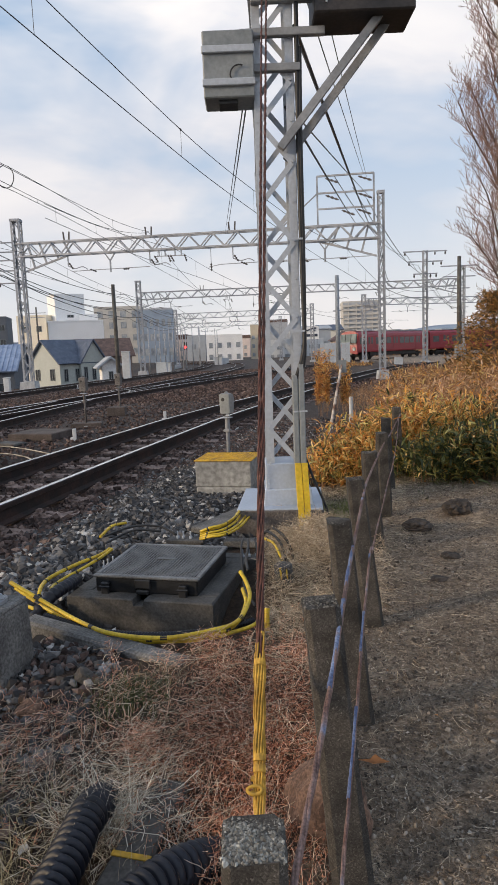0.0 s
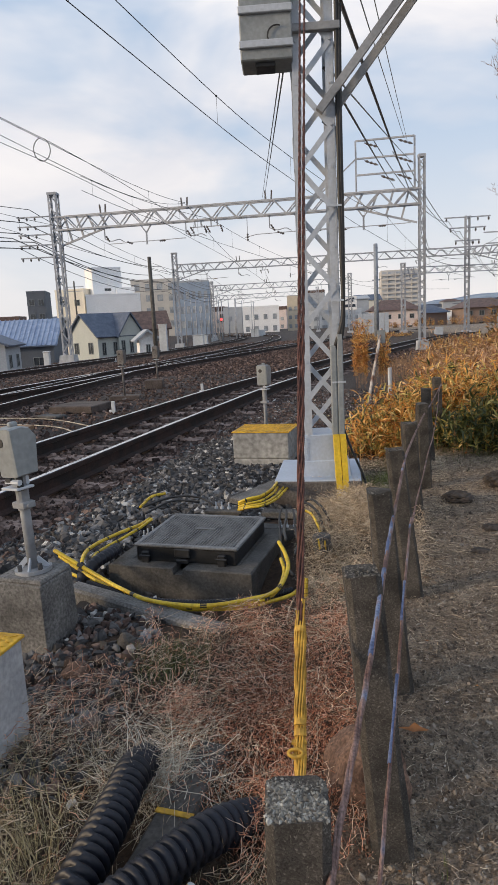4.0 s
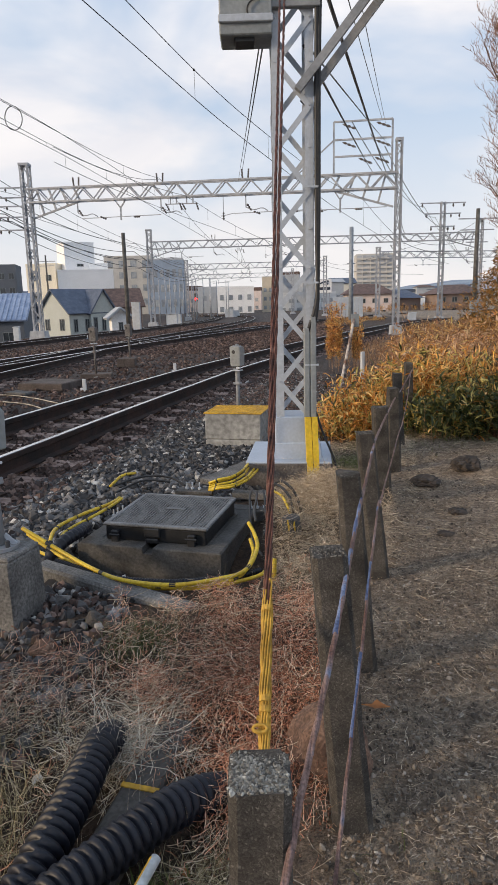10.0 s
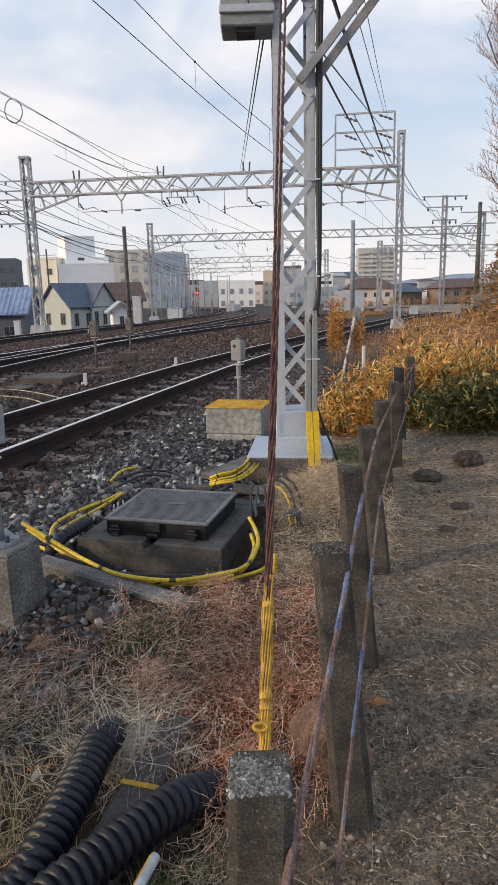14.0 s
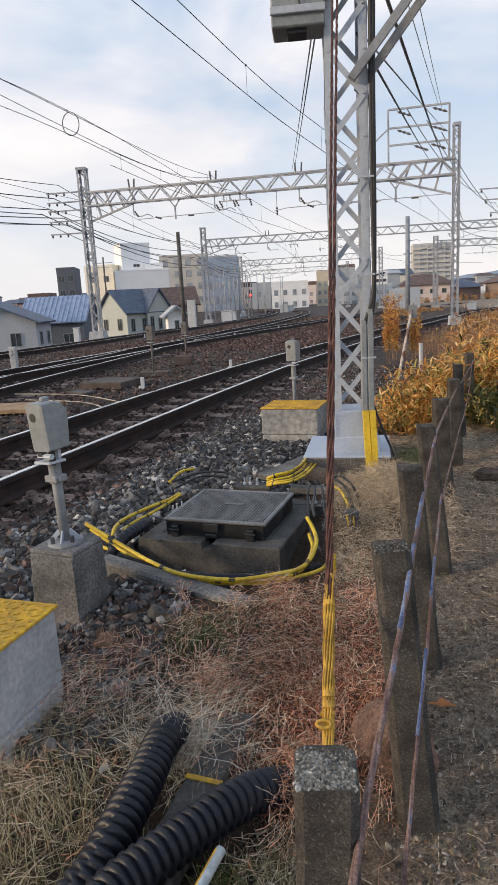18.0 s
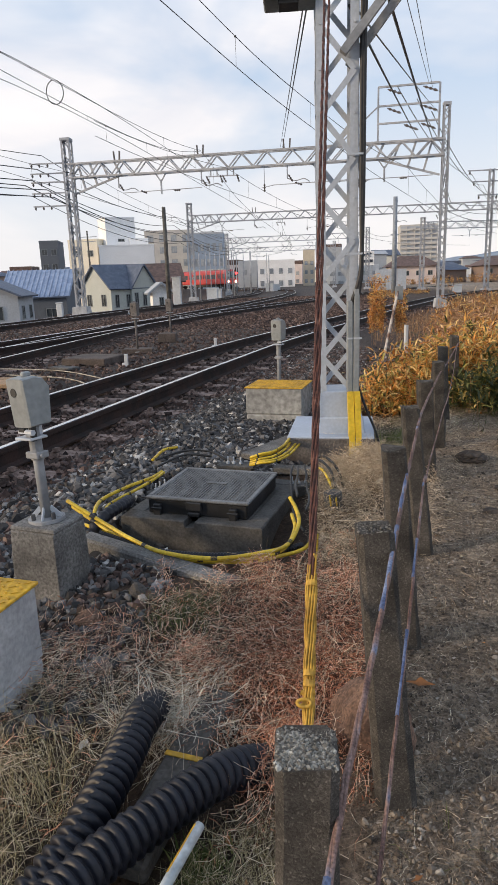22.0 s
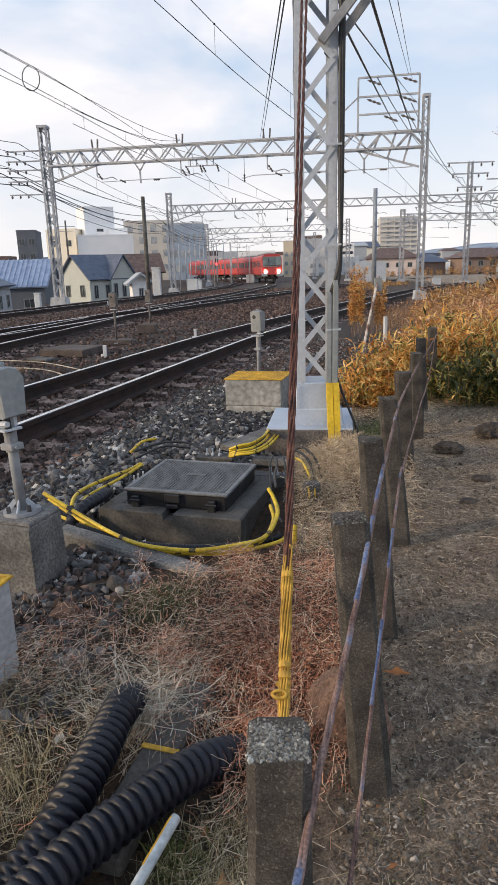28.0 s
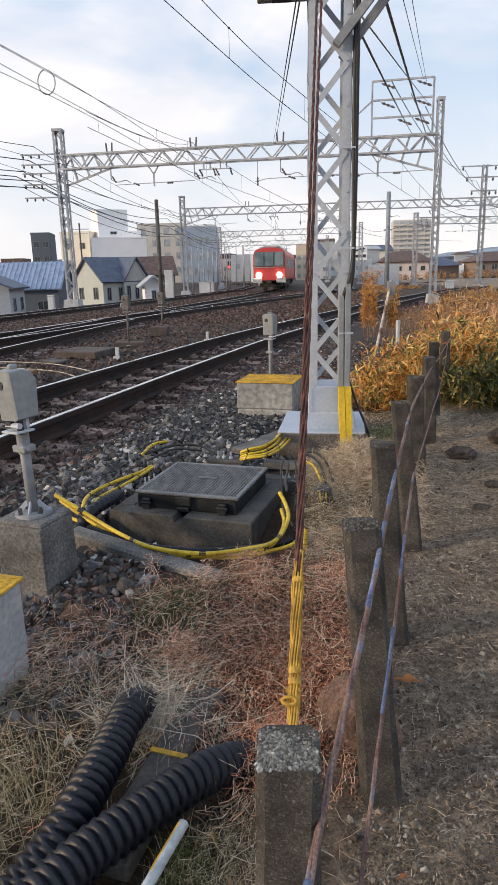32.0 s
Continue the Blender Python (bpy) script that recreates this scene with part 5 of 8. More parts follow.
def trackside_boxes():
    t = thing("signal_plinth", pose(-1.052, 2.727, -0.12, 0, 0, -16), "square weathered concrete plinth under a marker signal", "plinth")
    bm = bmesh.new()
    box(bm, (0, 0, 0.17), (0.240, 0.226, 0.34), taper=0.92, bevel=0.008)
    part("block", bm, M["concrete"], t)
    bm = bmesh.new()
    box(bm, (0, 0, 0.349), (0.220, 0.206, 0.018), taper=0.96, bevel=0.004)
    part("cap_slab", bm, M["concrete"], t, "mortar cap")
    signal_post(pose(-1.052, 2.727, 0.236, 0, -3, -30), "grey low marker signal on a galvanised pole", 0.40, 0.105, 0.135, 0.20)
    plated_block(pose(-1.123, 1.946, -0.10, 0, 0, -12), 0.52, 0.36, 0.37, "pale concrete block beside the ballast with a yellow plate", "yellow chequered tread plate")
    plated_block(pose(-0.20, 6.36, -0.16, 0, 0, -12), 0.53, 0.46, 0.36, "concrete block behind the lattice mast with a yellow plate", "faded yellow tread plate", "concrete_stained")
    signal_post(pose(-0.23, 7.35, -0.10, 0, 0, -24), "small grey marker signal standing beside the track", 0.63, 0.118, 0.14, 0.22)
    t = thing("cable_trough", pose(-0.66, 2.925, -0.065, 0, 4, -26), "long grey concrete trough cover lying below the cables", "trough cover")
    bm = bmesh.new()
    box(bm, (0, 0, 0), (0.86, 0.09, 0.11), bevel=0.012)
    part("beam", bm, M["concrete"], t)
    for x, y, w, d, a in ((-0.20, 5.10, 0.17, 0.66, -32), (0.02, 4.50, 0.42, 0.09, -8)):
        bm = bmesh.new()
        box(bm, (0, 0, 0), (w, d, 0.05), bevel=0.008)
        ob = single("trough_slab", bm, M["concrete"], "flat grey concrete trough slab in the gravel", "slab", "trough slabs")
        ob.matrix_basis = pose(x, y, float(land(x, y)[0]) + 0.035, 0, 0, a)
    bm = bmesh.new()
    bmesh.ops.create_icosphere(bm, subdivisions=4, radius=1)
    for v in bm.verts:
        k = 1 + 0.22 * noise.noise(v.co * 1.3) + 0.10 * noise.noise(v.co * 4) + 0.04 * noise.noise(v.co * 11)
        v.co = Vector((v.co.x * 0.112 * k, v.co.y * 0.12 * k, v.co.z * 0.155 * k))
    ob = single("boulder", bm, M["boulder"], "rounded rust-brown boulder at the fence foot", "boulder", smooth=True)
    ob.matrix_basis = pose(0.188, 1.77, -0.01, 0, 0, 20)


trackside_boxes()


def red_stones():
    """A few large rust-red stones lying by the plated block."""
    for i, (x, y, r) in enumerate(((-0.80, 2.40, 0.052), (-0.86, 2.16, 0.034), (-0.76, 2.22, 0.030), (-0.66, 2.62, 0.045), (-0.58, 2.58, 0.034))):
        bm = bmesh.new()
        bmesh.ops.create_icosphere(bm, subdivisions=3, radius=1)
        for v in bm.verts:
            k = 1 + 0.35 * noise.noise(v.co * 1.1 + Vector((i * 5.0, 2, 0))) + 0.10 * noise.noise(v.co * 4)
            v.co = Vector((round(v.co.x * k * 3.2) / 3.2 * 0.4 + v.co.x * k * 0.6, v.co.y * k * 0.8, max(-0.6, v.co.z * k * 0.6))) * r
        ob = single("stone", bm, M["boulder" if i < 3 else "slab_grey"], "rust-red broken stone among the weeds" if i < 3 else "large dark stone below the trough", "stone", "large stones")
        ob.matrix_basis = pose(x, y, float(land(x, y)[0]) + r * 0.45, 8, -6, i * 50)


red_stones()


def clods():
    """Dark lumps of turned-up earth on the path."""
    for i, (x, y, a, b, c) in enumerate(((1.44, 4.64, 0.10, 0.085, 0.065), (1.07, 4.30, 0.085, 0.07, 0.04), (1.9, 4.4, 0.08, 0.07, 0.03), (1.11, 3.75, 0.05, 0.045, 0.02), (0.95, 3.42, 0.04, 0.035, 0.015))):
        bm = bmesh.new()
        bmesh.ops.create_icosphere(bm, subdivisions=4, radius=1)
        for v in bm.verts:
            k = 1 + 0.25 * noise.noise(v.co * 1.6 + Vector((i * 7.0, 0, 0))) + 0.16 * noise.noise(v.co * 5) + 0.08 * noise.noise(v.co * 13)
            v.co = Vector((v.co.x * a * k, v.co.y * b * k, v.co.z * c * k))
        ob = single("earth_clod", bm, M["clod"], "dark lump of turned-up earth on the path", "earth", "earth clods")
        ob.matrix_basis = pose(x, y, float(land(x, y)[0]) + c * 0.25)


clods()


# ---- masts, portals and wires ----
def lattice(parent, x0, x1, y0, y1, z0, z1, leg, lace, step_z, mat, name="lacing", faces="fbsd", split=True):
    """Four legs and a zigzag of laces on each face."""
    for x in (x0, x1):
        for y in (y0, y1):
            bm = bmesh.new()
            sx, sy = (1 if x == x0 else -1), (1 if y == y0 else -1)
            box(bm, (x + sx * leg / 2, y, (z0 + z1) / 2), (leg, leg * 0.14, z1 - z0))
            box(bm, (x, y + sy * leg / 2, (z0 + z1) / 2), (leg * 0.14, leg * 0.98, z1 - z0))
            part("leg", bm, mat, parent)
    n = max(2, round((z1 - z0) / step_z))
    h = (z1 - z0) / n
    a = leg * 0.45
    for f in faces:
        bm = bmesh.new()
        for i in range(n):
            if split:
                bm = bmesh.new()
            lo, hi = z0 + i * h, z0 + (i + 1) * h
            u, v = (0, 1) if (i + (f in "bd")) % 2 else (1, 0)
            if f in "fb":
                y = (y0 - lace * 0.12 * (1 + i % 2) if f == "f" else y1 + lace * 0.12 * (1 + i % 2))
                X = (x0 + a, x1 - a)
                bar(bm, (X[u], y, lo), (X[v], y, hi), lace * 0.14, lace, up=(1, 0, 0))
            else:
                x = (x0 - lace * 0.12 * (1 + i % 2) if f == "s" else x1 + lace * 0.12 * (1 + i % 2))
                Y = (y0 + a, y1 - a)
                bar(bm, (x, Y[u], lo), (x, Y[v], hi), lace * 0.14, lace, up=(0, 1, 0))
            if split:
                part("lace", bm, mat, parent)
        if not split:
            tagged(part(name, bm, mat, parent), kind="stuff")


def near_mast():
    t = thing("lattice_mast", None, "tall pale grey steel lattice mast on a concrete footing", "mast")
    x0, x1, y0, y1 = 0.135, 0.405, 4.95, 5.24
    lattice(t, x0, x1, y0, y1, 0.36, 7.2, 0.054, 0.036, 0.262, M["steel"])
    for i in range(26):
        for x in (0.158, 0.382):
            bm = bmesh.new()
            z = 0.37 + i * 6.84 / 26
            tube(bm, [(x, 4.945, z), (x, 4.934, z)], 0.008, 6)
            part("bolt_head", bm, M["steel"], t)
    bm = bmesh.new()
    box(bm, (0.27, 5.095, 0.20), (0.30, 0.32, 0.34), bevel=0.006)
    part("casing", bm, M["mast_paint"], t, "pale blue-grey painted steel casing")
    for i in range(8):
        bm = bmesh.new()
        tube(bm, [(0.142, 4.925, 0.13 + i * 0.03), (0.142, 4.938, 0.13 + i * 0.03)], 0.006, 6)
        part("rivet", bm, M["mast_paint"], t)
    bm = bmesh.new()
    box(bm, (0.280, 5.11, 0.115), (0.37, 0.40, 0.13), bevel=0.008, taper=0.93)
    part("footing_cap", bm, M["mast_paint"], t, "painted steel skirt round the foot of the casing")
    bm = bmesh.new()
    box(bm, (0.240, 5.17, -0.075), (0.63, 0.74, 0.26), Matrix.Rotation(radians(-5), 3, "Z"), bevel=0.012)
    part("footing", bm, M["concrete_footing"], t, "stained concrete footing")
    bm = bmesh.new()
    box(bm, (0.240, 5.17, 0.055), (0.62, 0.73, 0.012), Matrix.Rotation(radians(-5), 3, "Z"), bevel=0.003)
    part("footing_paint", bm, M["mast_paint"], t, "painted footing top")
    # two cable ducts up the front leg, yellow below
    for x in (0.352, 0.398):
        bm = bmesh.new()
        box(bm, (x, 4.915, 0.69), (0.042, 0.04, 0.64 if x < 0.37 else 0.80), bevel=0.006)
        part("duct", bm, M["box_grey"], t, "pale grey cable duct")
        bm = bmesh.new()
        bar(bm, (x + 0.002, 4.885, 0.375), (x + 0.014, 4.745, -0.19), 0.042, 0.04)
        part("duct_guard", bm, M["yellow"], t, "bright yellow duct guard")
    for z in (0.75, 1.32, 1.95):
        bm = bmesh.new()
        box(bm, (0.385, 4.90, z), (0.10, 0.012, 0.012))
        part("strap", bm, M["steel"], t)
    # brackets near the top
    for z, xa, xb in ((3.29, 0.05, 0.62), (3.07, 0.05, 0.45), (3.5, 0.13, 0.55)):
        bm = bmesh.new()
        box(bm, ((xa + xb) / 2, 4.925, z), (xb - xa, 0.05, 0.05), bevel=0.004)
        part("bracket", bm, M["strut_grey"], t)
    for dx, y in ((0, 4.90), (0.045, 5.02)):
        bm = bmesh.new()
        bar(bm, (0.30 + dx, y, 2.55 - dx), (1.20 + dx * 0.6, y, 3.62 - dx), 0.05, 0.06, up=(0, 1, 0))
        part("strut", bm, M["strut_grey"], t, "diagonal grey strut")
    bm = bmesh.new()
    box(bm, (0.72, 4.93, 3.66), (1.25, 0.07, 0.08), bevel=0.005)
    part("arm", bm, M["strut_grey"], t, "horizontal support arm")
    c = thing("indicator_housing", None, "dark brown indicator housing carried by the mast's arm", "indicator")
    bm = bmesh.new()
    box(bm, (0.87, 4.96, 3.775), (0.66, 0.34, 0.86), bevel=0.01)
    part("housing", bm, M["panel_dark"], c)
    for x in (0.62, 0.98):
        bm = bmesh.new()
        box(bm, (x, 4.785, 3.45), (0.012, 0.008, 0.10))
        part("light_slot", bm, M["steel"], c)
    b = thing("equipment_box", None, "grey steel equipment box bolted to the mast", "equipment box")
    bm = bmesh.new()
    box(bm, (-0.03, 4.99, 3.085), (0.34, 0.26, 0.42), bevel=0.008)
    part("case", bm, M["box_grey"], b)
    for z in (3.17, 2.965):
        bm = bmesh.new()
        box(bm, (-0.03, 4.85, z), (0.35, 0.03, 0.045), bevel=0.004)
        part("rail", bm, M["steel"], b, "pale mounting rail")
    bm = bmesh.new()
    tube(bm, [(0.04 - 0.06 * math.sin(a), 4.845, 3.01 + 0.06 * math.cos(a) * (1 if a < 1.2 else 0.8)) for a in np.linspace(-0.4, 2.0, 12)], 0.005, 6)
    part("wire_loop", bm, M["rubber"], b)
    bm = bmesh.new()
    box(bm, (-0.04, 4.97, 2.862), (0.13, 0.14, 0.03), bevel=0.004)
    part("gland", bm, M["lid_black"], b)
    # black cables down the leg
    for k, (xa, za) in enumerate(((0.425, 3.6), (0.44, 3.2))):
        bm = bmesh.new()
        tube(bm, spline([(xa + 0.01, 4.93, za), (xa, 4.92, 2.6), (0.425 + 0.012 * k, 4.915, 1.8), (0.43, 4.91, 1.3), (0.415 + 0.01 * k, 4.91, 1.15), (0.36 + 0.035 * k, 4.91, 0.98)], 40), 0.015, 8)
        part("cable", bm, M["rubber"], t, "black cable strapped to the leg", True)
    bm = bmesh.new()
    tube(bm, spline([(0.42, 5.0, 0.40), (0.47, 4.98, 0.25), (0.55, 4.95, 0.05), (0.57, 4.93, -0.03)], 20), 0.009, 6)
    part("earth_cable", bm, M["rubber"], t, smooth=True)


near_mast()


def truss(parent, a, b, h, d, n, mat, r=0.05):
    """A beam of four chords with zigzag webs from a to b; h high, d deep."""
    a, b = Vector(a), Vector(b)
    t = (b - a).normalized()
    s = Vector((-t.y, t.x, 0)).normalized() * d / 2
    up = Vector((0, 0, h))
    for o in (s, -s):
        for z in (Vector(), up):
            bm = bmesh.new()
            bar(bm, a + o + z, b + o + z, r * 1.5)
            part("chord", bm, mat, parent)
        for i in range(n):
            p, q = a.lerp(b, i / n), a.lerp(b, (i + 1) / n)
            m = p.lerp(q, 0.5)
            bm = bmesh.new()
            bar(bm, p + o, m + o + up, r)
            bar(bm, m + o + up, q + o, r)
            part("web", bm, mat, parent)


def knee(parent, foot, tip, mat):
    bm = bmesh.new()
    bar(bm, foot, tip, 0.08)
    part("knee_brace", bm, mat, parent)


def ribbed(bm, c, e, r=0.05):
    """A string of three insulator sheds about c along e."""
    tube(bm, [c - e, c - e * 0.62, c - e * 0.58, c - e * 0.3, c - e * 0.04, c + e * 0.04, c + e * 0.3, c + e * 0.58, c + e * 0.62, c + e], [r * 0.3, r, r, r * 0.35, r, r, r * 0.35, r, r, r * 0.3], 7)


def portal(a, b, ztop, zbeam, h, base_z, w, label, drops=(), n=14, extra=0.0, tilt=0.0, slim=1.0):
    """A catenary portal: two lattice masts and a truss beam with its hangers."""
    t = thing("catenary_portal", None, label, "catenary portal", "catenary portals")
    mat = M["steel_far"]
    w0 = w
    for (x, y), top, w in ((a, ztop, w0), (b, ztop + extra, w0 * slim)):
        m = new("mast")
        m.parent = t
        lattice(m, x - w / 2, x + w / 2, y - w / 2, y + w / 2, base_z, top, w * 0.2, w * 0.13, w * 1.15, mat, split=base_z > -0.65)
        bm = bmesh.new()
        box(bm, (x, y, top + 0.04), (w * 1.1, w * 1.1, 0.12))
        part("cap", bm, mat, m)
        bm = bmesh.new()
        box(bm, (x, y, base_z + 0.1), (w * 1.9, w * 1.9, 0.55), taper=0.85)
        part("footing", bm, M["concrete_pale"], m)
    w = w0
    A, B = Vector((*a, zbeam)), Vector((*b, zbeam + tilt))
    truss(t, A, B, h, w * 0.8, n, mat)
    d = (B - A).normalized()
    for p, s in ((A, 1), (B, -1)):
        for k in range(4):
            u, v = k / 4, (k + 1) / 4
            knee(t, p + d * s * (0.2 + 2.6 * u) - Vector((0, 0, 0.75 * (1 - u))), p + d * s * (0.2 + 2.6 * v) - Vector((0, 0, 0.75 * (1 - v))), mat)
            knee(t, p + d * s * (0.2 + 2.6 * v) - Vector((0, 0, 0.75 * (1 - v))), p + d * s * (0.2 + 2.6 * (u + v) / 2) + Vector((0, 0, h)), mat)
    for i, u in enumerate(drops):
        p = A.lerp(B, u)
        up = Vector((0, 0, 1))
        kind = i % 4
        bm = bmesh.new()
        if kind == 0:
            q = p - up * 0.8
            bar(bm, p + d * 0.28, q + d * 0.03 + up * 0.45, 0.05)
            bar(bm, p - d * 0.28, q - d * 0.03 + up * 0.45, 0.05)
            bar(bm, q + up * 0.5, q - up * 0.12, 0.07)
            bar(bm, q - d * 2.0, q + d * 2.0 + up * 0.06, 0.032)
        elif kind == 1:
            q = p - up * 0.55
            bar(bm, p, q, 0.05)
            tube(bm, spline([q, q + d * 0.35 - up * 0.12, q + d * 0.75 - up * 0.05, q + d * 1.0 - up * 0.18], 10), 0.022, 5)
        elif kind == 2:
            q = p - up * 0.30
            bar(bm, p - d * 0.15, q - d * 0.15, 0.05)
            bar(bm, p + d * 0.15, q + d * 0.15, 0.05)
            bar(bm, q - d * 0.35, q + d * 0.35, 0.04)
        else:
            q = p - up * 0.9
            bar(bm, p, q, 0.028)
            bar(bm, q - d * 0.12, q + d * 0.45 + up * 0.1, 0.03)
        part("cantilever", bm, mat, t, "bent registration arm")
        for k, e in (((-0.9, d * 0.16 - up * 0.06), (0.8, d * 0.16)), ((0.15, d * 0.10 - up * 0.15),), ((-0.3, d * 0.09 - up * 0.16), (0.35, d * 0.05 - up * 0.17)), ((0.0, up * 0.18),))[kind]:
            bm = bmesh.new()
            ribbed(bm, q + d * k - up * (0.12 if kind == 2 else 0), e)
            part("insulator", bm, M["insulator"], t, "dark ribbed insulator")
        if i % 4 == 1:
            bm = bmesh.new()
            for e in (-0.12, 0.12):
                bar(bm, p + d * e + Vector((0, 0, h)), p + d * e * 1.3 + Vector((0, 0, h + 0.45)), 0.06)
            part("horn", bm, M["insulator"], t, "upright insulator pair")
    return t


portal((-11.1, 33.4), (6.05, 29.6), 7.95, 6.25, 0.62, -0.25, 0.44, "wide grey steel lattice portal spanning the tracks", (0.275, 0.15, 0.425, 0.56, 0.70, 0.39, 0.47, 0.80, 0.86, 0.62), 15, -0.2, -0.38, 0.62)


def feeder_frame():
    t = thing("feeder_frame", None, "light steel frame carrying feeder wires above the portal", "feeder frame")
    a, b, z0, z1 = Vector((3.37, 30.2, 0.02)), Vector((5.775, 29.7, -0.03)), 6.5, 8.66
    for p in (a, b):
        bm = bmesh.new()
        bar(bm, p + Vector((0, 0, z0)), p + Vector((0, 0, z1)), 0.07)
        part("upright", bm, M["steel_far"], t)
    for z in (8.66, 7.94, 7.27):
        bm = bmesh.new()
        bar(bm, a + Vector((0, 0, z)), b + Vector((0, 0, z)), 0.07)
        part("crossbar", bm, M["steel_far"], t)
        for k in ((0.22, 0.80) if z > 7.5 else (0.5, 0.78)):
            c = a.lerp(b, k) + Vector((0, 0, z - 0.16))
            bm = bmesh.new()
            e = Vector((0.24, -0.3, -0.17))
            ribbed(bm, c + e * 0.4, e, 0.055)
            part("insulator", bm, M["insulator"], t, "strain insulator")
    bm = bmesh.new()
    bar(bm, a + Vector((-1.6, 0.3, 6.6)), a + Vector((0, 0, 7.94)), 0.05)
    part("stay", bm, M["steel_far"], t)


feeder_frame()
portal((-9.8, 61.5), (19.5, 60.0), 7.9, 6.3, 0.62, -0.6, 0.48, "second lattice portal across all the tracks", (0.1, 0.2, 0.28, 0.36, 0.45, 0.62, 0.75), 24)
portal((-9.8, 92.0), (9.0, 90.5), 7.2, 6.0, 0.7, -0.7, 0.5, "distant lattice portal over the curve", (0.2, 0.4, 0.6, 0.8), 14)
portal((-12.5, 118.0), (6.0, 117.0), 7.0, 5.8, 0.7, -0.7, 0.5, "far lattice portal over the curve", (0.3, 0.6), 12)
portal((13.5, 76.0), (40.0, 82.0), 7.0, 5.9, 0.7, -0.7, 0.5, "distant portal over the branch line", (0.2, 0.4, 0.6, 0.8), 18)


def line_mast(x, y, zt, w, label, arms=()):
    t = thing("lattice_pole", None, label, "pole", "lattice poles")
    lattice(t, x - w / 2, x + w / 2, y - w / 2, y + w / 2, -0.7, zt, w * 0.2, w * 0.14, w * 1.3, M["steel_far"])
    for z, a in arms:
        bm = bmesh.new()
        bar(bm, (x - a, y, z), (x + a, y, z), 0.1)
        part("crossarm", bm, M["steel_far"], t)
        for k in (-0.92, 0.92, 0.45):
            bm = bmesh.new()
            tube(bm, [(x + a * k, y, z - 0.05), (x + a * k, y, z - 0.2), (x + a * k, y, z - 0.34)], [0.04, 0.09, 0.04], 6)
            part("insulator", bm, M["insulator"], t)
    bm = bmesh.new()
    box(bm, (x, y, -0.55), (w * 2.2, w * 2.0, 0.5), taper=0.8)
    part("footing", bm, M["concrete_pale"], t)


line_mast(16.6, 61.5, 9.7, 0.42, "lattice feeder pole with three crossarms", ((9.6, 2.0), (8.7, 1.6), (7.6, 1.1)))


def round_pole(x, y, zt, r, mat, label, arms=(), box_z=None):
    t = thing("pole", None, label, "pole", "line poles")
    bm = bmesh.new()
    tube(bm, [(x, y, -0.8), (x, y, zt)], [r, r * 0.8], 10)
    part("shaft", bm, M[mat], t, smooth=True)
    for z, a in arms:
        bm = bmesh.new()
        bar(bm, (x - a, y, z), (x + a, y, z), 0.09)
        part("crossarm", bm, M["steel_far"], t)
    if box_z is not None:
        bm = bmesh.new()
        box(bm, (x, y - r - 0.2, box_z), (0.9, 0.4, 1.0), bevel=0.03)
        part("cabinet", bm, M["box_grey"], t)
    return t


round_pole(-8.85, 45.0, 6.0, 0.15, "wood_pole", "dark weathered pole beside the grey house")
round_pole(8.0, 58.0, 7.4, 0.22, "pole_blue", "blue-grey tubular catenary pole", ((4.4, 0.35),))
round_pole(12.9, 64.0, 6.0, 0.16, "wood_pole", "slim grey pole behind the portal")
round_pole(18.6, 58.0, 8.6, 0.2, "wood_pole", "grey pole with crossarms and a cabinet", ((7.8, 1.6), (6.9, 1.4), (5.9, 0.9), (4.9, 0.7)), 0.6)
round_pole(34.0, 105.0, 7.4, 0.2, "wood_pole", "distant concrete utility pole", ((6.8, 1.2), (6.0, 1.0)))
round_pole(18.0, 130.0, 7.5, 0.16, "wood_pole", "distant grey utility pole with crossarm", ((6.8, 1.0),))
round_pole(-29.0, 92.0, 8.4, 0.13, "wood_pole", "utility pole before the white building", ((7.6, 1.3), (7.0, 1.1)))
for i, (x, y, h) in enumerate(((-10.4, 70, 4.6), (-9.5, 72, 5.2), (-9.4, 84, 5.5), (-8.0, 86, 5.2), (-7.0, 96, 5.8), (-6.3, 88, 5.0), (-4.5, 100, 5.2), (2.8, 110, 5.2), (-7.6, 78, 4.8), (-11.4, 82, 5.4), (-10.6, 90, 6.0), (-9.9, 99, 6.2), (-8.6, 104, 6.0), (-7.9, 110, 6.4), (-6.6, 106, 5.6), (-12.0, 96, 5.6), (-5.4, 112, 6.0))):
    round_pole(x, y, h * 0.88, 0.065, "steel_far", "slim pale steel post by the line", ())


def wire(pts, r, mat, label, sag=0.0, n=24):
    """A hanging wire through points, with sag on each span."""
    out = []
    for a, b in zip(pts, pts[1:]):
        a, b = Vector(a), Vector(b)
        for i in range(n):
            u = i / n
            out.append(a.lerp(b, u) - Vector((0, 0, 4 * sag * u * (1 - u))))
    out.append(Vector(pts[-1]))
    bm = bmesh.new()
    tube(bm, out, r, 5)
    return single("overhead_wire", bm, M[mat], label, "wire", "overhead wires")


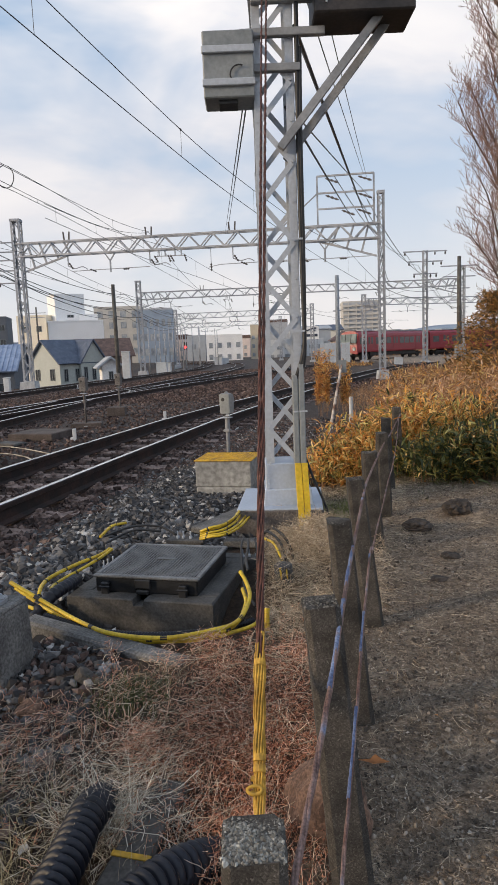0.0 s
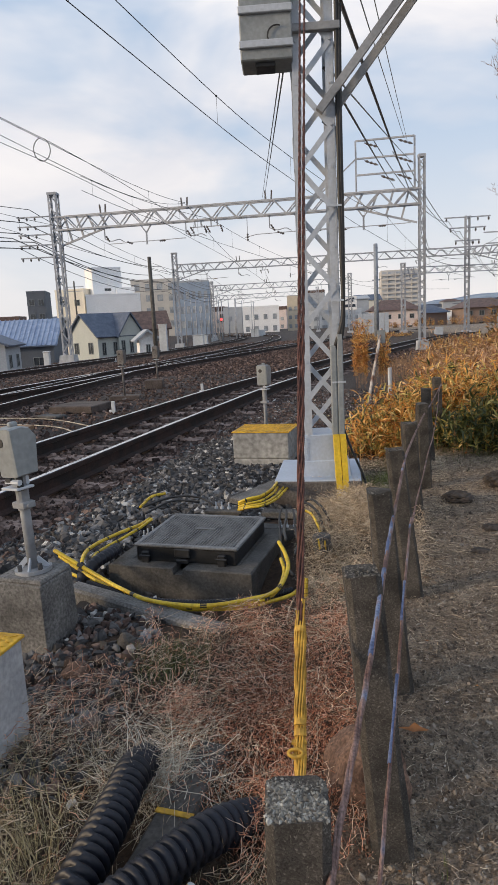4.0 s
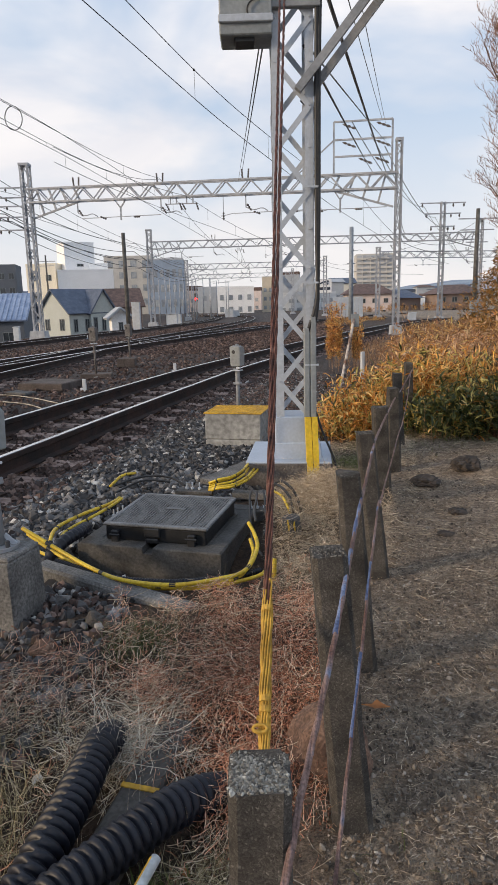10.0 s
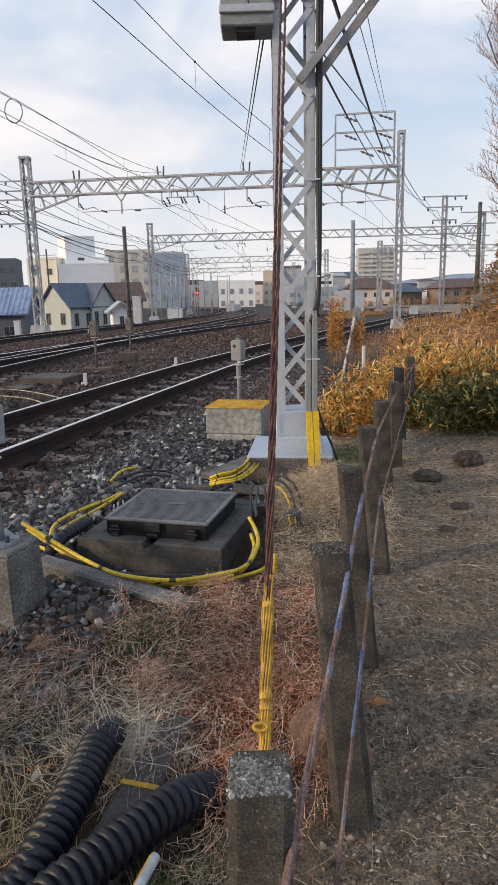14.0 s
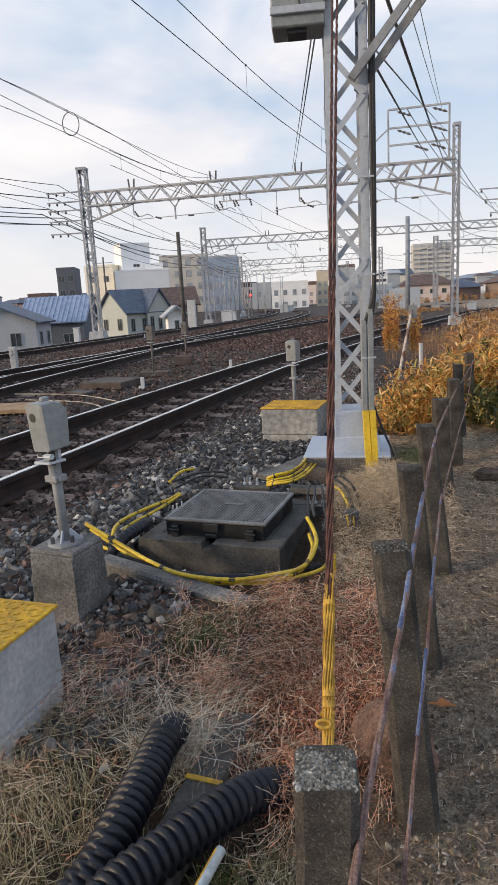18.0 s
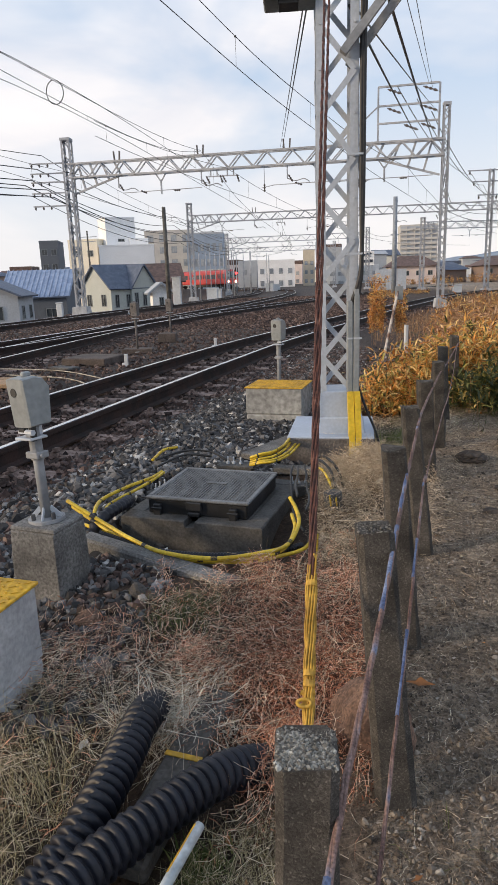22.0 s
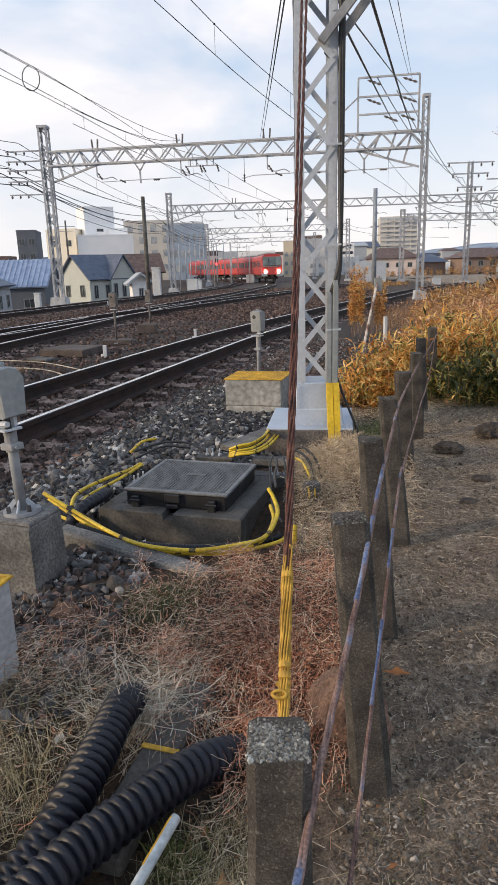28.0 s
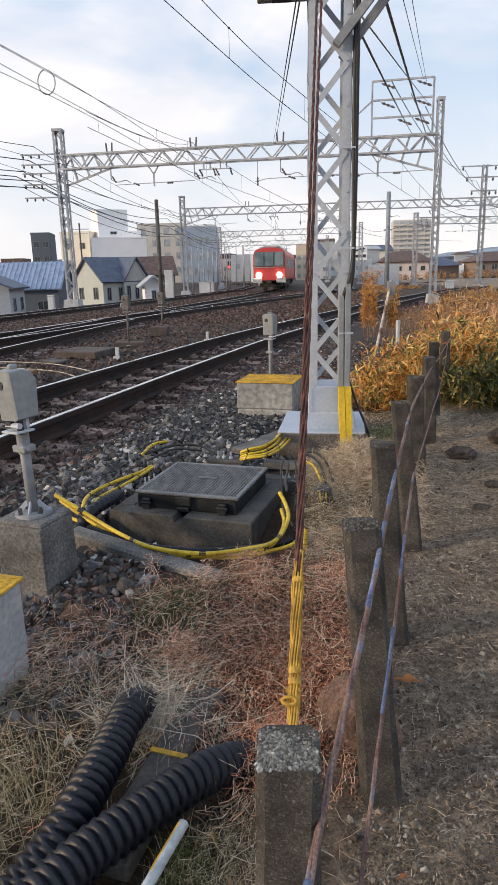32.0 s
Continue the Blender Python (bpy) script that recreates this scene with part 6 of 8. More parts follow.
def catenary(key, y0, y1, zc, gap, start, posts, dip=0.62):
    """Contact wire, messenger and droppers above a track."""
    L = LINES[key]
    q = L[(L[:, 1] >= y0) & (L[:, 1] <= y1)]
    t = thing("catenary", None, "contact wire and messenger wire hung above a track", "catenary wires", "overhead wires")
    ys = q[:, 1]

    def messenger(y):
        k = np.searchsorted(posts, y) - 1
        k = min(max(k, 0), len(posts) - 2)
        u = (y - posts[k]) / (posts[k + 1] - posts[k])
        return zc + gap - 4 * (gap * dip) * u * (1 - u)
    r = 0.0068
    bm = bmesh.new()
    tube(bm, [(x, y, zc + float(fall(y))) for x, y in q[::4]], [r * (1 + 0.020 * max(0, y - 10)) for y in ys[::4]], 5)
    part("contact_wire", bm, M["wire_dark"], t)
    bm = bmesh.new()
    tube(bm, [(x, y, messenger(y) + float(fall(y))) for x, y in q[::3]], [r * (1 + 0.020 * max(0, y - 10)) for y in ys[::3]], 5)
    part("messenger_wire", bm, M["wire_dark"], t)
    y = start
    while y < min(y1, 75):
        x = np.interp(y, ys, q[:, 0])
        bm = bmesh.new()
        bar(bm, (x, y, zc + float(fall(y))), (x, y, messenger(y) + float(fall(y))), 0.006 * (1 + 0.02 * max(0, y - 10)))
        part("dropper", bm, M["wire_far"], t)
        y += 4.6
    for y in np.arange(start, min(y1, 40), 9.2):
        x = np.interp(y, ys, q[:, 0])
        bm = bmesh.new()
        bmesh.ops.create_icosphere(bm, subdivisions=1, radius=0.022)
        bmesh.ops.translate(bm, verts=bm.verts, vec=(x, y, messenger(y) + float(fall(y))))
        part("clip", bm, M["wire_dark"], t)


catenary("A", 1.5, 60, 4.66, 1.1, 3.2, [-6, 30.5, 61, 92], 0.58)
catenary("B", 3, 120, 5.5, 1.5, 5.0, [5.3, 31.5, 61, 91, 117], 0.94)
catenary("B", 3, 31.5, 6.05, 0.95, 7.0, [2.5, 31.5, 61], 1.04)
catenary("E", 19, 95, 5.2, 0.95, 20.0, [1, 31, 61, 80])
catenary("C", 20, 110, 5.3, 1.0, 8.0, [2, 33, 61, 91, 117])


def feeders():
    """Long wires along the line and round the masts."""
    far = "wire_far"
    for k, (x, z) in enumerate(((-12.6, 6.7), (-12.9, 6.2), (-12.2, 5.75), (-13.3, 6.0), (-11.9, 5.4), (-13.0, 5.5), (-12.3, 7.3))):
        wire([(x - 12.0, 6, z + 0.9), (x, 33.2, z), (x + 1.6 + 0.15 * k, 61, z + 0.1 - 0.2 * k), (x + 3.5, 92, z - 0.6)], 0.023 if k < 5 else 0.017, "wire_dark", "dark feeder wire sagging along the line", 0.55 + 0.1 * (k % 3))
    t = thing("wire_bracket", None, "cluster of insulators and brackets on the portal mast", "bracket")
    for k, z in enumerate((6.95, 6.5, 6.1, 5.6, 5.0)):
        bm = bmesh.new()
        bar(bm, (-13.0, 33.3, z), (-11.3, 33.3, z), 0.06)
        part("arm", bm, M["steel_far"], t)
        for x in (-12.9, -12.5, -12.1):
            bm = bmesh.new()
            tube(bm, [(x, 33.3, z - 0.02), (x, 33.3, z - 0.1), (x, 33.3, z - 0.17)], [0.03, 0.06, 0.02], 6)
            part("insulator", bm, M["insulator"], t)
    # thick cables from the near mast to the portal
    wire([(0.425, 5.0, 3.36), (5.608, 30.1, 6.60)], 0.017, "wire_dark", "thick black cable from the mast to the portal", 0.03)
    wire([(0.348, 5.0, 2.847), (5.03, 30.1, 6.62)], 0.011, "wire_dark", "black cable from the mast to the portal", 0.03)
    wire([(0.405, 5.0, 2.81), (5.876, 30.0, 7.49)], 0.007, far, "thin wire from the mast to the feeder frame", 0.03)
    wire([(0.33, 5.0, 4.1), (5.35, 29.8, 8.63)], 0.008, far, "thin wire from the mast to the feeder frame", 0.03)
    wire([(0.35, 5.0, 4.7), (5.49, 29.8, 8.48)], 0.008, far, "thin wire from the mast to the feeder frame", 0.03)
    for k, x in enumerate((4.1, 4.9, 5.5)):
        wire([(x, 29.9, 8.6 - 0.5 * k), (14.9 + k, 61.4, 9.3 - 0.9 * k), (33, 105, 6.8)], 0.02, far, "feeder wire running on to the far poles", 0.9)
    for k in range(3):
        wire([(5.9, 29.6, 6.6 - 0.5 * k), (9.5, 44, 5.4 - 0.3 * k), (18.4, 58, 7.5 - k)], 0.016, "wire_dark", "slack dark cable behind the portal", 0.6)
    # stays from the equipment box down to the portal beam
    wire([(0.09, 4.98, 3.03), (-0.795, 31.6, 6.69)], 0.006, "wire_dark", "thin stay wire from the mast to the portal", 0.0)
    wire([(0.115, 4.98, 3.03), (-0.70, 31.6, 6.69)], 0.007, "wire_dark", "thin stay wire from the mast to the portal", 0.0)
    wire([(-0.6, 4.9, 6.2), (0.12, 5.0, 3.6), (0.14, 5.0, 3.3)], 0.012, "wire_dark", "black cable hanging from the mast top", 0.0)


def wire_ring():
    bm = bmesh.new()
    tube(bm, [(-5.83 + 0.21 * math.sin(a), 17.2, 5.73 + 0.27 * math.cos(a)) for a in np.linspace(0.3, 6.2, 26)], 0.012, 5)
    single("wire_loop", bm, M["wire_dark"], "loose loop of wire on the overhead line", "wire", smooth=True)


wire_ring()
feeders()


# ---- houses and town ----
# far building walls are lightened and greyed to stand for distance haze
M["wall_white"] = wall_paint("white_render", (0.86, 0.86, 0.86), 0.9)
M["wall_cream"] = wall_paint("cream_render", (0.78, 0.73, 0.62), 0.88)
M["wall_green"] = wall_paint("pale_grey_green_siding", (0.47, 0.50, 0.475), 0.88)
M["wall_beige"] = wall_paint("beige_tile_wall", (0.56, 0.54, 0.51))
M["wall_grey"] = wall_paint("grey_wall", (0.42, 0.45, 0.49))
M["wall_blue"] = wall_paint("blue_grey_glazed_wall", (0.30, 0.37, 0.47))
M["wall_pink"] = wall_paint("pinkish_render", (0.72, 0.62, 0.59))
M["wall_brown"] = wall_paint("brown_wall", (0.28, 0.21, 0.18))
M["wall_dark"] = wall_paint("dark_grey_wall", (0.13, 0.145, 0.17))
M["wall_yellow"] = wall_paint("ochre_wall", (0.62, 0.54, 0.42))
M["roof_slate"] = surf("dark_slate_roof", (0.065, 0.085, 0.13), (0.105, 0.128, 0.18), 2, 0.6, 0.3, fine=12)
M["roof_brown"] = surf("brown_tile_roof", (0.09, 0.058, 0.05), (0.15, 0.098, 0.085), 2, 0.75, 0.3, fine=12)
M["roof_blue"] = surf("blue_metal_roof", (0.22, 0.285, 0.42), (0.33, 0.40, 0.54), 1.5, 0.35, 0.1, metal=0.2, fine=12, stain=0.3)
M["logo_dark"] = surf("dark_logo_paint", (0.02, 0.03, 0.05), (0.03, 0.04, 0.07), 2, 0.6, 0.0)


def window_on(parent, c, w, h, rot, deep=0.06, pane="glass"):
    """A window: frame and pane set on a wall whose outward way is -y turned by rot."""
    R = Matrix.Rotation(radians(rot), 3, "Z")
    bm = bmesh.new()
    for dx, dz, sx, sz in ((0, h / 2, w + 0.06, 0.05), (0, -h / 2, w + 0.10, 0.06), (-w / 2, 0, 0.05, h), (w / 2, 0, 0.05, h), (0, 0, 0.04, h)):
        box(bm, Vector(c) + R @ Vector((dx, -deep / 2, dz)), (sx, deep, sz), R)
    f = part("window_frame", bm, M["box_grey"], parent)
    bm = bmesh.new()
    box(bm, Vector(c) + R @ Vector((0, -0.012, 0)), (w - 0.04, 0.03, h - 0.04), R)
    part("pane", bm, M[pane], f)


def block(name, c, s, rot, mat, label, category, rows=(), side_rows=(), roof=None, parapet=0.35, roof_mat="roof_slate", over=0.4, extras=()):
    """A building: walls, a flat or pitched roof, and windows in rows (height, count, width, height) on the near face and on its right and left sides."""
    w, d, h = s
    t = thing(name, pose(c[0], c[1], c[2], 0, 0, rot), label, category)
    bm = bmesh.new()
    box(bm, (0, 0, h / 2), (w, d, h))
    if roof in ("gable_x", "gable_y"):
        rh = parapet
        if roof == "gable_x":
            pts = [(-w / 2, -d / 2, h), (w / 2, -d / 2, h), (w / 2, d / 2, h), (-w / 2, d / 2, h), (-w / 2, 0, h + rh), (w / 2, 0, h + rh)]
            fs = ((0, 4, 3), (1, 2, 5), (0, 1, 5, 4), (3, 4, 5, 2))
        else:
            pts = [(-w / 2, -d / 2, h), (w / 2, -d / 2, h), (w / 2, d / 2, h), (-w / 2, d / 2, h), (0, -d / 2, h + rh), (0, d / 2, h + rh)]
            fs = ((0, 1, 4), (2, 3, 5), (1, 2, 5, 4), (3, 0, 4, 5))
        vs = [bm.verts.new(p) for p in pts]
        for f in fs:
            bm.faces.new([vs[i] for i in f])
    part("wall", bm, M[mat], t)
    bm = bmesh.new()
    o = over
    if roof == "gable_x":
        for s_ in (-1, 1):
            bar(bm, (-w / 2 - o, s_ * (d / 4 + o / 2), h + parapet / 2 - o * parapet / d + 0.08), (w / 2 + o, s_ * (d / 4 + o / 2), h + parapet / 2 - o * parapet / d + 0.08), math.hypot(d / 2 + o, parapet * (1 + 2 * o / d)), 0.14, up=(0, s_ * parapet, d / 2))
    elif roof == "gable_y":
        for s_ in (-1, 1):
            bar(bm, (s_ * (w / 4 + o / 2), -d / 2 - o, h + parapet / 2 - o * parapet / w + 0.08), (s_ * (w / 4 + o / 2), d / 2 + o, h + parapet / 2 - o * parapet / w + 0.08), math.hypot(w / 2 + o, parapet * (1 + 2 * o / w)), 0.14, up=(s_ * parapet, 0, w / 2))
    elif roof == "hip":
        vs = [bm.verts.new(p) for p in ((-w / 2 - o, -d / 2 - o, h), (w / 2 + o, -d / 2 - o, h), (w / 2 + o, d / 2 + o, h), (-w / 2 - o, d / 2 + o, h), (-w / 4, 0, h + parapet), (w / 4, 0, h + parapet))]
        for f in ((0, 1, 5, 4), (1, 2, 5), (2, 3, 4, 5), (3, 0, 4), (3, 2, 1, 0)):
            bm.faces.new([vs[i] for i in f])
    else:
        box(bm, (0, 0, h + 0.05), (w - 0.3, d - 0.3, 0.12))
        for x, y, a, b in ((0, -d / 2 + 0.1, w, 0.2), (0, d / 2 - 0.1, w, 0.2), (-w / 2 + 0.1, 0, 0.2, d - 0.4), (w / 2 - 0.1, 0, 0.2, d - 0.4)):
            box(bm, (x, y, h + parapet / 2), (a + 0.06, b + 0.06, parapet))
    part("roof", bm, M[roof_mat], t)
    for z, n, ww, hh in rows:
        for i in range(n):
            window_on(t, ((i + 0.5) / n * w - w / 2, -d / 2, z), ww, hh, 0, 0.06, "glass_far" if c[1] > 140 else "glass")
    for z, n, ww, hh in side_rows:
        for i in range(n):
            window_on(t, (w / 2, (i + 0.5) / n * d - d / 2, z), ww, hh, 90)
            window_on(t, (-w / 2, (i + 0.5) / n * d - d / 2, z), ww, hh, -90)
    return t


def town():
    block("house", (-21.45, 78.27, -3.2), (6.2, 5.9, 4.05), 50, "wall_green", "pale grey-green house with a dark slate gable roof", "house", ((2.5, 4, 0.5, 1.4),), ((2.6, 2, 0.9, 1.3),), "gable_x", 2.45)
    block("house", (-19.68, 78.45, -3.2), (3.5, 4.2, 4.05), 50, "wall_green", "gabled wing of the pale house under slate", "house", ((2.6, 3, 0.5, 1.5),), (), "gable_y", 2.4, "roof_slate", 0.3)
    block("house", (-19.0, 87.0, -3.2), (6.4, 6.0, 4.6), 20, "wall_brown", "dark brown house behind the pole", "house", (), (), "gable_x", 2.1, "roof_brown")
    block("shed", (-10.6, 50.3, -1.6), (1.3, 1.6, 2.2), 20, "wall_white", "small pale shed beside the line", "shed", ((1.3, 1, 0.3, 0.8),), (), "gable_y", 0.5, "wall_grey")
    block("house", (-24.6, 63.0, -3.2), (5.6, 7.0, 3.6), 8, "wall_dark", "low dark grey house with a ribbed blue metal roof", "house", ((2.0, 2, 1.0, 0.8),), (), "gable_x", 2.2, "roof_blue")
    t = bpy.data.objects["house.003"]
    for i in range(15):
        bm = bmesh.new()
        x = -3.1 + i * 6.2 / 14
        bar(bm, (x, -3.95, 3.55), (x, 0.0, 5.98), 0.06, 0.08)
        part("roof_rib", bm, M["roof_blue"], t)
    block("house", (-24.8, 51.0, -2.6), (6.4, 5.0, 3.2), 10, "wall_grey", "grey walled house with a low dark roof", "house", ((1.9, 2, 0.8, 1.0),), ((1.9, 2, 0.8, 1.0),), "gable_y", 1.4)
    block("white_building", (-26.7, 98.8, -3.0), (4.3, 4.4, 13.3), 30, "wall_white", "tall white concrete building with few windows", "building", ((10.3, 1, 0.9, 0.35),), (), None, 0.2, "wall_white")
    block("white_building", (-24.6, 95.5, -3.0), (7.6, 4.0, 9.3), 16, "wall_white", "lower white wing with a small dark vent", "building", ((6.2, 2, 1.1, 0.6),), (), None, 0.2, "wall_white")
    block("white_building", (-23.6, 99.0, -3.0), (2.6, 5.0, 10.3), 16, "wall_white", "white stair tower of the building", "building", (), (), None, 0.2, "wall_white")
    block("cream_building", (-30.6, 99.0, -3.0), (4.6, 6.0, 10.4), -10, "wall_cream", "cream building lit by low sunlight", "building", ((8.6, 2, 0.8, 0.8), (6.0, 2, 0.8, 0.8)), (), None, 0.2, "wall_cream")
    block("dark_building", (-44.6, 120.0, -3.0), (3.2, 7.0, 11.6), 12, "wall_dark", "dark grey apartment block with balconies", "building", tuple((z, 2, 0.9, 1.0) for z in (5, 7.5, 10)), (), None, 0.4, "wall_dark")
    block("beige_building", (-33.6, 177.0, -2.0), (11.8, 12.0, 15.6), 4, "wall_beige", "beige tiled office building with rows of windows", "building", tuple((z, 4, 1.4, 1.6) for z in (4.5, 8.0, 11.2, 14.0)), (), None, 0.4, "wall_beige")
    block("glass_building", (-23.4, 172.0, -2.0), (9.0, 14.0, 14.3), 4, "wall_blue", "blue-grey glazed block with small bright windows", "building", tuple((z, 6, 0.8, 1.7) for z in (4.0, 7.6, 11.2)), (), None, 0.4, "wall_grey")
    block("white_building", (-5.3, 152.0, -1.6), (8.2, 7.0, 6.3), 3, "wall_white", "plain white two-storey building with square windows", "building", ((4.4, 4, 0.8, 1.1), (1.8, 4, 0.8, 1.1)), (), None, 0.5, "wall_white")
    block("grey_building", (-11.6, 165.0, -1.6), (6.5, 8.0, 6.8), 3, "wall_grey", "plain grey building behind the signal posts", "building", ((4.4, 2, 0.8, 1.1),), (), None, 0.4, "wall_grey")
    block("ochre_building", (2.2, 158.0, -1.6), (2.6, 6.0, 8.6), 0, "wall_yellow", "narrow ochre building with pale balconies", "building", tuple((z, 2, 0.6, 0.8) for z in (2, 4, 6)), (), None, 0.4, "wall_yellow")
    block("apartment_tower", (44.6, 262.0, 0), (13.6, 12.0, 18.0), -4, "wall_beige", "large beige apartment slab with rows of balconies", "apartment building", (), (), None, 0.8, "wall_beige")
    t = bpy.data.objects["apartment_tower"]
    for i in range(10):
        bm = bmesh.new()
        box(bm, (0, -6.3, 2.2 + i * 1.65), (13.2, 0.7, 0.75))
        part("balcony", bm, M["wall_beige"], t)
        # window bands in pale wall grey, haze put into the colour
        bm = bmesh.new()
        box(bm, (0, -6.04, 3.0 + i * 1.65), (13.0, 0.12, 0.85))
        part("window_band", bm, M["wall_grey"], t)
    for k in (-4.5, -1.5, 1.5, 4.5):
        bm = bmesh.new()
        box(bm, (k, -6.3, 9.5), (0.25, 0.8, 17))
        part("party_wall", bm, M["wall_beige"], t)
    block("house", (18.4, 114.0, -1.6), (7.4, 7.0, 4.0), -3, "wall_pink", "pinkish house with a wide brown hipped roof", "house", ((2.9, 4, 0.7, 0.7), (1.0, 3, 0.7, 0.7)), (), "hip", 1.7, "roof_brown", 0.7)
    block("house", (24.5, 118.0, -1.6), (6.0, 7.0, 3.2), 4, "wall_brown", "low dark house under a slate roof", "house", ((1.8, 3, 0.6, 0.7),), (), "hip", 1.4, "roof_slate", 0.6)
    block("house", (32.5, 112.0, -1.6), (7.4, 7.0, 3.7), 2, "wall_brown", "two-storey brown house with a dark tile roof", "house", ((2.8, 4, 0.8, 0.8), (1.0, 4, 0.8, 0.8)), (), "hip", 1.5, "roof_brown", 0.7)
    block("house", (43.0, 118.0, -1.6), (9.0, 7.0, 4.4), 0, "wall_cream", "cream house with a grey roof", "house", ((3.2, 4, 0.8, 0.9),), (), "gable_x", 1.5, "wall_grey", 0.5)
    t = block("shop_building", (12.0, 168.0, -1.8), (14.0, 8.0, 5.2), 0, "sheet_white", "long low white shop building", "building", ((3.6, 7, 1.2, 0.8), (1.5, 7, 1.2, 0.8)), (), None, 0.4, "sheet_white")
    s = thing("billboard", pose(14.55, 150.0, 4.8), "white rooftop billboard with a dark swoosh and bars", "billboard")
    bm = bmesh.new()
    box(bm, (0, 0, 0), (3.6, 0.3, 2.9))
    part("board", bm, M["wall_white"], s)
    bm = bmesh.new()
    box(bm, (0.2, -0.2, -0.55), (2.6, 0.06, 0.6))
    part("lettering_bar", bm, M["logo_dark"], s)
    bm = bmesh.new()
    tube(bm, spline([(-1.0, -0.2, 0.5), (0.3, -0.2, 0.95), (1.2, -0.2, 1.1), (0.6, -0.2, 0.7), (1.0, -0.2, 0.4)], 16), 0.16, 5)
    part("swoosh", bm, M["logo_dark"], s)
    for x in (-1.4, 0, 1.4):
        bm = bmesh.new()
        bar(bm, (x, 0.2, -6.4), (x, 0.2, 1.2), 0.2)
        part("stand_post", bm, M["steel_far"], s)
    # white sheet fence beside the branch line
    t = thing("sheet_fence", pose(10.0, 75.0, -0.65, 0, 0, 8), "white sheet-metal screen beside the branch line", "fence")
    for i in range(7):
        bm = bmesh.new()
        box(bm, (-1.5 + i * 0.5, 0, 1.1), (0.48, 0.05, 2.6), bevel=0.01)
        part("panel", bm, M["sheet_white"], t)
    # the crowd of small houses beyond
    rng = random.Random(5)
    mats = ["wall_white", "wall_cream", "wall_beige", "wall_grey", "wall_pink", "sheet_white", "wall_brown"]
    for i in range(84):
        x = -150 + i * 3.9 + rng.uniform(-2, 2)
        y = rng.uniform(185, 330)
        if abs(x - 44.6) < 11:
            y = rng.uniform(275, 330)
        w, d, h = rng.uniform(5, 12), rng.uniform(6, 10), rng.uniform(4.0, 8.8) * (1.0 if rng.random() < 0.85 else 1.5)
        n = max(2, int(w / 2.6))
        block("distant_house", (x, y, -1.8), (w, d, h), rng.uniform(-15, 15), rng.choice(mats), "small distant town house", "house", tuple((z, n, 0.9, 1.0) for z in ((2, 4.4) if h > 5.5 else (2.2,))), (), rng.choice([None, "gable_x", "hip", None]), rng.uniform(0.8, 1.6), rng.choice(["roof_slate", "roof_brown", "wall_grey", "roof_slate"]))
    # hills on the skyline, distance haze mixed into their blue
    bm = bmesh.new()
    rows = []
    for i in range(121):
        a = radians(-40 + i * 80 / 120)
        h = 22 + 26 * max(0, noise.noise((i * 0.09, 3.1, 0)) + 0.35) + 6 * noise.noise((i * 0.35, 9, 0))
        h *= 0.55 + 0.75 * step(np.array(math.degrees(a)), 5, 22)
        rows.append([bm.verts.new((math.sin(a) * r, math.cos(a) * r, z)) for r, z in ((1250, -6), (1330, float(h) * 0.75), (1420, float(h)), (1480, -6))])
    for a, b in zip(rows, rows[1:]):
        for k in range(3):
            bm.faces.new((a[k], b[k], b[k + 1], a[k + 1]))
    single("distant_hills", bm, M["hill"], "low hills on the skyline, blue haze in their colour", "hills", kind="structure", smooth=True)


town()


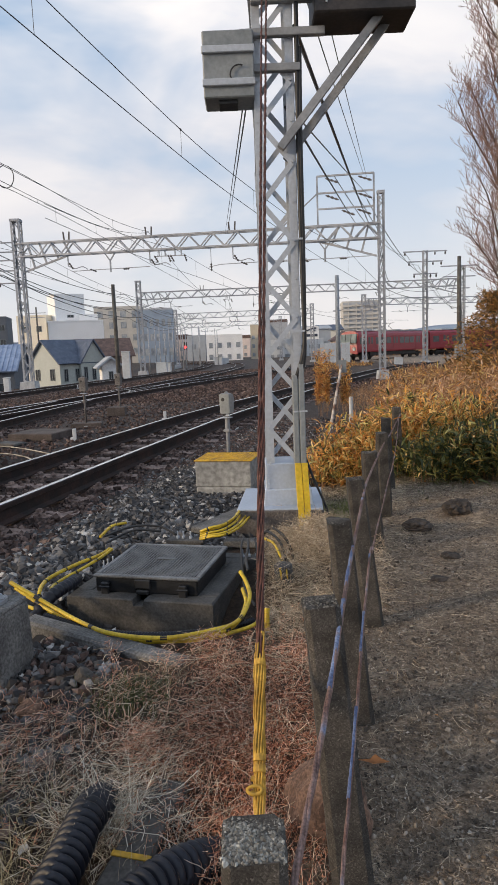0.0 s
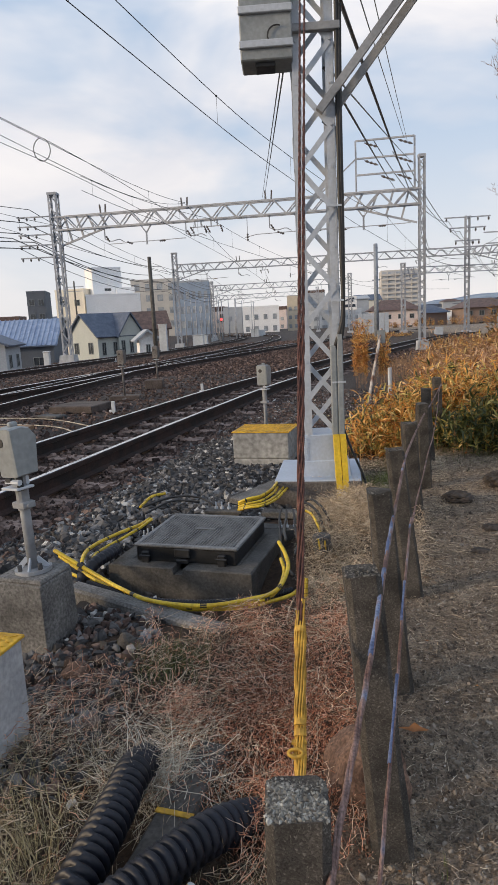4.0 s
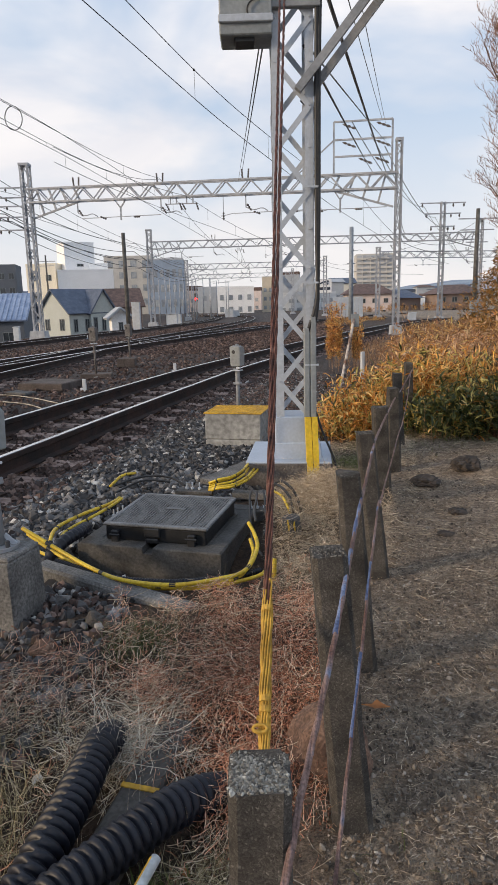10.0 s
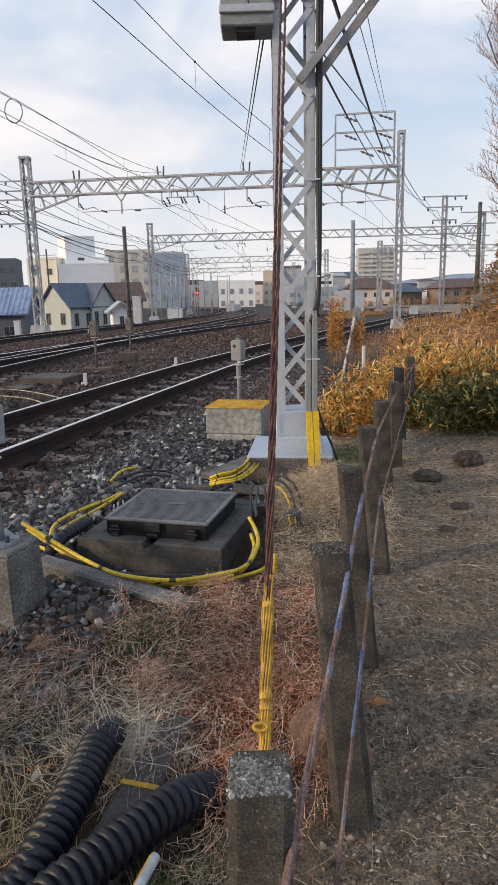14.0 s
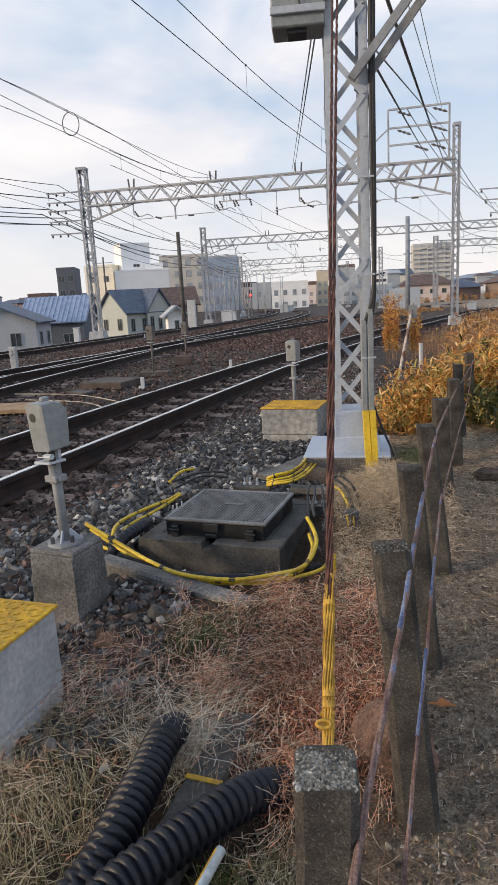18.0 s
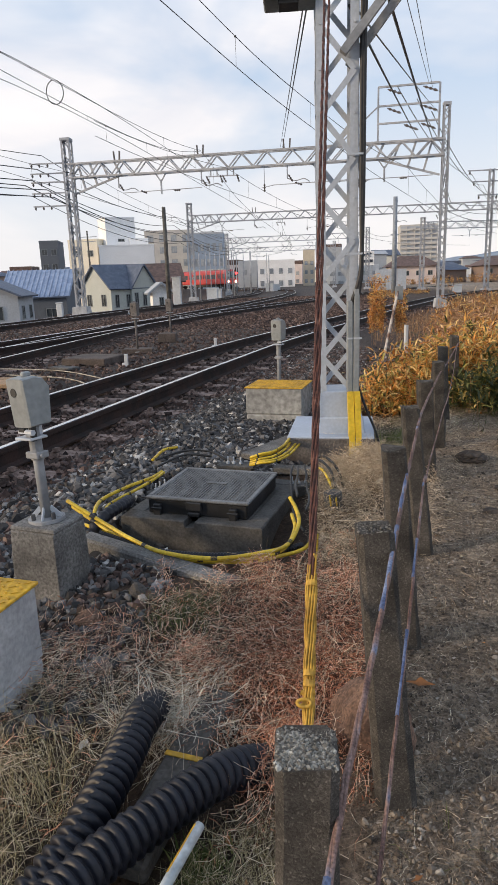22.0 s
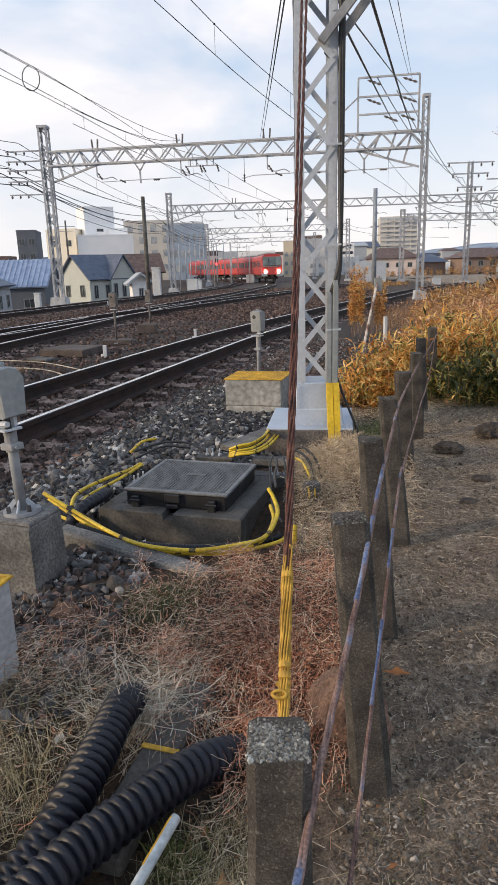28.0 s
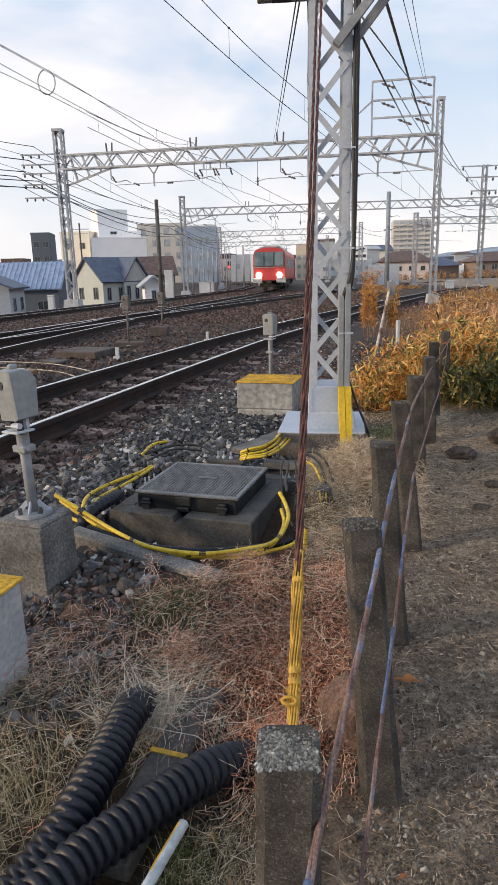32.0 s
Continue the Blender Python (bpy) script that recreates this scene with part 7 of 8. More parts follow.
def line_side():
    """Small posts, boxes and markers between the tracks."""
    for x, y, h in ((-1.79, 14.05, 0.34), (-2.9, 10.95, 0.34), (-0.2, 17.2, 0.34), (0.75, 20.5, 0.34), (-4.6, 25.5, 0.3), (-3.6, 30, 0.3), (-1.9, 36, 0.3), (-8.0, 40, 0.35), (-8.7, 33.5, 0.35)):
        h *= 0.62
        t = thing("marker_stub", pose(x, y, float(land(x, y)[0])), "short white painted distance marker in the ballast", "marker", "white markers")
        bm = bmesh.new()
        box(bm, (0, 0, h / 2), (0.06, 0.04, h), bevel=0.006)
        part("post", bm, M["sheet_white"], t)
        bm = bmesh.new()
        box(bm, (-0.045, 0, 0.035), (0.05, 0.04, 0.06), bevel=0.006)
        part("foot", bm, M["sheet_white"], t)
    t = thing("kilometre_post", pose(-7.7, 16.4, -0.2), "white concrete kilometre post with faint marks", "marker post")
    bm = bmesh.new()
    box(bm, (0, 0, 0.27), (0.17, 0.14, 0.62), bevel=0.015)
    part("post", bm, M["concrete_pale"], t)
    fig = bpy.data.curves.new("figure", "FONT")
    fig.body, fig.size, fig.extrude, fig.align_x = "3", 0.2, 0.002, "CENTER"
    fig.materials.append(M["wall_dark"])
    ob = new("figure", fig)
    ob.parent = t
    ob.matrix_basis = pose(0, -0.0725, 0.36, 90, 0, 0)
    tagged(ob, "dark painted figure")
    for x, y, r in ((-3.21, 13.0, -12), (-3.04, 15.6, -14)):
        signal_post(pose(x, y, float(land(x, y)[0]) + 0.03, 0, 0, r), "grey marker signal standing between the tracks", 0.70, 0.135, 0.15, 0.27, dull=True)
    for x, y, w, d, h, a, m in ((-3.62, 11.5, 0.85, 0.75, 0.13, -14, "cover_brown"), (-3.12, 15.6, 0.42, 0.36, 0.22, 4, "cover_brown"), (-3.22, 13.1, 0.6, 0.32, 0.10, 6, "cover_brown"), (-3.9, 10.75, 0.5, 0.25, 0.05, -30, "concrete_dark")):
        bm = bmesh.new()
        box(bm, (0, 0, 0), (w, d, h), bevel=0.015)
        ob = single("cable_cover", bm, M[m], "flat brownish concrete cable cover between the tracks", "cover", "cable covers")
        ob.matrix_basis = pose(x, y, float(land(x, y)[0]) + h / 2, 0, 0, a)
    t = thing("walk_board", pose(-4.42, 8.92, -0.15, 0, 0, 3), "dull tan boarding beside the far rail", "board")
    for k in range(3):
        bm = bmesh.new()
        box(bm, (0, (k - 1) * 0.235, 0.05), (1.62, 0.228, 0.06), bevel=0.008)
        part("plank", bm, M["board_tan"], t)
    for pts in ([(-4.95, 10.5, -0.10), (-4.6, 10.42, -0.10), (-3.7, 10.12, -0.11), (-2.83, 9.33, -0.13), (-2.6, 9.0, -0.16)], [(-4.5, 9.9, -0.12), (-3.77, 9.6, -0.12), (-3.3, 9.3, -0.12), (-2.94, 8.89, -0.13), (-2.7, 8.5, -0.16)]):
        bm = bmesh.new()
        tube(bm, spline(pts, 40), 0.009, 6)
        single("track_cable", bm, M["straw_cable"], "thin tan cable lying from rail to rail", "cable", "track cables", smooth=True)
    for (x, y), w, h in (((-11.8, 32.2), 0.30, 0.75), ((-8.5, 46.2), 0.55, 2.0), ((-8.1, 62), 1.0, 1.1), ((-8.9, 71), 1.2, 1.0), ((13.8, 60.2), 0.7, 0.7), ((-4.5, 101), 1.2, 1.2), ((-3.5, 104), 1.0, 1.0)):
        t = thing("relay_cabinet", pose(x, y, float(fall(y)) - 0.25), "pale grey relay cabinet beside the line", "cabinet", "relay cabinets")
        bm = bmesh.new()
        box(bm, (0, 0, h / 2), (w, w * 0.7, h), bevel=0.03)
        part("case", bm, M["sheet_white"], t)
        bm = bmesh.new()
        box(bm, (0, 0, h + 0.03), (w * 1.1, w * 0.8, 0.06), bevel=0.015)
        part("lid", bm, M["sheet_white"], t)
    t = thing("colour_light_signal", pose(-8.6, 92.0, -0.7), "tall colour-light signal showing a red lamp", "railway signal")
    bm = bmesh.new()
    tube(bm, [(0, 0, 0), (0, 0, 3.9)], 0.09, 8)
    part("pole", bm, M["box_grey"], t)
    bm = bmesh.new()
    box(bm, (0, -0.1, 3.0), (0.42, 0.2, 1.1), bevel=0.05)
    part("backboard", bm, M["lid_black"], t)
    bm = bmesh.new()
    tube(bm, [(0, -0.24, 2.8), (0, -0.21, 2.8)], 0.19, 14)
    part("lamp", bm, M["red_lamp"], t, "glowing red lamp")
    # rusty sign posts by the brush
    t = thing("sign_post", None, "leaning post with peeling white paint and a blank grey plate", "sign post")
    bm = bmesh.new()
    tube(bm, [(1.22, 10.2, -0.2), (1.52, 10.6, 1.02)], 0.022, 6)
    part("pole", bm, M["peeling_white"], t, "leaning tube of peeling white paint")
    bm = bmesh.new()
    box(bm, (1.51, 10.56, 0.90), (0.12, 0.02, 0.2), bevel=0.004)
    part("plate", bm, M["box_grey"], t)
    t = thing("stake", None, "white plastic stake beside the brush", "stake")
    bm = bmesh.new()
    tube(bm, [(1.45, 9.4, -0.2), (1.45, 9.4, 0.50)], 0.03, 7)
    part("shaft", bm, M["sheet_white"], t)


def yard_stair():
    """A short dark steel stair with a railing at the wall of the low house."""
    t = thing("steel_stair", pose(-19.6, 57.0, -2.6, 0, 0, 8), "dark steel stair with a railing beside the low house", "stair")
    for i in range(6):
        bm = bmesh.new()
        box(bm, (-1.2 + i * 0.28, 0, 1.15 - i * 0.19), (0.28, 0.8, 0.05))
        part("tread", bm, M["wall_dark"], t)
        bm = bmesh.new()
        bar(bm, (-1.2 + i * 0.28, -0.4, 1.15 - i * 0.19), (-1.2 + i * 0.28, -0.4, 2.05 - i * 0.19), 0.04)
        part("baluster", bm, M["wall_dark"], t)
    bm = bmesh.new()
    bar(bm, (-2.6, -0.4, 2.05), (-1.2, -0.4, 2.05), 0.06)
    bar(bm, (-1.2, -0.4, 2.05), (0.3, -0.4, 1.05), 0.06)
    part("handrail", bm, M["wall_dark"], t)
    bm = bmesh.new()
    box(bm, (-1.95, 0, 1.15), (1.3, 0.8, 0.08))
    part("landing", bm, M["wall_dark"], t)
    for x in (-2.55, -1.4):
        bm = bmesh.new()
        bar(bm, (x, -0.36, -0.3), (x, -0.36, 2.05), 0.08)
        part("post", bm, M["wall_dark"], t)


yard_stair()
M["red_lamp"] = glow("red_signal_lamp", (1.0, 0.05, 0.05), 3.0)
line_side()


# ---- plants ----
LEAF_V = np.array([(0, 0, 0), (-0.085, 0.3, 0.085), (0.085, 0.3, 0.085), (-0.062, 0.68, 0.07), (0.062, 0.68, 0.07), (0, 1.0, -0.12), (0, 0.3, 0.05), (0, 0.68, 0.035)])
LEAF_F = np.array([(0, 6, 1), (0, 2, 6), (1, 6, 7), (1, 7, 3), (6, 2, 4), (6, 4, 7), (3, 7, 5), (7, 4, 5)])


def roots(x, y):
    return np.stack([x, y, land(x, y)[0]], 1)


def strands(name, P, H, W, rng, material, pitch=0.3, curl=0.4, seg=4, flow=0.0):
    """Loose stalks lying about, each one kinked and bent; P is the middle of each."""
    n = len(P)
    az, el = rng.uniform(0, 2 * np.pi, n), rng.normal(0, pitch, n)
    if flow:
        az = np.where(rng.random(n) < flow, 0.9 + 1.6 * lump(P[:, 0], P[:, 1], 1.4) + rng.normal(0, 0.45, n), az)

    def way():
        return np.stack([np.cos(az) * np.cos(el), np.sin(az) * np.cos(el), np.sin(el)], 1)
    p = P - way() * (H / 2)[:, None]
    tip = rng.normal(0, 1, (n, 3))
    rows = []
    for i in range(seg + 1):
        d = way()
        sd = np.cross(d, tip)
        sd /= np.linalg.norm(sd, axis=1)[:, None] + 1e-6
        w = (W * (1 - 0.55 * i / seg))[:, None] / 2
        rows += [p - sd * w, p + sd * w]
        p = p + d * (H / seg)[:, None]
        az, el = az + rng.normal(0, curl, n), el * 0.8 + rng.normal(0, curl * 0.55, n)
    k = 2 * (seg + 1)
    f = np.array([[2 * i, 2 * i + 1, 2 * i + 3, 2 * i + 2] for i in range(seg)])
    return np_mesh(name, np.stack(rows, 1).reshape(-1, 3), (f[None] + (np.arange(n) * k)[:, None, None]).reshape(-1, 4), material)


def weeds():
    rng = np.random.default_rng(11)

    def hump(x, y, cx, cy, a, b):
        return np.exp(-(((x - cx) / a) ** 2 + ((y - cy) / b) ** 2))

    # the uneven top of the heap of dead growth
    K = 120
    hx, hy, hr, hh = rng.uniform(-1.0, 0.9, K), rng.uniform(1.0, 5.0, K), rng.uniform(0.04, 0.12, K), rng.uniform(0.15, 1.0, K)

    def heap(x, y):
        m = np.maximum(0.2 * hump(x, y, -0.40, 1.84, 0.14, 0.12), 0.9 * hump(x, y, 0.43, 4.15, 0.2, 0.36))
        for a, b, r, h in zip(hx, hy, hr, hh):
            m = np.maximum(m, h * np.exp(-((x - a) ** 2 + (y - b) ** 2) / (r * r)))
        return m * (1 - 0.75 * hump(x, y, -0.17, 2.82, 0.22, 0.2))

    def pit_edge(x):
        return np.interp(x, [-1.1, -0.75, -0.35, -0.05, 0.05, 0.1], [2.1, 2.32, 2.68, 2.86, 3.05, 3.6])

    def clear(x, y):
        return ~((np.abs(x + 1.045) < 0.16) & (np.abs(y - 2.72) < 0.16)) & (x < fence_x(y) - 0.03) & (y < pit_edge(x))

    def bare(x, y):
        # the hollow in which the pipes lie
        d = np.minimum(np.hypot(x + 0.40 - 0.72 * (y - 1.36), (y - 1.36) * 0.15), np.hypot(x + 0.435 - 0.12 * (y - 1.5), (y - 1.5) * 0.15))
        return np.where(y > 1.72, 1.0, step(d, 0.06, 0.14))

    def lay(name, n, xr, yr, share, hr_, wr, mat, pitch, curl, rise, label, floor=0.004):
        x, y = rng.uniform(*xr, n), rng.uniform(*yr, n)
        k = rng.random(n) < share(x, y)
        x, y = x[k], y[k]
        P = roots(x, y)
        P[:, 2] += floor + rise * (0.25 + 0.75 * heap(x, y)) * rng.random(len(x)) ** 0.7
        tagged(new(name, strands(name, P, rng.uniform(*hr_, len(x)), rng.uniform(*wr, len(x)), rng, M[mat], pitch, curl, 4, 0.7)), label, "dry grass", kind="stuff")

    red = lambda x, y: (0.05 + hump(x, y, -0.02, 2.15, 0.36, 0.62) + 0.5 * hump(x, y, -0.5, 2.2, 0.3, 0.22)) * clear(x, y) * bare(x, y) * step(y, 1.30, 1.68) * (0.12 + 1.3 * heap(x, y) ** 1.2) * (1 - 0.9 * hump(x, y, -0.9, 2.36, 0.28, 0.28)) * (1 - 0.85 * hump(x, y, -0.44, 1.92, 0.16, 0.17))
    tan = lambda x, y: (0.18 + 0.8 * hump(x, y, -0.70, 1.85, 0.42, 0.36) + 0.8 * hump(x, y, -0.12, 1.35, 0.16, 0.25) + 0.3 * hump(x, y, -0.5, 2.3, 0.3, 0.2)) * clear(x, y) * bare(x, y) * (1 - 0.92 * hump(x, y, -0.92, 2.38, 0.30, 0.28)) * (0.08 + 1.2 * heap(x, y) ** 1.2)
    lay("red_weeds", 135000, (-0.95, 0.32), (1.15, 3.15), red, (0.022, 0.10), (0.0011, 0.0025), "weed_red", 0.6, 0.85, 0.24, "tangled rust-red dry weeds beside the fence")
    lay("straw", 46000, (-1.35, 0.25), (0.95, 2.9), tan, (0.05, 0.20), (0.0011, 0.0023), "straw_grey", 0.3, 0.42, 0.09, "matted grey straw lying on the verge")
    lay("straw", 26000, (-0.9, 0.28), (1.2, 2.95), lambda x, y: 0.9 * red(x, y) * (0.5 + 0.5 * step(y, 1.7, 2.1)), (0.07, 0.22), (0.0013, 0.0026), "straw", 0.25, 0.35, 0.24, "thin pale straw over the red weeds")
    lay("straw", 3600, (-0.75, -0.1), (1.55, 2.1), lambda x, y: hump(x, y, -0.34, 1.83, 0.14, 0.10), (0.10, 0.27), (0.0013, 0.0026), "straw_pale", 0.45, 0.38, 0.14, "clump of pale straw over the pipe end")
    lay("straw", 40000, (-0.05, 0.75), (3.0, 5.2), lambda x, y: (1.1 * hump(x, y, 0.44, 4.12, 0.18, 0.34) + 0.10) * (x > 0.09) * (x < fence_x(y) + 0.1), (0.05, 0.19), (0.0013, 0.0026), "straw", 0.45, 0.6, 0.24, "pale straw matted before the mast footing")
    lay("straw", 16000, (0.1, 1.9), (2.4, 5.9), lambda x, y: (x > fence_x(y) - 0.1) * (0.9 * np.exp(-((x - fence_x(y) - 0.12) / 0.16) ** 2) * np.exp(-((y - 4.2) / 0.6) ** 2) + 0.10), (0.03, 0.12), (0.0010, 0.0022), "straw", 0.14, 0.35, 0.035, "straw lying along the foot of the posts")
    lay("straw", 60000, (0.5, 4.2), (3.2, 6.6), lambda x, y: (x > fence_x(y)) * 0.85 * step(y, 3.2, 5.2) * (0.35 + 0.65 * heap(x * 0.4, y * 0.7 + 0.3)), (0.025, 0.10), (0.0010, 0.0022), "straw_dull", 0.07, 0.3, 0.012, "dry straw scattered over the far path")
    lay("straw", 26000, (0.0, 3.0), (0.7, 3.6), lambda x, y: (x > fence_x(y) + 0.02) * 0.5, (0.015, 0.07), (0.0009, 0.0018), "straw_grey", 0.06, 0.3, 0.006, "bits of straw trodden into the near path", 0.002)
    lay("straw", 9000, (0.0, 0.4), (2.9, 4.2), lambda x, y: 0.55 * (x < fence_x(y)) * (x > 0.04), (0.03, 0.12), (0.0010, 0.0020), "straw_grey", 0.2, 0.5, 0.05, "dull straw between the cable pit and the posts")
    lay("straw", 9000, (0.5, 1.3), (4.9, 6.3), lambda x, y: 0.6 * (x < fence_x(y) + 0.1) * (1 - 0.95 * (np.abs(x - 0.26) < 0.32)), (0.03, 0.12), (0.0012, 0.0024), "straw_grey", 0.2, 0.5, 0.05, "dull straw behind the mast footing")
    lay("straw", 9000, (-1.6, 0.0), (-4.0, 1.1), lambda x, y: 0.8 * (x < fence_x(y) - 0.02) * (x > -1.1 + 0.1 * y), (0.06, 0.2), (0.0015, 0.003), "straw_grey", 0.2, 0.4, 0.05, "matted straw along the fence line")
    # rough crisp leaf bits among the red weeds
    n = 70000
    x, y = rng.uniform(-0.6, 0.3, n), rng.uniform(1.2, 3.1, n)
    k = rng.random(n) < (hump(x, y, 0.0, 2.05, 0.26, 0.6) - 0.1) * clear(x, y) * bare(x, y) * step(y, 1.30, 1.68)
    x, y = x[k], y[k]
    P = roots(x, y)
    P[:, 2] += 0.24 * (0.25 + 0.75 * heap(x, y)) * rng.random(len(x)) ** 0.6
    S = np.repeat(rng.uniform(0.006, 0.015, len(x))[:, None], 3, 1) * np.array([1.5, 1, 1])
    tagged(new("leaf_litter", spread_out("leaf_litter", LEAF_V, LEAF_F, P, turns(rng, len(x), 1.5), S, M["leaf_rust"])), "crisp rust-red leaf bits on the dry weeds", "leaf litter", kind="stuff")

    def tufts(name, n, xr, yr, share, hr_, wr, mat, lean, droop, label):
        x, y = rng.uniform(*xr, n), rng.uniform(*yr, n)
        k = rng.random(n) < share(x, y)
        x, y = x[k], y[k]
        tagged(new(name, blades(name, roots(x, y), rng.uniform(*hr_, len(x)), rng.uniform(*wr, len(x)), rng, M[mat], lean, droop)), label, "grass", kind="stuff")
    tufts("green_grass", 11000, (-0.8, 1.1), (1.0, 5.6), lambda x, y: 0.6 * hump(x, y, -0.22, 1.32, 0.10, 0.10) + 0.3 * hump(x, y, -0.72, 1.45, 0.15, 0.15) + 0.95 * hump(x, y, 0.68, 5.2, 0.14, 0.4) + 0.3 * hump(x, y, 0.25, 3.3, 0.2, 0.3) + 0.8 * hump(x, y, -0.42, 2.45, 0.2, 0.16) + 0.5 * hump(x, y, 0.3, 3.25, 0.14, 0.3) + 0.4 * hump(x, y, 0.22, 1.25, 0.1, 0.2), (0.02, 0.09), (0.0014, 0.003), "grass_green", 0.7, 0.8, "sparse green grass among the straw")
    tufts("green_grass", 16000, (0.5, 4.0), (5.0, 6.8), lambda x, y: 0.65 * np.exp(-((y - 5.85) / 0.38) ** 2) * (x > fence_x(y) - 0.6), (0.02, 0.07), (0.0016, 0.0032), "grass_green", 0.9, 0.8, "short green grass at the edge of the path")
    tufts("olive_grass", 6500, (-1.05, -0.42), (1.15, 2.0), lambda x, y: 0.75 * hump(x, y, -0.74, 1.5, 0.2, 0.36) * bare(x, y), (0.05, 0.17), (0.0011, 0.0021), "grass_olive", 0.75, 0.9, "thin olive grass bending over the verge")
    tufts("olive_grass", 5000, (-0.35, 0.0), (0.95, 1.5), lambda x, y: 0.7 * bare(x, y), (0.03, 0.11), (0.0008, 0.0016), "grass_olive", 0.8, 0.9, "thin olive grass beside the grey pipe")
    tufts("pale_straw", 420, (-0.58, -0.28), (1.70, 1.98), lambda x, y: hump(x, y, -0.41, 1.84, 0.13, 0.10), (0.14, 0.32), (0.0012, 0.0024), "straw_pale", 0.85, 0.9, "long pale straw arching over the pipe end")
    tufts("green_grass", 2600, (0.50, 0.98), (4.85, 5.6), lambda x, y: hump(x, y, 0.74, 5.2, 0.2, 0.35), (0.04, 0.12), (0.0016, 0.0034), "grass_fresh", 0.6, 0.8, "tuft of green grass beside the mast footing")
    tufts("green_grass", 1500, (-0.62, -0.30), (2.28, 2.62), lambda x, y: hump(x, y, -0.45, 2.44, 0.15, 0.14), (0.03, 0.09), (0.0012, 0.0024), "grass_green", 0.8, 0.8, "patch of green grass among the dry weeds")
    tufts("green_leaves", 700, (-0.30, -0.16), (1.30, 1.48), lambda x, y: hump(x, y, -0.235, 1.40, 0.05, 0.06), (0.02, 0.06), (0.004, 0.008), "grass_green", 0.8, 0.6, "small green leaves beside the grey pipe")
    # dead stalks standing out of the tangle
    tufts("dry_stalks", 420, (-0.9, 0.25), (1.5, 2.8), lambda x, y: 0.8 * clear(x, y), (0.06, 0.2), (0.0010, 0.0020), "straw", 0.8, 0.5, "a few dry stalks standing out of the weeds")
    # litter on the path
    n = 60000
    y = 0.65 + 5.6 * rng.random(n) ** 1.5
    x = fence_x(y) - 0.02 + rng.random(n) * (0.45 + 0.42 * y)
    P = roots(x, y)
    P[:, 2] += 0.002
    tagged(new("path_litter", strands("path_litter", P, rng.uniform(0.006, 0.032, n), rng.uniform(0.0009, 0.0024, n), rng, M["litter"], 0.1, 0.4, 2)), "fine dry litter trodden into the path", "litter", kind="stuff")
    # fallen leaves
    n = 15
    y = rng.uniform(0.9, 3.6, n)
    x = fence_x(y) + rng.normal(0.1, 0.25, n)
    x[:5], y[:5] = (0.335, -0.12, -0.2, -0.17, 0.12), (1.955, 1.32, 1.24, 1.46, 1.2)
    z = land(x, y)[0]
    V = np.array([(0, -1, 0.1), (0.30, -0.5, 0.16), (0.75, -0.1, 0.30), (0.28, 0.2, 0.12), (0, 1.0, 0.15), (-0.3, 0.25, 0.14), (-0.7, 0.0, 0.26), (-0.3, -0.5, 0.14), (0, 0, -0.03)])
    F = np.array([(8, i, (i + 1) % 8) for i in range(8)])
    S = rng.uniform(0.007, 0.015, n)
    S[:5] = 0.040, 0.030, 0.020, 0.022, 0.020
    ob = new("fallen_leaves", spread_out("fallen_leaves", V, F, np.stack([x, y, z + 0.014], 1), turns(rng, n, 0.3), np.repeat(S[:, None], 3, 1) * rng.uniform(0.6, 1.2, (n, 3)), M["dead_leaf"]))
    tagged(ob, "curled orange-brown fallen leaves on the path", "leaves", kind="stuff")


weeds()


def sprays(rng, n, wild):
    """Turns for leaves that rise from their cane and arch over, any heading."""
    a, e, r = rng.uniform(0, 2 * np.pi, n), rng.normal(0.45, 0.55 * wild, n), rng.uniform(-0.9, 0.9, n)
    z, o = np.zeros(n), np.ones(n)
    Z = np.stack([np.cos(a), -np.sin(a), z, np.sin(a), np.cos(a), z, z, z, o], 1).reshape(-1, 3, 3)
    X = np.stack([o, z, z, z, np.cos(e), -np.sin(e), z, np.sin(e), np.cos(e)], 1).reshape(-1, 3, 3)
    Y = np.stack([np.cos(r), z, np.sin(r), z, o, z, -np.sin(r), z, np.cos(r)], 1).reshape(-1, 3, 3)
    return Z @ X @ Y


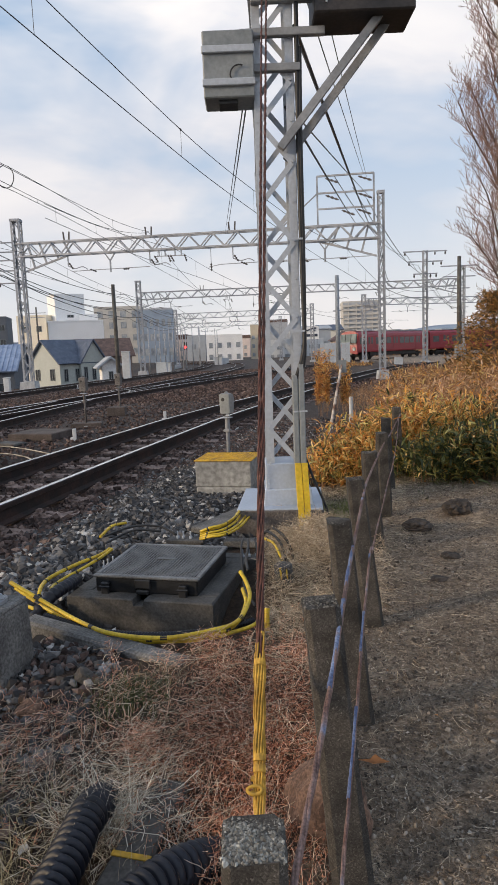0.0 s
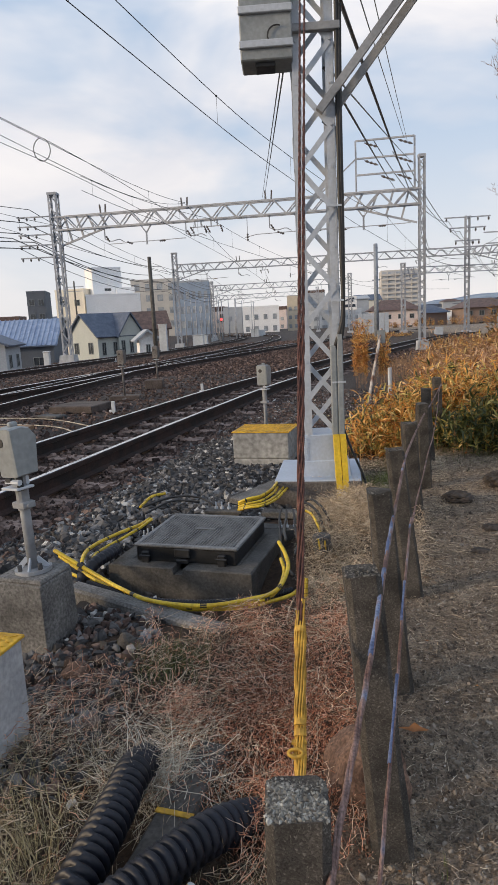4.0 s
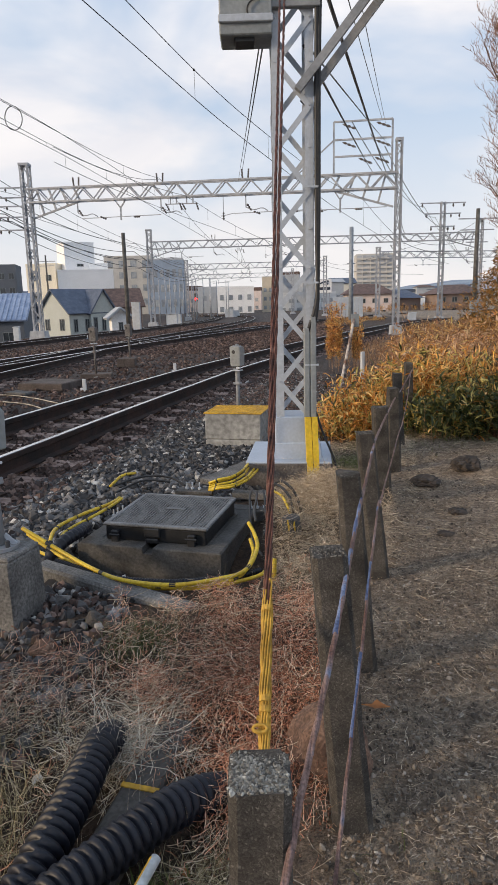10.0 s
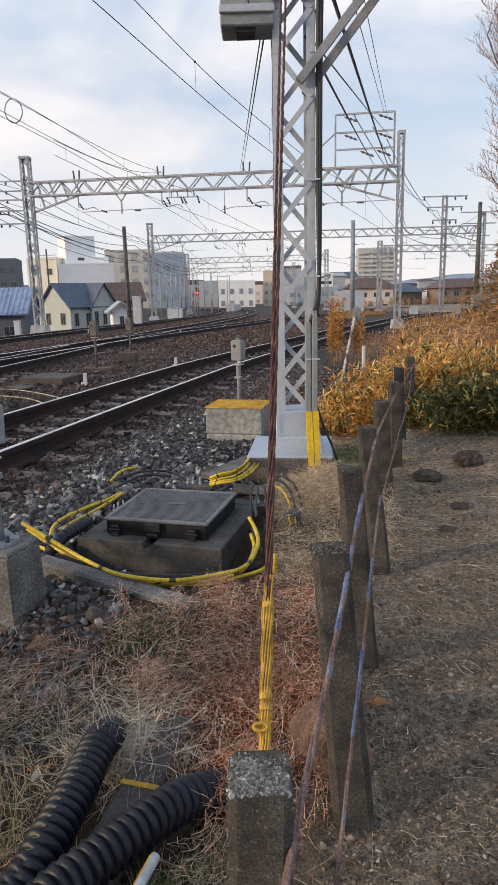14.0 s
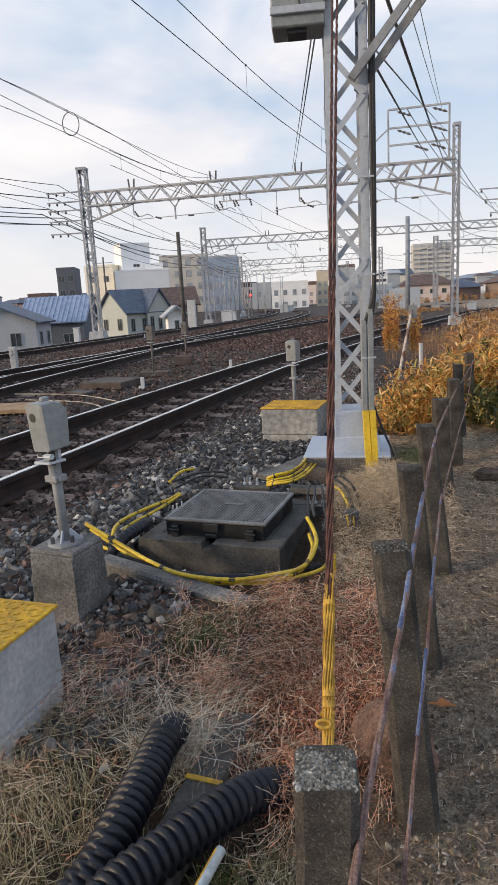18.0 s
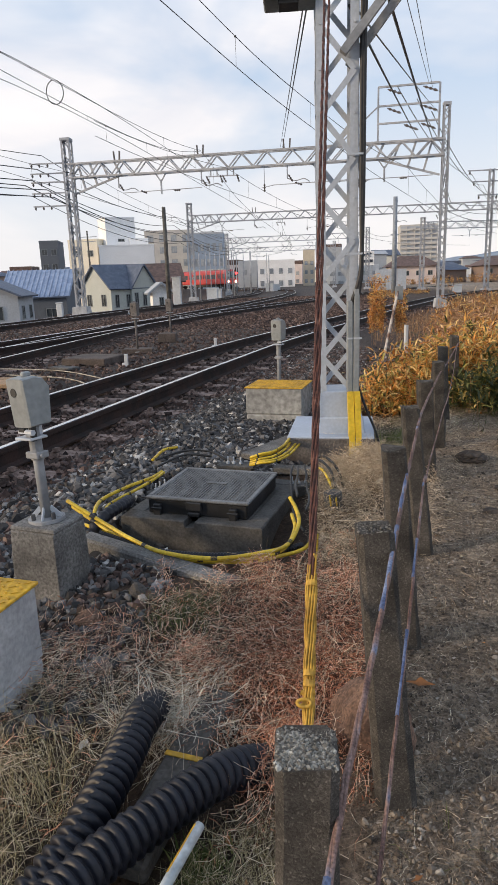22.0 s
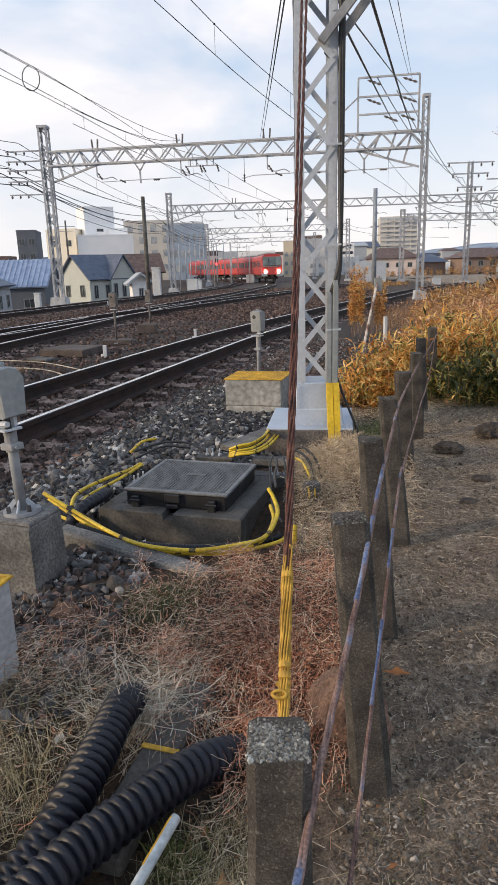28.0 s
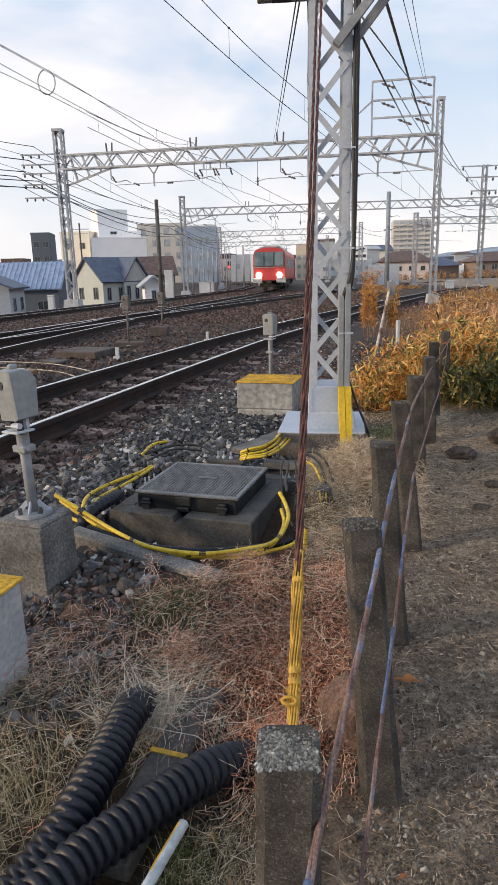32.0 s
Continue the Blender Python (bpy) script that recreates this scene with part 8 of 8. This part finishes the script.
def shrub(label, centre, reach, top, n, mats, size, seed, stems=120, name="bamboo_grass", cat="shrub", wild=0.9, sway=0.14, low=0.04):
    """A dense clump: many thin canes with long leaves about them; reach is its half width, half depth; its outline is uneven."""
    rng = np.random.default_rng(seed)
    t = thing(name, None, label, cat)
    cx, cy = centre
    sx = rng.uniform(-1, 1, (stems, 2))
    sx = sx[(sx ** 2).sum(1) < 1.0]
    m = len(sx)
    bx, by = cx + sx[:, 0] * reach[0], cy + sx[:, 1] * reach[1]
    bz = land(bx, by)[0] + 0.0
    h = top * (0.62 + 0.38 * np.sqrt(np.clip(1 - (sx ** 2).sum(1), 0, 1))) * rng.uniform(0.55, 1.15, m)
    lean = (rng.normal(0, 1, (m, 2)) + sx * 0.7) * sway
    tagged(new("cane_clump", blades("cane_clump", np.stack([bx, by, bz], 1), h * 1.05, np.full(m, 0.005), rng, M["leaf_brown"], 0.12, 0.15)), "thin brown canes", kind="stuff").parent = t
    k = rng.integers(0, m, n)
    u = rng.uniform(low, 1.0, n) ** 0.75
    P = np.stack([bx[k] + lean[k, 0] * h[k] * u + rng.normal(0, 0.35 * sway, n) * (0.5 + u), by[k] + lean[k, 1] * h[k] * u + rng.normal(0, 0.35 * sway, n), bz[k] + h[k] * u], 1)
    R = sprays(rng, n, wild)
    S = np.repeat((size * 0.78 * rng.uniform(0.5, 1.25, n))[:, None], 3, 1)
    pick = rng.random(n)
    lo = 0.0
    for name_, share, mm in mats:
        s = (pick >= lo) & (pick < lo + share)
        lo += share
        ob = new("foliage", spread_out("foliage", LEAF_V, LEAF_F, P[s], R[s], S[s], M[mm]))
        ob.parent = t
        tagged(ob, name_, kind="stuff")
    return t


def brush():
    O = (("orange-yellow dry leaves", 0.68, "leaf_orange"), ("olive-yellow leaves", 0.20, "leaf_olive"), ("dull green leaves", 0.12, "leaf_green"))
    G = (("dark green leaves", 0.78, "leaf_green"), ("olive-yellow leaves", 0.14, "leaf_olive"), ("orange leaves", 0.08, "leaf_orange"))
    D = (("dull brown leaves", 0.45, "leaf_brown"), ("dark green leaves", 0.30, "leaf_green"), ("orange leaves", 0.25, "leaf_orange"))
    B = (("brown dry leaves", 0.7, "leaf_brown"), ("orange leaves", 0.30, "leaf_orange"))
    T = (("tan dry leaves", 0.6, "stalk_tan"), ("brown dry leaves", 0.25, "leaf_brown"), ("orange leaves", 0.15, "leaf_orange"))
    U = (("brown dry leaves", 0.72, "leaf_brown"), ("tan dry leaves", 0.18, "stalk_tan"), ("orange leaves", 0.10, "leaf_orange"))
    rows = [
        ((0.80, 6.5), (0.24, 0.35), 0.40, 1300, O, 0.115, "low clump of orange bamboo grass behind the mast"),
        ((1.12, 6.6), (0.35, 0.42), 0.62, 3300, O, 0.125, "bright orange-yellow bamboo grass clump"),
        ((1.58, 6.8), (0.42, 0.5), 0.74, 3900, O, 0.130, "bright orange-yellow bamboo grass clump"),
        ((2.05, 6.95), (0.45, 0.5), 0.68, 3300, O, 0.130, "bamboo grass clump, green below and orange above"),
        ((2.6, 7.1), (0.5, 0.5), 0.66, 3000, D, 0.135, "orange bamboo grass clump beside the path"),
        ((1.62, 6.02), (0.34, 0.30), 0.34, 2600, G, 0.125, "low dark green bamboo grass clump"),
        ((2.15, 5.98), (0.42, 0.34), 0.50, 3900, G, 0.130, "dark green bamboo grass clump beside the path"),
        ((2.8, 6.1), (0.5, 0.40), 0.55, 4200, G, 0.133, "dark green bamboo grass clump beside the path"),
        ((3.4, 7.6), (0.7, 0.8), 0.70, 3000, D, 0.14, "tall mixed green and orange bamboo grass"),
        ((1.62, 8.1), (0.35, 0.6), 0.55, 800, T, 0.13, "thin tan brush behind the bamboo grass"),
        ((2.25, 8.2), (0.55, 0.6), 0.80, 800, T, 0.12, "tan and orange brush on the bank"),
        ((3.0, 8.6), (0.7, 0.7), 0.84, 900, U, 0.12, "brown and tan brush on the bank"),
        ((2.55, 10.0), (0.7, 0.9), 0.86, 900, U, 0.14, "reddish brown brush on the bank"),
        ((3.9, 10.0), (0.9, 1.1), 0.9, 1500, U, 0.148, "brown brush on the bank"),
        ((3.6, 12.6), (0.9, 1.2), 0.62, 1300, U, 0.156, "tangled brown brush on the bank"),
        ((5.0, 12.0), (0.9, 1.2), 0.95, 3600, B, 0.16, "tangled brown brush below the evergreen"),
        ((5.6, 14.6), (1.3, 1.4), 0.8, 3600, B, 0.172, "tangled brown brush below the bare tree"),
        ((4.6, 17.0), (1.2, 1.8), 0.6, 2600, B, 0.187, "far brown brush along the line"),
        ((7.5, 20.0), (1.8, 2.2), 0.7, 3200, B, 0.203, "far brown brush"),
        ((7.4, 26.0), (1.7, 2.6), 0.6, 2600, B, 0.218, "far brown brush by the portal"),
        ((12.5, 32.0), (3.0, 3.5), 0.7, 3000, B, 0.25, "far brown scrub"),
        ((18.0, 44.0), (4.5, 4.0), 0.7, 3000, B, 0.312, "far brown scrub by the branch line"),
        ((5.8, 47.0), (1.3, 4.0), 0.30, 1200, B, 0.25, "low brown growth between the tracks"),
        ((9.2, 60.0), (2.0, 5.0), 0.35, 1500, B, 0.3, "low brown growth between the tracks"),
        ((15.0, 106.0), (3.0, 2.0), 1.0, 1500, B, 0.4, "brown thicket before the houses"),
        ((22.0, 107.0), (3.5, 2.0), 1.2, 1600, B, 0.4, "brown thicket before the houses"),
        ((30.0, 107.5), (4.0, 2.0), 1.4, 1700, B, 0.4, "brown thicket before the houses"),
        ((38.5, 110.0), (4.5, 2.0), 1.5, 1700, B, 0.4, "brown thicket before the houses"),
    ]
    for i, (c, r, h, n, m, s, lab) in enumerate(rows):
        near = c[1] < 9
        shrub(lab, c, r, h * (0.92 if 6.7 < c[1] < 10.5 else 1.0), int(n * 1.2) if near else n, m, s, 40 + i, stems=max(60, n // 16), wild=1.0)
    rng = np.random.default_rng(99)

    def stalks(n, xr, yr, left, top, mat, label, lean=0.16):
        x, y = rng.uniform(*xr, n), rng.uniform(*yr, n)
        k = (x > left(y) + rng.exponential(0.12, n)) & (rng.random(n) < 0.5 + 0.5 * lump(x, y, 0.6))
        x, y = x[k], y[k]
        h = top(x, y) * rng.uniform(0.55, 1.0, len(x)) * (0.85 + 0.25 * lump(x, y, 0.8, 2))
        tagged(new("dry_stalks", blades("dry_stalks", roots(x, y), h, rng.uniform(0.0025, 0.0055, len(x)), rng, M[mat], lean, 0.25)), label, "dry grass", kind="stuff")
    stalks(6000, (0.7, 4.4), (6.9, 9.4), lambda y: 0.80 + 0.30 * (y - 6.9), lambda x, y: np.clip(0.55 + 0.35 * (x - 0.8), 0.4, 1.02), "stalk_tan", "upright tan stalks of dry grass in the brush")
    stalks(7000, (1.4, 6.0), (9.0, 15.0), lambda y: 1.62 + 0.26 * (y - 9), lambda x, y: np.clip(0.45 + 0.3 * (x - 1.6), 0.3, 1.0), "leaf_brown", "thin brown stalks along the bank", 0.4)
    stalks(2600, (0.7, 2.4), (6.5, 9.0), lambda y: 0.65 + 0.22 * (y - 6.5), lambda x, y: 0.45 + 0 * x, "leaf_brown", "short brown stalks at the edge of the ballast", 0.3)
    stalks(9000, (1.5, 6.0), (14.0, 22.0), lambda y: np.interp(y, [14, 16, 18, 22], [1.35, 1.75, 2.4, 3.8]), lambda x, y: 0.55 + 0 * x, "leaf_brown", "brown stalks crowding beside the near track", 0.75)
    stalks(14000, (1.5, 18.0), (15.0, 48.0), lambda y: np.interp(y, [15, 18, 22, 27, 36, 48], [1.8, 2.5, 3.9, 5.4, 8.6, 13.2]), lambda x, y: 0.42 + 0 * x, "leaf_brown", "short brown stalks along the far track", 0.35)
    # dry leaves at the tips of the stalks
    shrub("bright orange shrub standing alone by the track", (1.52, 13.4), (0.11, 0.12), 1.42, 2500, (("orange leaves", 0.72, "leaf_orange"), ("brown leaves", 0.28, "leaf_brown")), 0.105, 77, 22, "orange_shrub", "shrub", sway=0.05, low=0.22)
    shrub("bright orange shrub standing alone by the track", (1.95, 13.5), (0.09, 0.10), 1.0, 1100, (("orange leaves", 0.7, "leaf_orange"), ("brown leaves", 0.3, "leaf_brown")), 0.105, 78, 16, "orange_shrub", "shrub", sway=0.05, low=0.20)
    for i, (c, h) in enumerate((((1.95, 8.8), 1.26), ((1.78, 8.9), 1.05), ((2.3, 9.2), 1.08), ((2.75, 9.0), 1.02), ((1.5, 7.5), 0.86), ((3.0, 9.6), 1.05), ((2.1, 7.9), 1.12), ((2.5, 8.3), 1.2), ((3.1, 8.2), 1.25), ((2.75, 7.5), 1.08))):
        shrub("tall feathery plume of yellowing grass", c, (0.08, 0.08), h * 0.9, 380, T, 0.12, 90 + i, 16, "plume_grass", "grass", sway=0.06)


brush()


def bare_tree(base, height, seed, label, lean=(0, 0), levels=5, spread=0.55):
    """A tapered trunk, limbs and a fine crown of bare twigs."""
    rng = random.Random(seed)
    t = thing("bare_tree", None, label, "tree")
    trunk, twigs = bmesh.new(), bmesh.new()

    def grow(p, d, length, r, level):
        n = 5 if level < 2 else 3
        pts, rs = [p], [r]
        for i in range(n):
            d = (d + Vector((rng.uniform(-1, 1), rng.uniform(-1, 1), rng.uniform(-0.5, 0.9))) * 0.13).normalized()
            p = p + d * (length / n)
            pts.append(p)
            rs.append(r * (1 - 0.75 * (i + 1) / n) if level else r * (1 - 0.6 * (i + 1) / n))
        tube(trunk if level < 2 else twigs, pts, rs, 8 if level < 1 else (5 if level < 3 else 3), level < 1)
        if level >= levels:
            return
        m = {0: 36, 1: 13, 2: 8, 3: 4}.get(level, 4)
        for i in range(m):
            u = 0.14 + 0.86 * (i + rng.random()) / m
            k = min(int(u * n), n - 1)
            q = pts[k].lerp(pts[k + 1], u * n - k)
            a = rng.uniform(0, 2 * math.pi)
            o = d.orthogonal().normalized()
            o = Matrix.Rotation(a, 3, d) @ o
            nd = (d * (1 - spread) + o * spread + Vector((0, 0, 0.34))).normalized()
            grow(q, nd, length * (rng.uniform(0.16, 0.25) if level == 0 else rng.uniform(0.34, 0.52)) * (1.1 - 0.35 * u), max(0.005, r * (1 - 0.7 * u) * 0.45), level + 1)
    grow(Vector(base), Vector((lean[0], lean[1], 1)).normalized(), height, height * 0.010, 0)
    part("trunk", trunk, M["bark"], t, "grey-brown trunk and limbs")
    tagged(part("twig_crown", twigs, M["twig"], t, "fine reddish bare twigs"), kind="stuff")


bare_tree((6.35, 15.2, -0.1), 10.2, 21, "tall bare tree with fine reddish twigs", (-0.03, 0), 4, 0.5)
bare_tree((7.5, 17.0, -0.1), 9.5, 22, "bare tree with fine reddish twigs", (-0.02, 0), 4, 0.5)


def conifer(base, h, r, n, seed, label):
    """A rough bronze evergreen: tiers of drooping sprays round a trunk."""
    rng = np.random.default_rng(seed)
    t = thing("evergreen", None, label, "tree")
    bm = bmesh.new()
    tube(bm, [base, (base[0], base[1], base[2] + h * 0.95)], [0.07, 0.015], 7)
    part("trunk", bm, M["bark"], t)
    u = rng.random(n) ** 0.85
    a = rng.uniform(0, 2 * np.pi, n)
    rad = r * np.sqrt(1.0 - 0.9 * (2 * np.clip(u, 0.25, 1) - 0.7).clip(0, 1) ** 2) * np.sqrt(rng.random(n)) * (1 + 0.25 * np.sin(a * 5 + u * 20))
    P = np.stack([base[0] + np.cos(a) * rad, base[1] + np.sin(a) * rad, base[2] + 0.05 + h * u], 1)
    ob = new("foliage", spread_out("foliage", LEAF_V, LEAF_F, P, turns(rng, n, 1.2), np.repeat(rng.uniform(0.06, 0.15, n)[:, None], 3, 1), M["needles"]))
    ob.parent = t
    tagged(ob, "bronze-green sprays", kind="stuff")


conifer((4.8, 13.0, -0.25), 2.35, 0.85, 6500, 61, "bronze-tinged young evergreen by the bank")
conifer((6.0, 13.6, -0.25), 2.9, 0.9, 6500, 62, "bronze-tinged young evergreen by the bank")


# ---- trains ----
M["train_red"] = surf("red_train_paint", (0.43, 0.040, 0.034), (0.52, 0.052, 0.044), 1.2, 0.38, 0.05, fine=10, stain=0.2, spread=0.25)
# darker copy of the red, shade on the leaving train's side painted in
M["train_shaded"] = surf("shaded_red_train_paint", (0.24, 0.016, 0.026), (0.30, 0.022, 0.034), 1.2, 0.4, 0.05, fine=10, stain=0.2, spread=0.25)
M["train_roof"] = surf("grey_train_roof", (0.20, 0.20, 0.21), (0.30, 0.30, 0.31), 2, 0.7, 0.1, fine=10)
M["train_under"] = surf("dark_underframe", (0.018, 0.017, 0.017), (0.05, 0.045, 0.042), 3, 0.8, 0.1, fine=14)
M["train_grey"] = surf("pale_skirt", (0.35, 0.35, 0.35), (0.45, 0.45, 0.45), 3, 0.6, 0.1, fine=14)
M["headlight"] = glow("headlight", (1.0, 0.86, 0.62), 26.0)
# reflected sky is painted into the glass as a grey-green tone
M["windscreen"] = surf("sky_painted_windscreen", (0.11, 0.14, 0.14), (0.20, 0.24, 0.235), 1.2, 0.12, 0.0, stain=0.15)
M["dim_lens"] = surf("unlit_lens", (0.3, 0.3, 0.3), (0.5, 0.5, 0.5), 3, 0.2, 0.0)


def car(name, cab, lit, label, k=1.0, paint="train_red"):
    """One coach 18.3 m long (times k), forward along +y, its rails at z = 0."""
    t = thing(name, None, label, "train car", "train cars")
    L = 18.3 * k
    prof = [(-1.30, 0.98), (-1.37, 1.15), (-1.37, 3.05), (-1.30, 3.35), (-1.05, 3.56), (-0.55, 3.66), (0, 3.69), (0.55, 3.66), (1.05, 3.56), (1.30, 3.35), (1.37, 3.05), (1.37, 1.15), (1.30, 0.98)]
    bm = bmesh.new()
    rows = []
    for y, f in ((-L / 2, 1.0), (L / 2 - 0.35, 1.0), (L / 2, 0.975 if cab else 1.0)):
        rows.append([bm.verts.new((x * f, y - (0.30 * max(0, z - 2.1) / 1.6 if cab and y > L / 2 - 0.1 else 0), z)) for x, z in prof])
    for a, b in zip(rows, rows[1:]):
        for i in range(len(prof)):
            bm.faces.new((a[i], a[(i + 1) % len(prof)], b[(i + 1) % len(prof)], b[i]))
    bm.faces.new(rows[0])
    bm.faces.new(rows[-1][::-1])
    body = part("body", bm, M[paint], t, "red painted body")
    bm = bmesh.new()
    box(bm, (0, 0, 3.70), (1.5, L - 0.8, 0.10), bevel=0.03)
    part("roof", bm, M["train_roof"], t, "grey roof")
    for y in (-5.5, -1.8, 1.8, 5.5):
        bm = bmesh.new()
        box(bm, (0, y * k, 3.80), (1.4, 1.7, 0.20), bevel=0.05)
        part("roof_unit", bm, M["train_grey"], t, "pale air-conditioning unit")
    for s in (-1, 1):
        for y in (-8.0, -4.3, -3.0, -1.7, 1.7, 3.0, 4.3, 8.0):
            bm = bmesh.new()
            box(bm, (s * 1.372, y * k, 2.42), (0.02, 1.15 * k, 0.85), bevel=0.004)
            part("window", bm, M["glass"], t, "dark side window")
        for y in (-6.1 * k, 0.0, 6.1 * k):
            bm = bmesh.new()
            box(bm, (s * 1.374, y, 2.05), (0.02, 1.3, 2.0), bevel=0.004)
            d = part("door", bm, M[paint], t, "red sliding door")
            for o in (-0.32, 0.32):
                bm = bmesh.new()
                box(bm, (s * 1.386, y + o, 2.45), (0.012, 0.42, 0.85))
                part("door_window", bm, M["glass"], d)
    bm = bmesh.new()
    box(bm, (0, 0, 0.72), (2.2, L - 6.5, 0.5), bevel=0.03)
    part("underframe", bm, M["train_under"], t, "dark underframe equipment")
    for y in (-6.2 * k, 6.2 * k):
        b = new("bogie")
        b.parent = t
        bm = bmesh.new()
        box(bm, (0, y, 0.55), (1.9, 2.9, 0.3), bevel=0.03)
        part("bogie_frame", bm, M["train_under"], b)
        for yy in (y - 1.05, y + 1.05):
            for s in (-0.56, 0.56):
                bm = bmesh.new()
                tube(bm, [(s - 0.06, yy, 0.43), (s + 0.06, yy, 0.43)], 0.43, 16)
                part("wheel", bm, M["train_under"], b)
    if cab:
        y = L / 2
        f = part("front_mask", box(bmesh.new(), (0, y - 0.06, 2.72), (2.45, 0.16, 1.18), Matrix.Rotation(radians(10), 3, "X"), 0.03), M["windscreen"], t, "wide windscreen with the sky's reflection in its colour")
        for x in (-0.42, 0.42):
            bm = bmesh.new()
            box(bm, (x, y + 0.03, 2.72), (0.07, 0.05, 1.15), Matrix.Rotation(radians(10), 3, "X"))
            part("pillar", bm, M["train_under"], f)
        bm = bmesh.new()
        box(bm, (0, y + 0.02, 2.06), (2.5, 0.06, 0.06))
        part("trim_strip", bm, M["train_grey"], t)
        for x in (-0.88, 0.88):
            bm = bmesh.new()
            # lamp disc drawn oversize, the headlight's bloom put into its shape
            tube(bm, [(x, y - 0.02, 1.42), (x, y + 0.06, 1.42)], 0.23, 14)
            part("headlight", bm, M["headlight"] if lit else M["dim_lens"], t, "glowing headlight" if lit else "unlit lamp")
            bm = bmesh.new()
            box(bm, (x * 1.15, y - 0.04, 0.98), (0.8, 0.14, 0.42), bevel=0.03)
            part("skirt", bm, M["train_grey" if lit else paint], t, "pale skirt panel" if lit else "red skirt panel")
        bm = bmesh.new()
        box(bm, (0, y + 0.15, 0.85), (0.35, 0.5, 0.3), bevel=0.04)
        part("coupler", bm, M["train_under"], t)
    return t


def pantograph(t):
    bm = bmesh.new()
    for x in (-0.5, 0.5):
        bar(bm, (x, -0.7, 3.85), (x * 0.8, 0.2, 4.35), 0.05)
        bar(bm, (x * 0.8, 0.2, 4.35), (x * 0.9, -0.4, 4.72), 0.04)
    bar(bm, (-0.9, -0.4, 4.74), (0.9, -0.4, 4.74), 0.06)
    part("pantograph", bm, M["train_under"], t, "folding pantograph")


def ride(key, flip):
    """Arc length along a line, and the place at a given length."""
    P = LINES[key][::-1] if flip else LINES[key]
    s = np.concatenate([[0], np.cumsum(np.linalg.norm(np.diff(P, axis=0), axis=1))])

    def place(v):
        x, y = np.interp(v, s, P[:, 0]), np.interp(v, s, P[:, 1])
        return Vector((x, y, float(fall(y))))

    def length_at(x, y):
        return s[np.argmin((P[:, 0] - x) ** 2 + (P[:, 1] - y) ** 2)]
    return place, length_at


TRAINS = []


def train(key, flip, marks, n, lit_first, label, cab_last, k=1.0, paint="train_red"):
    """A train of n cars; marks give the leading end's length at times."""
    place, at = ride(key, flip)
    ts, ss = [m[0] for m in marks], [m[1](at) if callable(m[1]) else m[1] for m in marks]
    cars = []
    for i in range(n):
        cab = (i == 0) or (i == n - 1 and cab_last)
        c = car("train_car", cab, lit_first and i == 0, label if cab else "red intermediate coach of the same train", k, paint)
        if i in (1, 3):
            pantograph(c)
        TRAINS.append((c, place, ts, ss, (i * 18.9 + 9.2) * k, -1 if (i == n - 1 and cab_last and i) else 1))
        cars.append(c)
    return cars


def lin(ts, ss, t):
    if t <= ts[0]:
        return ss[0] - (ts[0] - t) * (ss[1] - ss[0]) / (ts[1] - ts[0])
    if t >= ts[-1]:
        return ss[-1] + (t - ts[-1]) * (ss[-1] - ss[-2]) / (ts[-1] - ts[-2])
    return float(np.interp(t, ts, ss))


# the red train that comes round the curve, and the one that leaves to the other side
train("B", True, [(12.0, lambda at: at(-18.4, 137) - 62.0), (20.0, lambda at: at(-18.4, 137)), (22.0, lambda at: at(-13.0, 129.5)), (24.0, lambda at: at(-7.5, 118)), (28.0, lambda at: at(-1.3, 90)), (30.0, lambda at: at(-1.35, 72.5)), (32.0, lambda at: at(-2.0, 57.0))], 3, True, "red train car with a wide windscreen and lit headlights", False, 0.86)
# this train wears the red with shade in its colour
train("E", False, [(0.0, lambda at: at(12.9, 83) + 75.6), (1.0, lambda at: at(19.1, 91) + 75.6), (2.0, lambda at: at(25.8, 97) + 75.6), (32.0, lambda at: at(25.8, 97) + 75.6 + 240)], 4, False, "red train car darkened as in shade, wide windscreen, lamps unlit", True, 1.0, "train_shaded")


def motions():
    """Every car follows its line through the whole clip."""
    for c, place, ts, ss, back, face in TRAINS:
        rows = []
        for k in range(33):
            v = lin(ts, ss, float(k)) - back
            a, b = place(v - 6.2), place(v + 6.2)
            d = (b - a) * face
            rows.append((float(k), pose(*((a + b) / 2), 0, 0, math.degrees(math.atan2(d.y, d.x)) - 90)))
        walk(c, rows)


motions()
